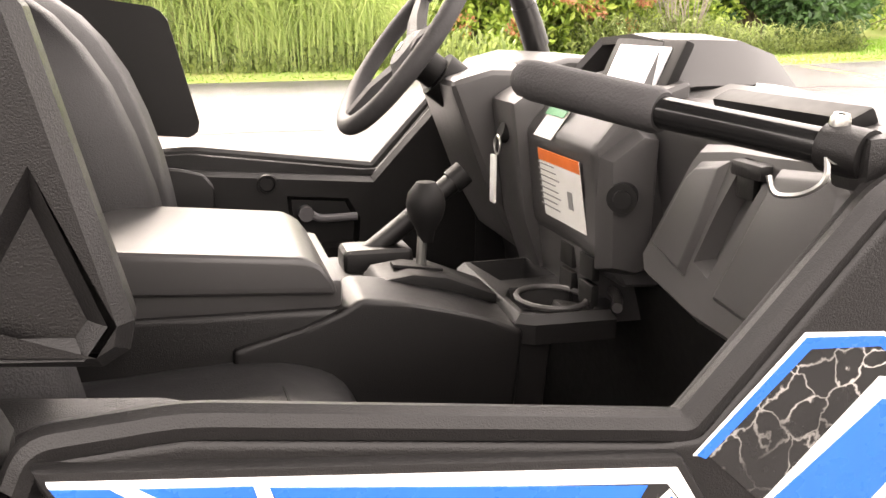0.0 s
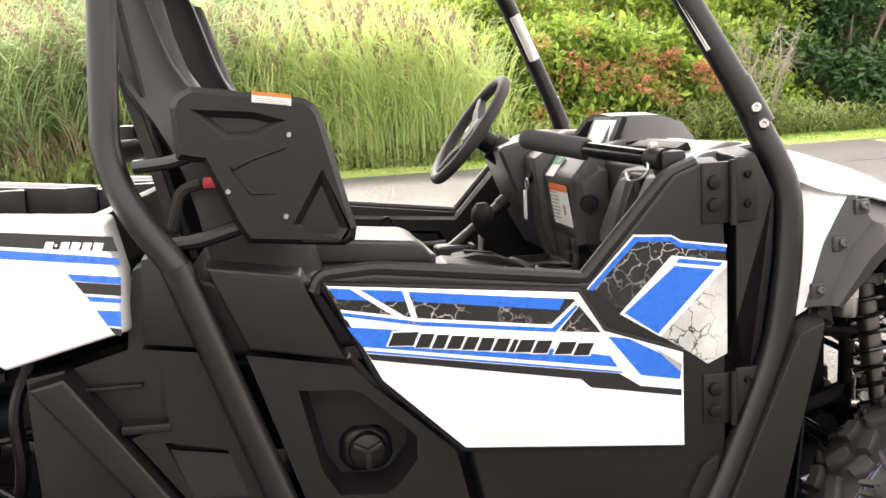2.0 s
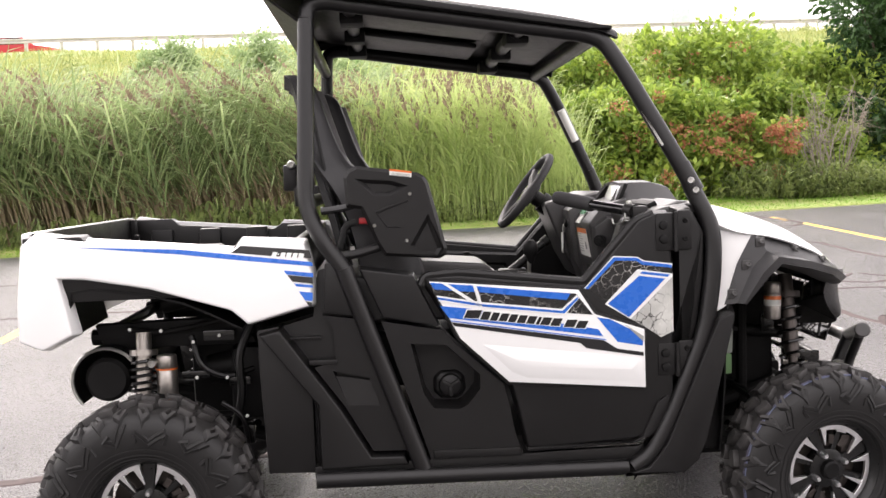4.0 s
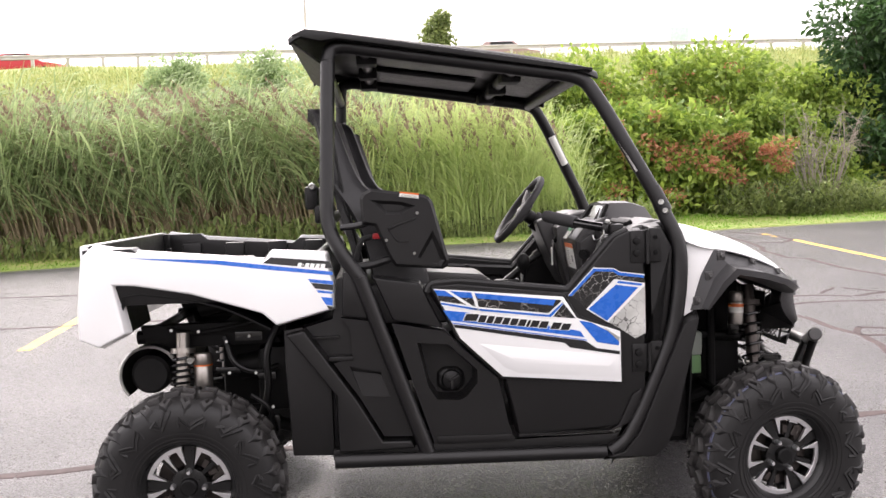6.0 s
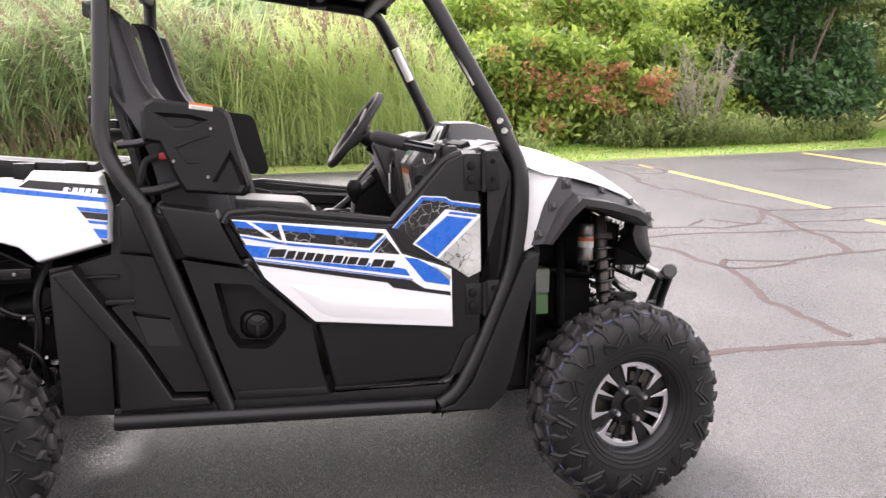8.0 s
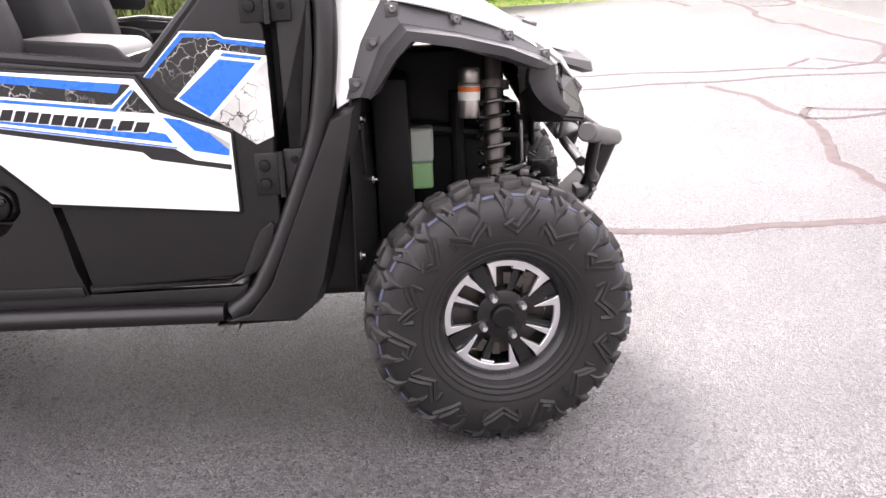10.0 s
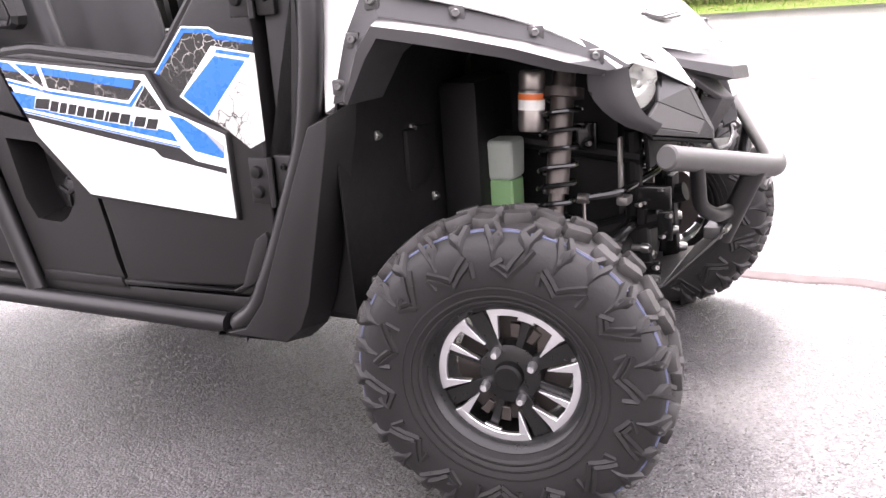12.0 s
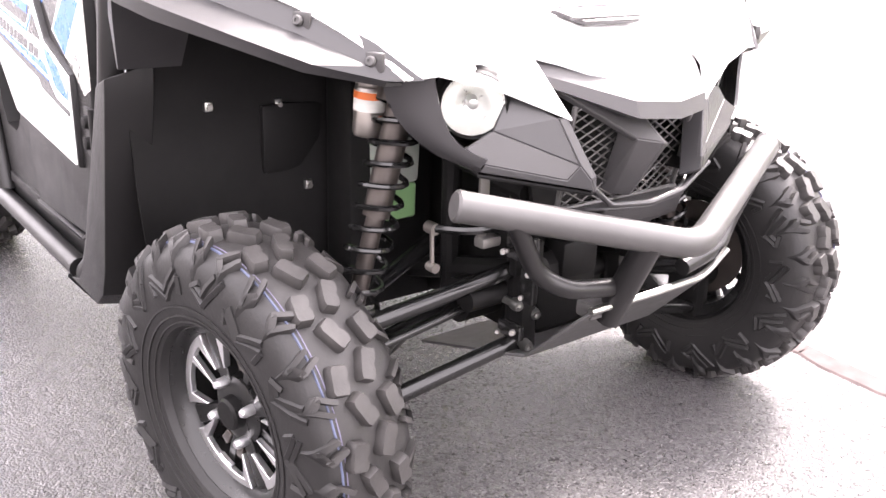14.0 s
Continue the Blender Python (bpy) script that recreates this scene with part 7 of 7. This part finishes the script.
part("dash_knob", join(rod((0.458, -0.192, 1.040), (0.446, -0.212, 1.040), 0.020, 20, 0.003), rod((0.447, -0.210, 1.040), (0.443, -0.220, 1.040), 0.012, 14, 0.002)), M_UNDER, dash, "round black power socket cap")
# centre stack labels, facing the seats


def facing(y, z, w, h, off, x=0.4335):
    """A thin label on the stack's face; y, z its middle."""
    return box((x - off + (1.06 - z) * 0.147, y, z), (0.0012, w, h), 0.0, m=pose(0, 0, 0, 0, -9, 0))


lab = part("warning_label", facing(-0.054, 1.026, 0.158, 0.104, 0.003, 0.4235), M_LABEL, dash, "large white warning label with orange header")
part("label_band", facing(-0.054, 1.069, 0.158, 0.018, 0.004, 0.4235), M_ORANGE, lab)
for k in range(8):
    part("label_print", facing((0.000 if k % 2 else -0.002) - 0.004 * (k % 3), 1.055 - k * 0.0092, 0.066 + 0.008 * (k % 3), 0.0022, 0.004, 0.4235), M_PRINT, lab)
part("label_figure", facing(-0.088, 1.015, 0.016, 0.026, 0.004, 0.4235), M_PRINT, lab)
lab2 = part("notice_label", box((0.432, 0.006, 1.118), (0.0012, 0.072, 0.056), 0, m=pose(0, 0, 0, 0, 36, 0)), M_LABEL, dash, "small white notice with green header")
part("label_band", box((0.4395, 0.006, 1.134), (0.0012, 0.072, 0.018), 0, m=pose(0, 0, 0, 0, 36, 0)), M_GREEN, lab2)
for k in range(4):
    part("label_print", box((0.4315 - k * 0.004, 0.004, 1.1165 - k * 0.0055), (0.0012, 0.05, 0.0022), 0, m=pose(0, 0, 0, 0, 36, 0)), M_PRINT, lab2)
for zz in (0.925, 0.885):
    for yy in (-0.040, -0.115):
        part("switch_blank", box((0.448, yy, zz), (0.012, 0.048, 0.034), 0.003), M_UNDER, dash)
# ignition panel, key and steering column
pod = part("steering_pod", join(yslab([(0.325, 1.165), (0.40, 1.185), (0.52, 1.18), (0.54, 0.85), (0.455, 0.87), (0.405, 0.96)], 0.205, 0.46, 0.02, 3), yslab([(0.395, 1.14), (0.43, 1.16), (0.52, 1.16), (0.52, 0.84), (0.455, 0.85), (0.420, 0.95)], 0.085, 0.205, 0.014, 2)), M_PLASTIC_SOFT, dash, "dark column cowl", angle=30)
part("ignition", join(rod((0.405, 0.135, 1.085), (0.392, 0.135, 1.090), 0.016, 16, 0.002)), M_UNDER, pod)
part("key_ring", tube([(0.388, 0.135 + 0.015 * math.cos(t), 1.068 + 0.015 * math.sin(t)) for t in np.linspace(0, 2 * math.pi, 20, endpoint=False)], [0.0022] * 20, 6, closed=True), M_CHROME, pod, "steel key ring")
part("key_tag", box((0.384, 0.142, 1.012), (0.006, 0.022, 0.080), 0.003), M_LABEL, pod, "metal key tag")
part("column", join(rod((0.295, 0.325, 1.200), (0.40, 0.325, 1.125), 0.030, 16), rod((0.335, 0.325, 1.172), (0.42, 0.325, 1.11), 0.042, 18, 0.004)), M_UNDER, pod)
ST = Matrix.Translation((0.288, 0.325, 1.205)) @ Vector((0, 1, 0)).rotation_difference(Vector((0.80, 0, -0.60))).to_matrix().to_4x4()


def spoke_m(a):
    c, s = math.cos(a), math.sin(a)
    return [ST @ Vector(p) for p in ((0.03 * c, 0.005, 0.03 * s), (0.09 * c, -0.012, 0.09 * s), (0.158 * c, -0.018, 0.158 * s))]


sw = part("steering_wheel", tube([ST @ Vector((0.166 * math.cos(t), -0.020, 0.166 * math.sin(t))) for t in np.linspace(0, 2 * math.pi, 48, endpoint=False)], [0.0165] * 48, 14, closed=True), M_FOAM, dash, "black three-spoke steering wheel")
for a in (math.pi / 2 + 0.2, math.pi * 7 / 6 + 0.2, math.pi * 11 / 6 + 0.2):
    part("wheel_spoke", tube(spoke_m(a), [0.022, 0.017, 0.013], 8), M_FOAM, sw)
part("wheel_hub", lathe([(0, -0.022), (0.035, -0.020), (0.050, -0.008), (0.052, 0.02), (0, 0.02)], 24, ST), M_FOAM, sw)
part("hub_mark", lathe([(0, -0.0235), (0.010, -0.0235), (0.010, -0.020), (0, -0.020)], 12, ST @ Matrix.Translation((-0.012, 0, 0.01))), M_CHROME, sw)
# passenger grab bar with clamp and lynch pin
bar = part("grab_bar", tube([(0.452, -0.640, 1.158), (0.370, -0.455, 1.176)], 0.0165, 14, 0), M_GLOSSBLACK, VEH, "gloss black passenger grab bar")
part("foam_grip", lathe([(0, -0.006), (0.018, -0.004), (0.0215, 0.002), (0.0235, 0.02), (0.0235, 0.195), (0.020, 0.203), (0, 0.203)], 20, Matrix.Translation((0.287, -0.270, 1.200)) @ Vector((0, 1, 0)).rotation_difference(Vector((0.085, -0.185, -0.024))).to_matrix().to_4x4()), M_FOAM, bar, "black foam grip")
part("bar_clamp", join(rod((0.443, -0.615, 1.161), (0.456, -0.652, 1.157), 0.022, 16, 0.003), box((0.47, -0.64, 1.150), (0.05, 0.05, 0.05), 0.01)), M_PLASTIC, bar)
part("clamp_bolt", join(bolt_head((0.440, -0.638, 1.157), (-0.9, -0.4, 0), 0.010, 0.010), bolt_head((0.445, -0.625, 1.182), (0, -0.2, 1), 0.009, 0.008)), M_CHROME, bar, "bright bolt")
part("lynch_pin", tube([(0.430, -0.632, 1.158), (0.428, -0.640, 1.135), (0.415, -0.625, 1.120), (0.40, -0.605, 1.118), (0.398, -0.600, 1.135)], 0.0028, 6, 0.015), M_CHROME, bar, "bent wire safety pin")

# inner side of the driver's door
part("inner_door", join(recessed([(-0.16, 0.62), (-0.16, 0.968), (0.27, 0.938), (0.40, 1.08), (0.50, 1.10), (0.53, 0.62)], [[(0.09, 0.905), (0.22, 0.895), (0.245, 0.85), (0.24, 0.79), (0.10, 0.785)]], 0.66, 0.635, 0.018, 0.01)), M_PLASTIC, VEH, "black moulded inner door skin", angle=30)
part("door_grommet", lathe([(0.0, 0.006), (0.014, 0.006), (0.016, -0.004), (0.020, -0.004), (0.022, 0.008)], 20, Matrix.Translation((0.05, 0.630, 0.932))), M_UNDER, VEH)
part("door_pull", join(tube([(0.135, 0.628, 0.868), (0.155, 0.615, 0.858), (0.235, 0.615, 0.860)], 0.0085, 10, 0.01), rod((0.128, 0.645, 0.868), (0.128, 0.615, 0.868), 0.016, 14, 0.003)), M_SEATSHELL, VEH, "grey inner door lever")
# tape label on the far front post
part("post_label", tube([(0.472, 0.553, 1.556), (0.539, 0.583, 1.424)], 0.0165, 14, 0), M_LABEL, VEH, "pale printed label on the roll cage post")
part("post_label", tube([(0.474, -0.592, 1.530), (0.560, -0.632, 1.360)], 0.0125, 14, 0), M_LABEL, VEH, "pale printed label on the roll cage post")
part("footwell_side", slab([(0.50, 1.14), (0.70, 1.16), (0.72, 0.40), (0.50, 0.40)], -0.625, -0.645, 0.004, 0.003), M_UNDER, VEH, "black footwell side panel", both=True)


# ---- graphics: thin vinyl pieces on the door and the rear fender ----
def crack_mat(name, ground, line, scale):
    """Vinyl with a crazed crack print."""
    m = mat(name, ground, 0.25, vary=0.25, scale=14, coat=0.2)
    n, l = m.node_tree.nodes, m.node_tree.links
    b = n["Principled BSDF"]
    old = b.inputs["Base Color"].links[0].from_socket
    co = n.new("ShaderNodeTexCoord")
    nz = n.new("ShaderNodeTexNoise")
    nz.inputs["Scale"].default_value, nz.inputs["Detail"].default_value = 45, 5
    l.new(co.outputs["Object"], nz.inputs["Vector"])
    ad = n.new("ShaderNodeVectorMath")
    ad.operation = "MULTIPLY_ADD"
    ad.inputs[1].default_value = (0.03, 0.03, 0.03)
    l.new(nz.outputs["Color"], ad.inputs[0])
    l.new(co.outputs["Object"], ad.inputs[2])
    vo = n.new("ShaderNodeTexVoronoi")
    vo.feature = "DISTANCE_TO_EDGE"
    vo.inputs["Scale"].default_value = scale
    l.new(ad.outputs[0], vo.inputs["Vector"])
    lt = n.new("ShaderNodeMapRange")
    lt.inputs[1].default_value, lt.inputs[2].default_value, lt.inputs[3].default_value, lt.inputs[4].default_value = 0.008, 0.040, 1, 0
    l.new(vo.outputs["Distance"], lt.inputs[0])
    pn = n.new("ShaderNodeTexNoise")
    pn.inputs["Scale"].default_value = 9
    l.new(co.outputs["Object"], pn.inputs["Vector"])
    pr = n.new("ShaderNodeMapRange")
    pr.inputs[1].default_value, pr.inputs[2].default_value = 0.42, 0.62
    l.new(pn.outputs["Fac"], pr.inputs[0])
    mu = n.new("ShaderNodeMath")
    mu.operation = "MULTIPLY"
    l.new(lt.outputs[0], mu.inputs[0])
    l.new(pr.outputs[0], mu.inputs[1])
    mx = n.new("ShaderNodeMix")
    mx.data_type = "RGBA"
    l.new(mu.outputs[0], mx.inputs[0])
    l.new(old, mx.inputs[6])
    mx.inputs[7].default_value = (*line, 1)
    l.new(mx.outputs[2], b.inputs["Base Color"])
    return m


M_CRACK = crack_mat("black_crackle_vinyl", (0.012, 0.012, 0.012), (0.50, 0.48, 0.45), 34)
M_CRACK_WHITE = crack_mat("pale_crackle_vinyl", (0.50, 0.50, 0.47), (0.02, 0.02, 0.02), 26)


def decal(name, poly, where, material, layer, label=""):
    """A vinyl piece a fraction of a millimetre thick on its panel."""
    o = -0.0006 * layer
    if where == "door":
        low = max(z for _, z in poly) < 0.985 and min(x for x, _ in poly) < 0.4645 and not (min(x for x, _ in poly) > 0.27 and max(z for _, z in poly) > 0.94)
        y = (-0.7205 if low else -0.7055) + o
        bm = slab(poly, y + 0.0012, y, 0, 0)
        return part(name, bm, material, door, label, both=True)
    bm = slab(poly, -0.7145 + o, -0.7155 + o, 0, 0, lean=rear_lean)
    return part(name, bm, material, rear_fender, label, both=True)


decal("black_field", [(-0.185, 0.97), (0.252, 0.921), (0.302, 0.855), (0.238, 0.862), (-0.031, 0.895), (-0.163, 0.921)], 'door', M_CRACK, 1, "black graphic with fine white cracks")
decal("blue_strip", [(-0.185, 0.973), (-0.135, 0.967), (-0.092, 0.943), (-0.173, 0.953)], 'door', M_BLUE, 2, "")
decal("blue_strip", [(-0.135, 0.967), (-0.056, 0.959), (-0.047, 0.939), (-0.092, 0.943)], 'door', M_BLUE, 2, "")
decal("blue_strip", [(-0.049, 0.957), (0.235, 0.922), (0.224, 0.903), (-0.036, 0.938)], 'door', M_BLUE, 2, "")
decal("white_line", [(-0.15, 0.97), (-0.136, 0.97), (-0.032, 0.897), (-0.05, 0.898)], 'door', M_WHITE_DECAL, 3, "")
decal("white_line", [(-0.058, 0.96), (-0.048, 0.96), (-0.029, 0.895), (-0.04, 0.895)], 'door', M_WHITE_DECAL, 3, "")
decal("white_line", [(-0.167, 0.934), (-0.031, 0.908), (0.208, 0.877), (0.254, 0.917), (0.261, 0.907), (0.217, 0.858), (-0.031, 0.892), (-0.16, 0.916)], 'door', M_WHITE_DECAL, 2, "")
decal("blue_line", [(-0.165, 0.929), (-0.031, 0.902), (0.21, 0.871), (0.256, 0.911), (0.259, 0.906), (0.216, 0.863), (-0.031, 0.895), (-0.162, 0.922)], 'door', M_BLUE, 3, "")
decal("blue_band", [(-0.158, 0.902), (-0.082, 0.892), (0.318, 0.81), (0.332, 0.788), (-0.132, 0.865)], 'door', M_BLUE, 1, "broad blue stripe")
decal("blue_line", [(-0.128, 0.858), (0.338, 0.779), (0.343, 0.775), (-0.126, 0.854)], 'door', M_BLUE, 1, "")
decal("black_band", [(-0.125, 0.852), (0.335, 0.775), (0.375, 0.748), (0.455, 0.734), (0.455, 0.722), (0.28, 0.754), (0.262, 0.771), (-0.117, 0.84)], 'door', M_BLACK_DECAL, 1, "")
decal("blue_patch", [(0.315, 0.846), (0.355, 0.839), (0.457, 0.782), (0.452, 0.754), (0.376, 0.769)], 'door', M_BLUE, 1, "blue angular patch")
decal("grey_fade", [(0.399, 0.821), (0.457, 0.782), (0.454, 0.767)], 'door', M_GREY_DECAL, 2, "")
decal("black_field", [(0.29, 0.936), (0.377, 1.021), (0.443, 1.016), (0.458, 1.005), (0.551, 0.992), (0.551, 0.966), (0.445, 0.982), (0.348, 0.883)], 'door', M_CRACK, 1, "black graphic with fine white cracks")
decal("white_line", [(0.281, 0.934), (0.372, 1.028), (0.445, 1.023), (0.464, 1.011), (0.553, 0.998), (0.553, 0.992), (0.46, 1.005), (0.443, 1.017), (0.376, 1.021), (0.289, 0.932)], 'door', M_WHITE_DECAL, 1, "")
decal("blue_line", [(0.284, 0.934), (0.373, 1.024), (0.444, 1.02), (0.463, 1.008), (0.551, 0.994), (0.551, 0.985), (0.459, 0.998), (0.442, 1.011), (0.378, 1.014), (0.292, 0.93)], 'door', M_BLUE, 2, "")
decal("white_line", [(0.445, 0.985), (0.553, 0.967), (0.552, 0.956), (0.544, 0.95), (0.421, 0.834), (0.343, 0.883)], 'door', M_WHITE_DECAL, 2, "")
decal("blue_line", [(0.459, 0.978), (0.544, 0.965), (0.538, 0.958), (0.453, 0.971)], 'door', M_BLUE, 3, "")
decal("blue_block", [(0.45, 0.965), (0.529, 0.953), (0.416, 0.84), (0.352, 0.884)], 'door', M_BLUE, 3, "broad blue diagonal block")
decal("white_field", [(0.533, 0.955), (0.553, 0.959), (0.553, 0.791), (0.514, 0.774), (0.476, 0.801), (0.42, 0.836)], 'door', M_CRACK_WHITE, 1, "pale graphic with dark cracks")
decal("blue_stripe", [(-1.217, 1.116), (-0.919, 1.099), (-0.53, 1.047), (-0.528, 1.035), (-0.745, 1.061), (-0.92, 1.085)], 'fender', M_BLUE, 1, "long tapered blue stripe")
decal("black_wedge", [(-0.768, 1.084), (-0.738, 1.103), (-0.537, 1.083), (-0.53, 1.058), (-0.652, 1.07)], 'fender', M_BLACK_DECAL, 1, "")
decal("blue_strip", [(-0.615, 1.026), (-0.528, 1.015), (-0.529, 1.003), (-0.606, 1.014)], 'fender', M_BLUE, 1, "")
decal("black_strip", [(-0.604, 1.012), (-0.529, 1.002), (-0.53, 0.984), (-0.59, 0.992)], 'fender', M_BLACK_DECAL, 1, "")
decal("blue_strip", [(-0.586, 0.987), (-0.53, 0.979), (-0.531, 0.972), (-0.58, 0.978)], 'fender', M_BLUE, 1, "")
decal("blue_strip", [(-0.572, 0.963), (-0.532, 0.958), (-0.533, 0.933), (-0.555, 0.936)], 'fender', M_BLUE, 1, "")
decal("black_strip", [(-0.553, 0.933), (-0.533, 0.928), (-0.534, 0.917), (-0.544, 0.92)], 'fender', M_BLACK_DECAL, 1, "")
decal("emblem_outline", [(-0.079, 0.889), (-0.03, 0.886), (-0.041, 0.858), (-0.091, 0.862)], 'door', M_WHITE_DECAL, 2, "")
decal("emblem_bar", [(-0.077, 0.886), (-0.032, 0.884), (-0.043, 0.86), (-0.088, 0.863)], 'door', M_BLACK_DECAL, 3, "")
decal("emblem_outline", [(-0.03, 0.882), (-0.002, 0.88), (-0.012, 0.852), (-0.042, 0.855)], 'door', M_WHITE_DECAL, 2, "")
decal("emblem_bar", [(-0.028, 0.88), (-0.004, 0.878), (-0.015, 0.854), (-0.04, 0.856)], 'door', M_BLACK_DECAL, 3, "")
decal("emblem_outline", [(-0.002, 0.878), (0.024, 0.876), (0.014, 0.848), (-0.014, 0.851)], 'door', M_WHITE_DECAL, 2, "")
decal("emblem_bar", [(0.001, 0.876), (0.022, 0.874), (0.011, 0.85), (-0.011, 0.852)], 'door', M_BLACK_DECAL, 3, "")
decal("emblem_outline", [(0.024, 0.874), (0.053, 0.872), (0.042, 0.844), (0.013, 0.848)], 'door', M_WHITE_DECAL, 2, "")
decal("emblem_bar", [(0.027, 0.872), (0.051, 0.87), (0.04, 0.847), (0.015, 0.849)], 'door', M_BLACK_DECAL, 3, "")
decal("emblem_outline", [(0.053, 0.87), (0.079, 0.868), (0.068, 0.841), (0.041, 0.844)], 'door', M_WHITE_DECAL, 2, "")
decal("emblem_bar", [(0.055, 0.868), (0.077, 0.866), (0.066, 0.843), (0.043, 0.845)], 'door', M_BLACK_DECAL, 3, "")
decal("emblem_outline", [(0.079, 0.867), (0.108, 0.864), (0.097, 0.837), (0.067, 0.84)], 'door', M_WHITE_DECAL, 2, "")
decal("emblem_bar", [(0.081, 0.864), (0.105, 0.862), (0.095, 0.839), (0.07, 0.841)], 'door', M_BLACK_DECAL, 3, "")
decal("emblem_outline", [(0.108, 0.862), (0.136, 0.86), (0.126, 0.833), (0.096, 0.836)], 'door', M_WHITE_DECAL, 2, "")
decal("emblem_bar", [(0.11, 0.86), (0.134, 0.858), (0.123, 0.835), (0.098, 0.838)], 'door', M_BLACK_DECAL, 3, "")
decal("emblem_outline", [(0.136, 0.858), (0.15, 0.857), (0.139, 0.83), (0.124, 0.833)], 'door', M_WHITE_DECAL, 2, "")
decal("emblem_bar", [(0.139, 0.856), (0.148, 0.855), (0.137, 0.832), (0.127, 0.834)], 'door', M_BLACK_DECAL, 3, "")
decal("emblem_outline", [(0.15, 0.856), (0.181, 0.854), (0.17, 0.827), (0.138, 0.831)], 'door', M_WHITE_DECAL, 2, "")
decal("emblem_bar", [(0.152, 0.854), (0.179, 0.852), (0.168, 0.83), (0.14, 0.832)], 'door', M_BLACK_DECAL, 3, "")
decal("emblem_outline", [(0.181, 0.852), (0.212, 0.85), (0.201, 0.823), (0.169, 0.826)], 'door', M_WHITE_DECAL, 2, "")
decal("emblem_bar", [(0.183, 0.85), (0.21, 0.848), (0.199, 0.825), (0.171, 0.828)], 'door', M_BLACK_DECAL, 3, "")
decal("emblem_outline", [(0.221, 0.846), (0.257, 0.844), (0.246, 0.817), (0.209, 0.821)], 'door', M_WHITE_DECAL, 2, "")
decal("emblem_bar", [(0.224, 0.844), (0.255, 0.842), (0.244, 0.82), (0.212, 0.822)], 'door', M_BLACK_DECAL, 3, "")
decal("emblem_outline", [(0.257, 0.841), (0.29, 0.839), (0.28, 0.813), (0.245, 0.816)], 'door', M_WHITE_DECAL, 2, "")
decal("emblem_bar", [(0.259, 0.839), (0.288, 0.837), (0.277, 0.815), (0.247, 0.817)], 'door', M_BLACK_DECAL, 3, "")
decal("emblem_bar", [(-0.644, 1.081), (-0.631, 1.08), (-0.636, 1.067), (-0.649, 1.069)], 'fender', M_WHITE_DECAL, 2, "")
decal("emblem_bar", [(-0.63, 1.076), (-0.626, 1.076), (-0.627, 1.072), (-0.631, 1.072)], 'fender', M_WHITE_DECAL, 2, "")
decal("emblem_bar", [(-0.619, 1.079), (-0.606, 1.078), (-0.61, 1.065), (-0.624, 1.067)], 'fender', M_WHITE_DECAL, 2, "")
decal("emblem_bar", [(-0.602, 1.078), (-0.588, 1.076), (-0.593, 1.063), (-0.607, 1.065)], 'fender', M_WHITE_DECAL, 2, "")
decal("emblem_bar", [(-0.584, 1.076), (-0.57, 1.075), (-0.575, 1.062), (-0.589, 1.064)], 'fender', M_WHITE_DECAL, 2, "")
decal("emblem_bar", [(-0.567, 1.075), (-0.552, 1.073), (-0.556, 1.06), (-0.571, 1.062)], 'fender', M_WHITE_DECAL, 2, "")


# the sprung body leans a little towards the driver's side; wheels stay on the ground
LEANED = Matrix.Translation((0, -0.69, 0.85)) @ Matrix.Rotation(radians(-2.35), 4, "X") @ Matrix.Translation((0, 0.69, -0.85))
for ob in VEH.children:
    if not ob.name.startswith("wheel"):
        ob.matrix_basis = LEANED @ ob.matrix_basis
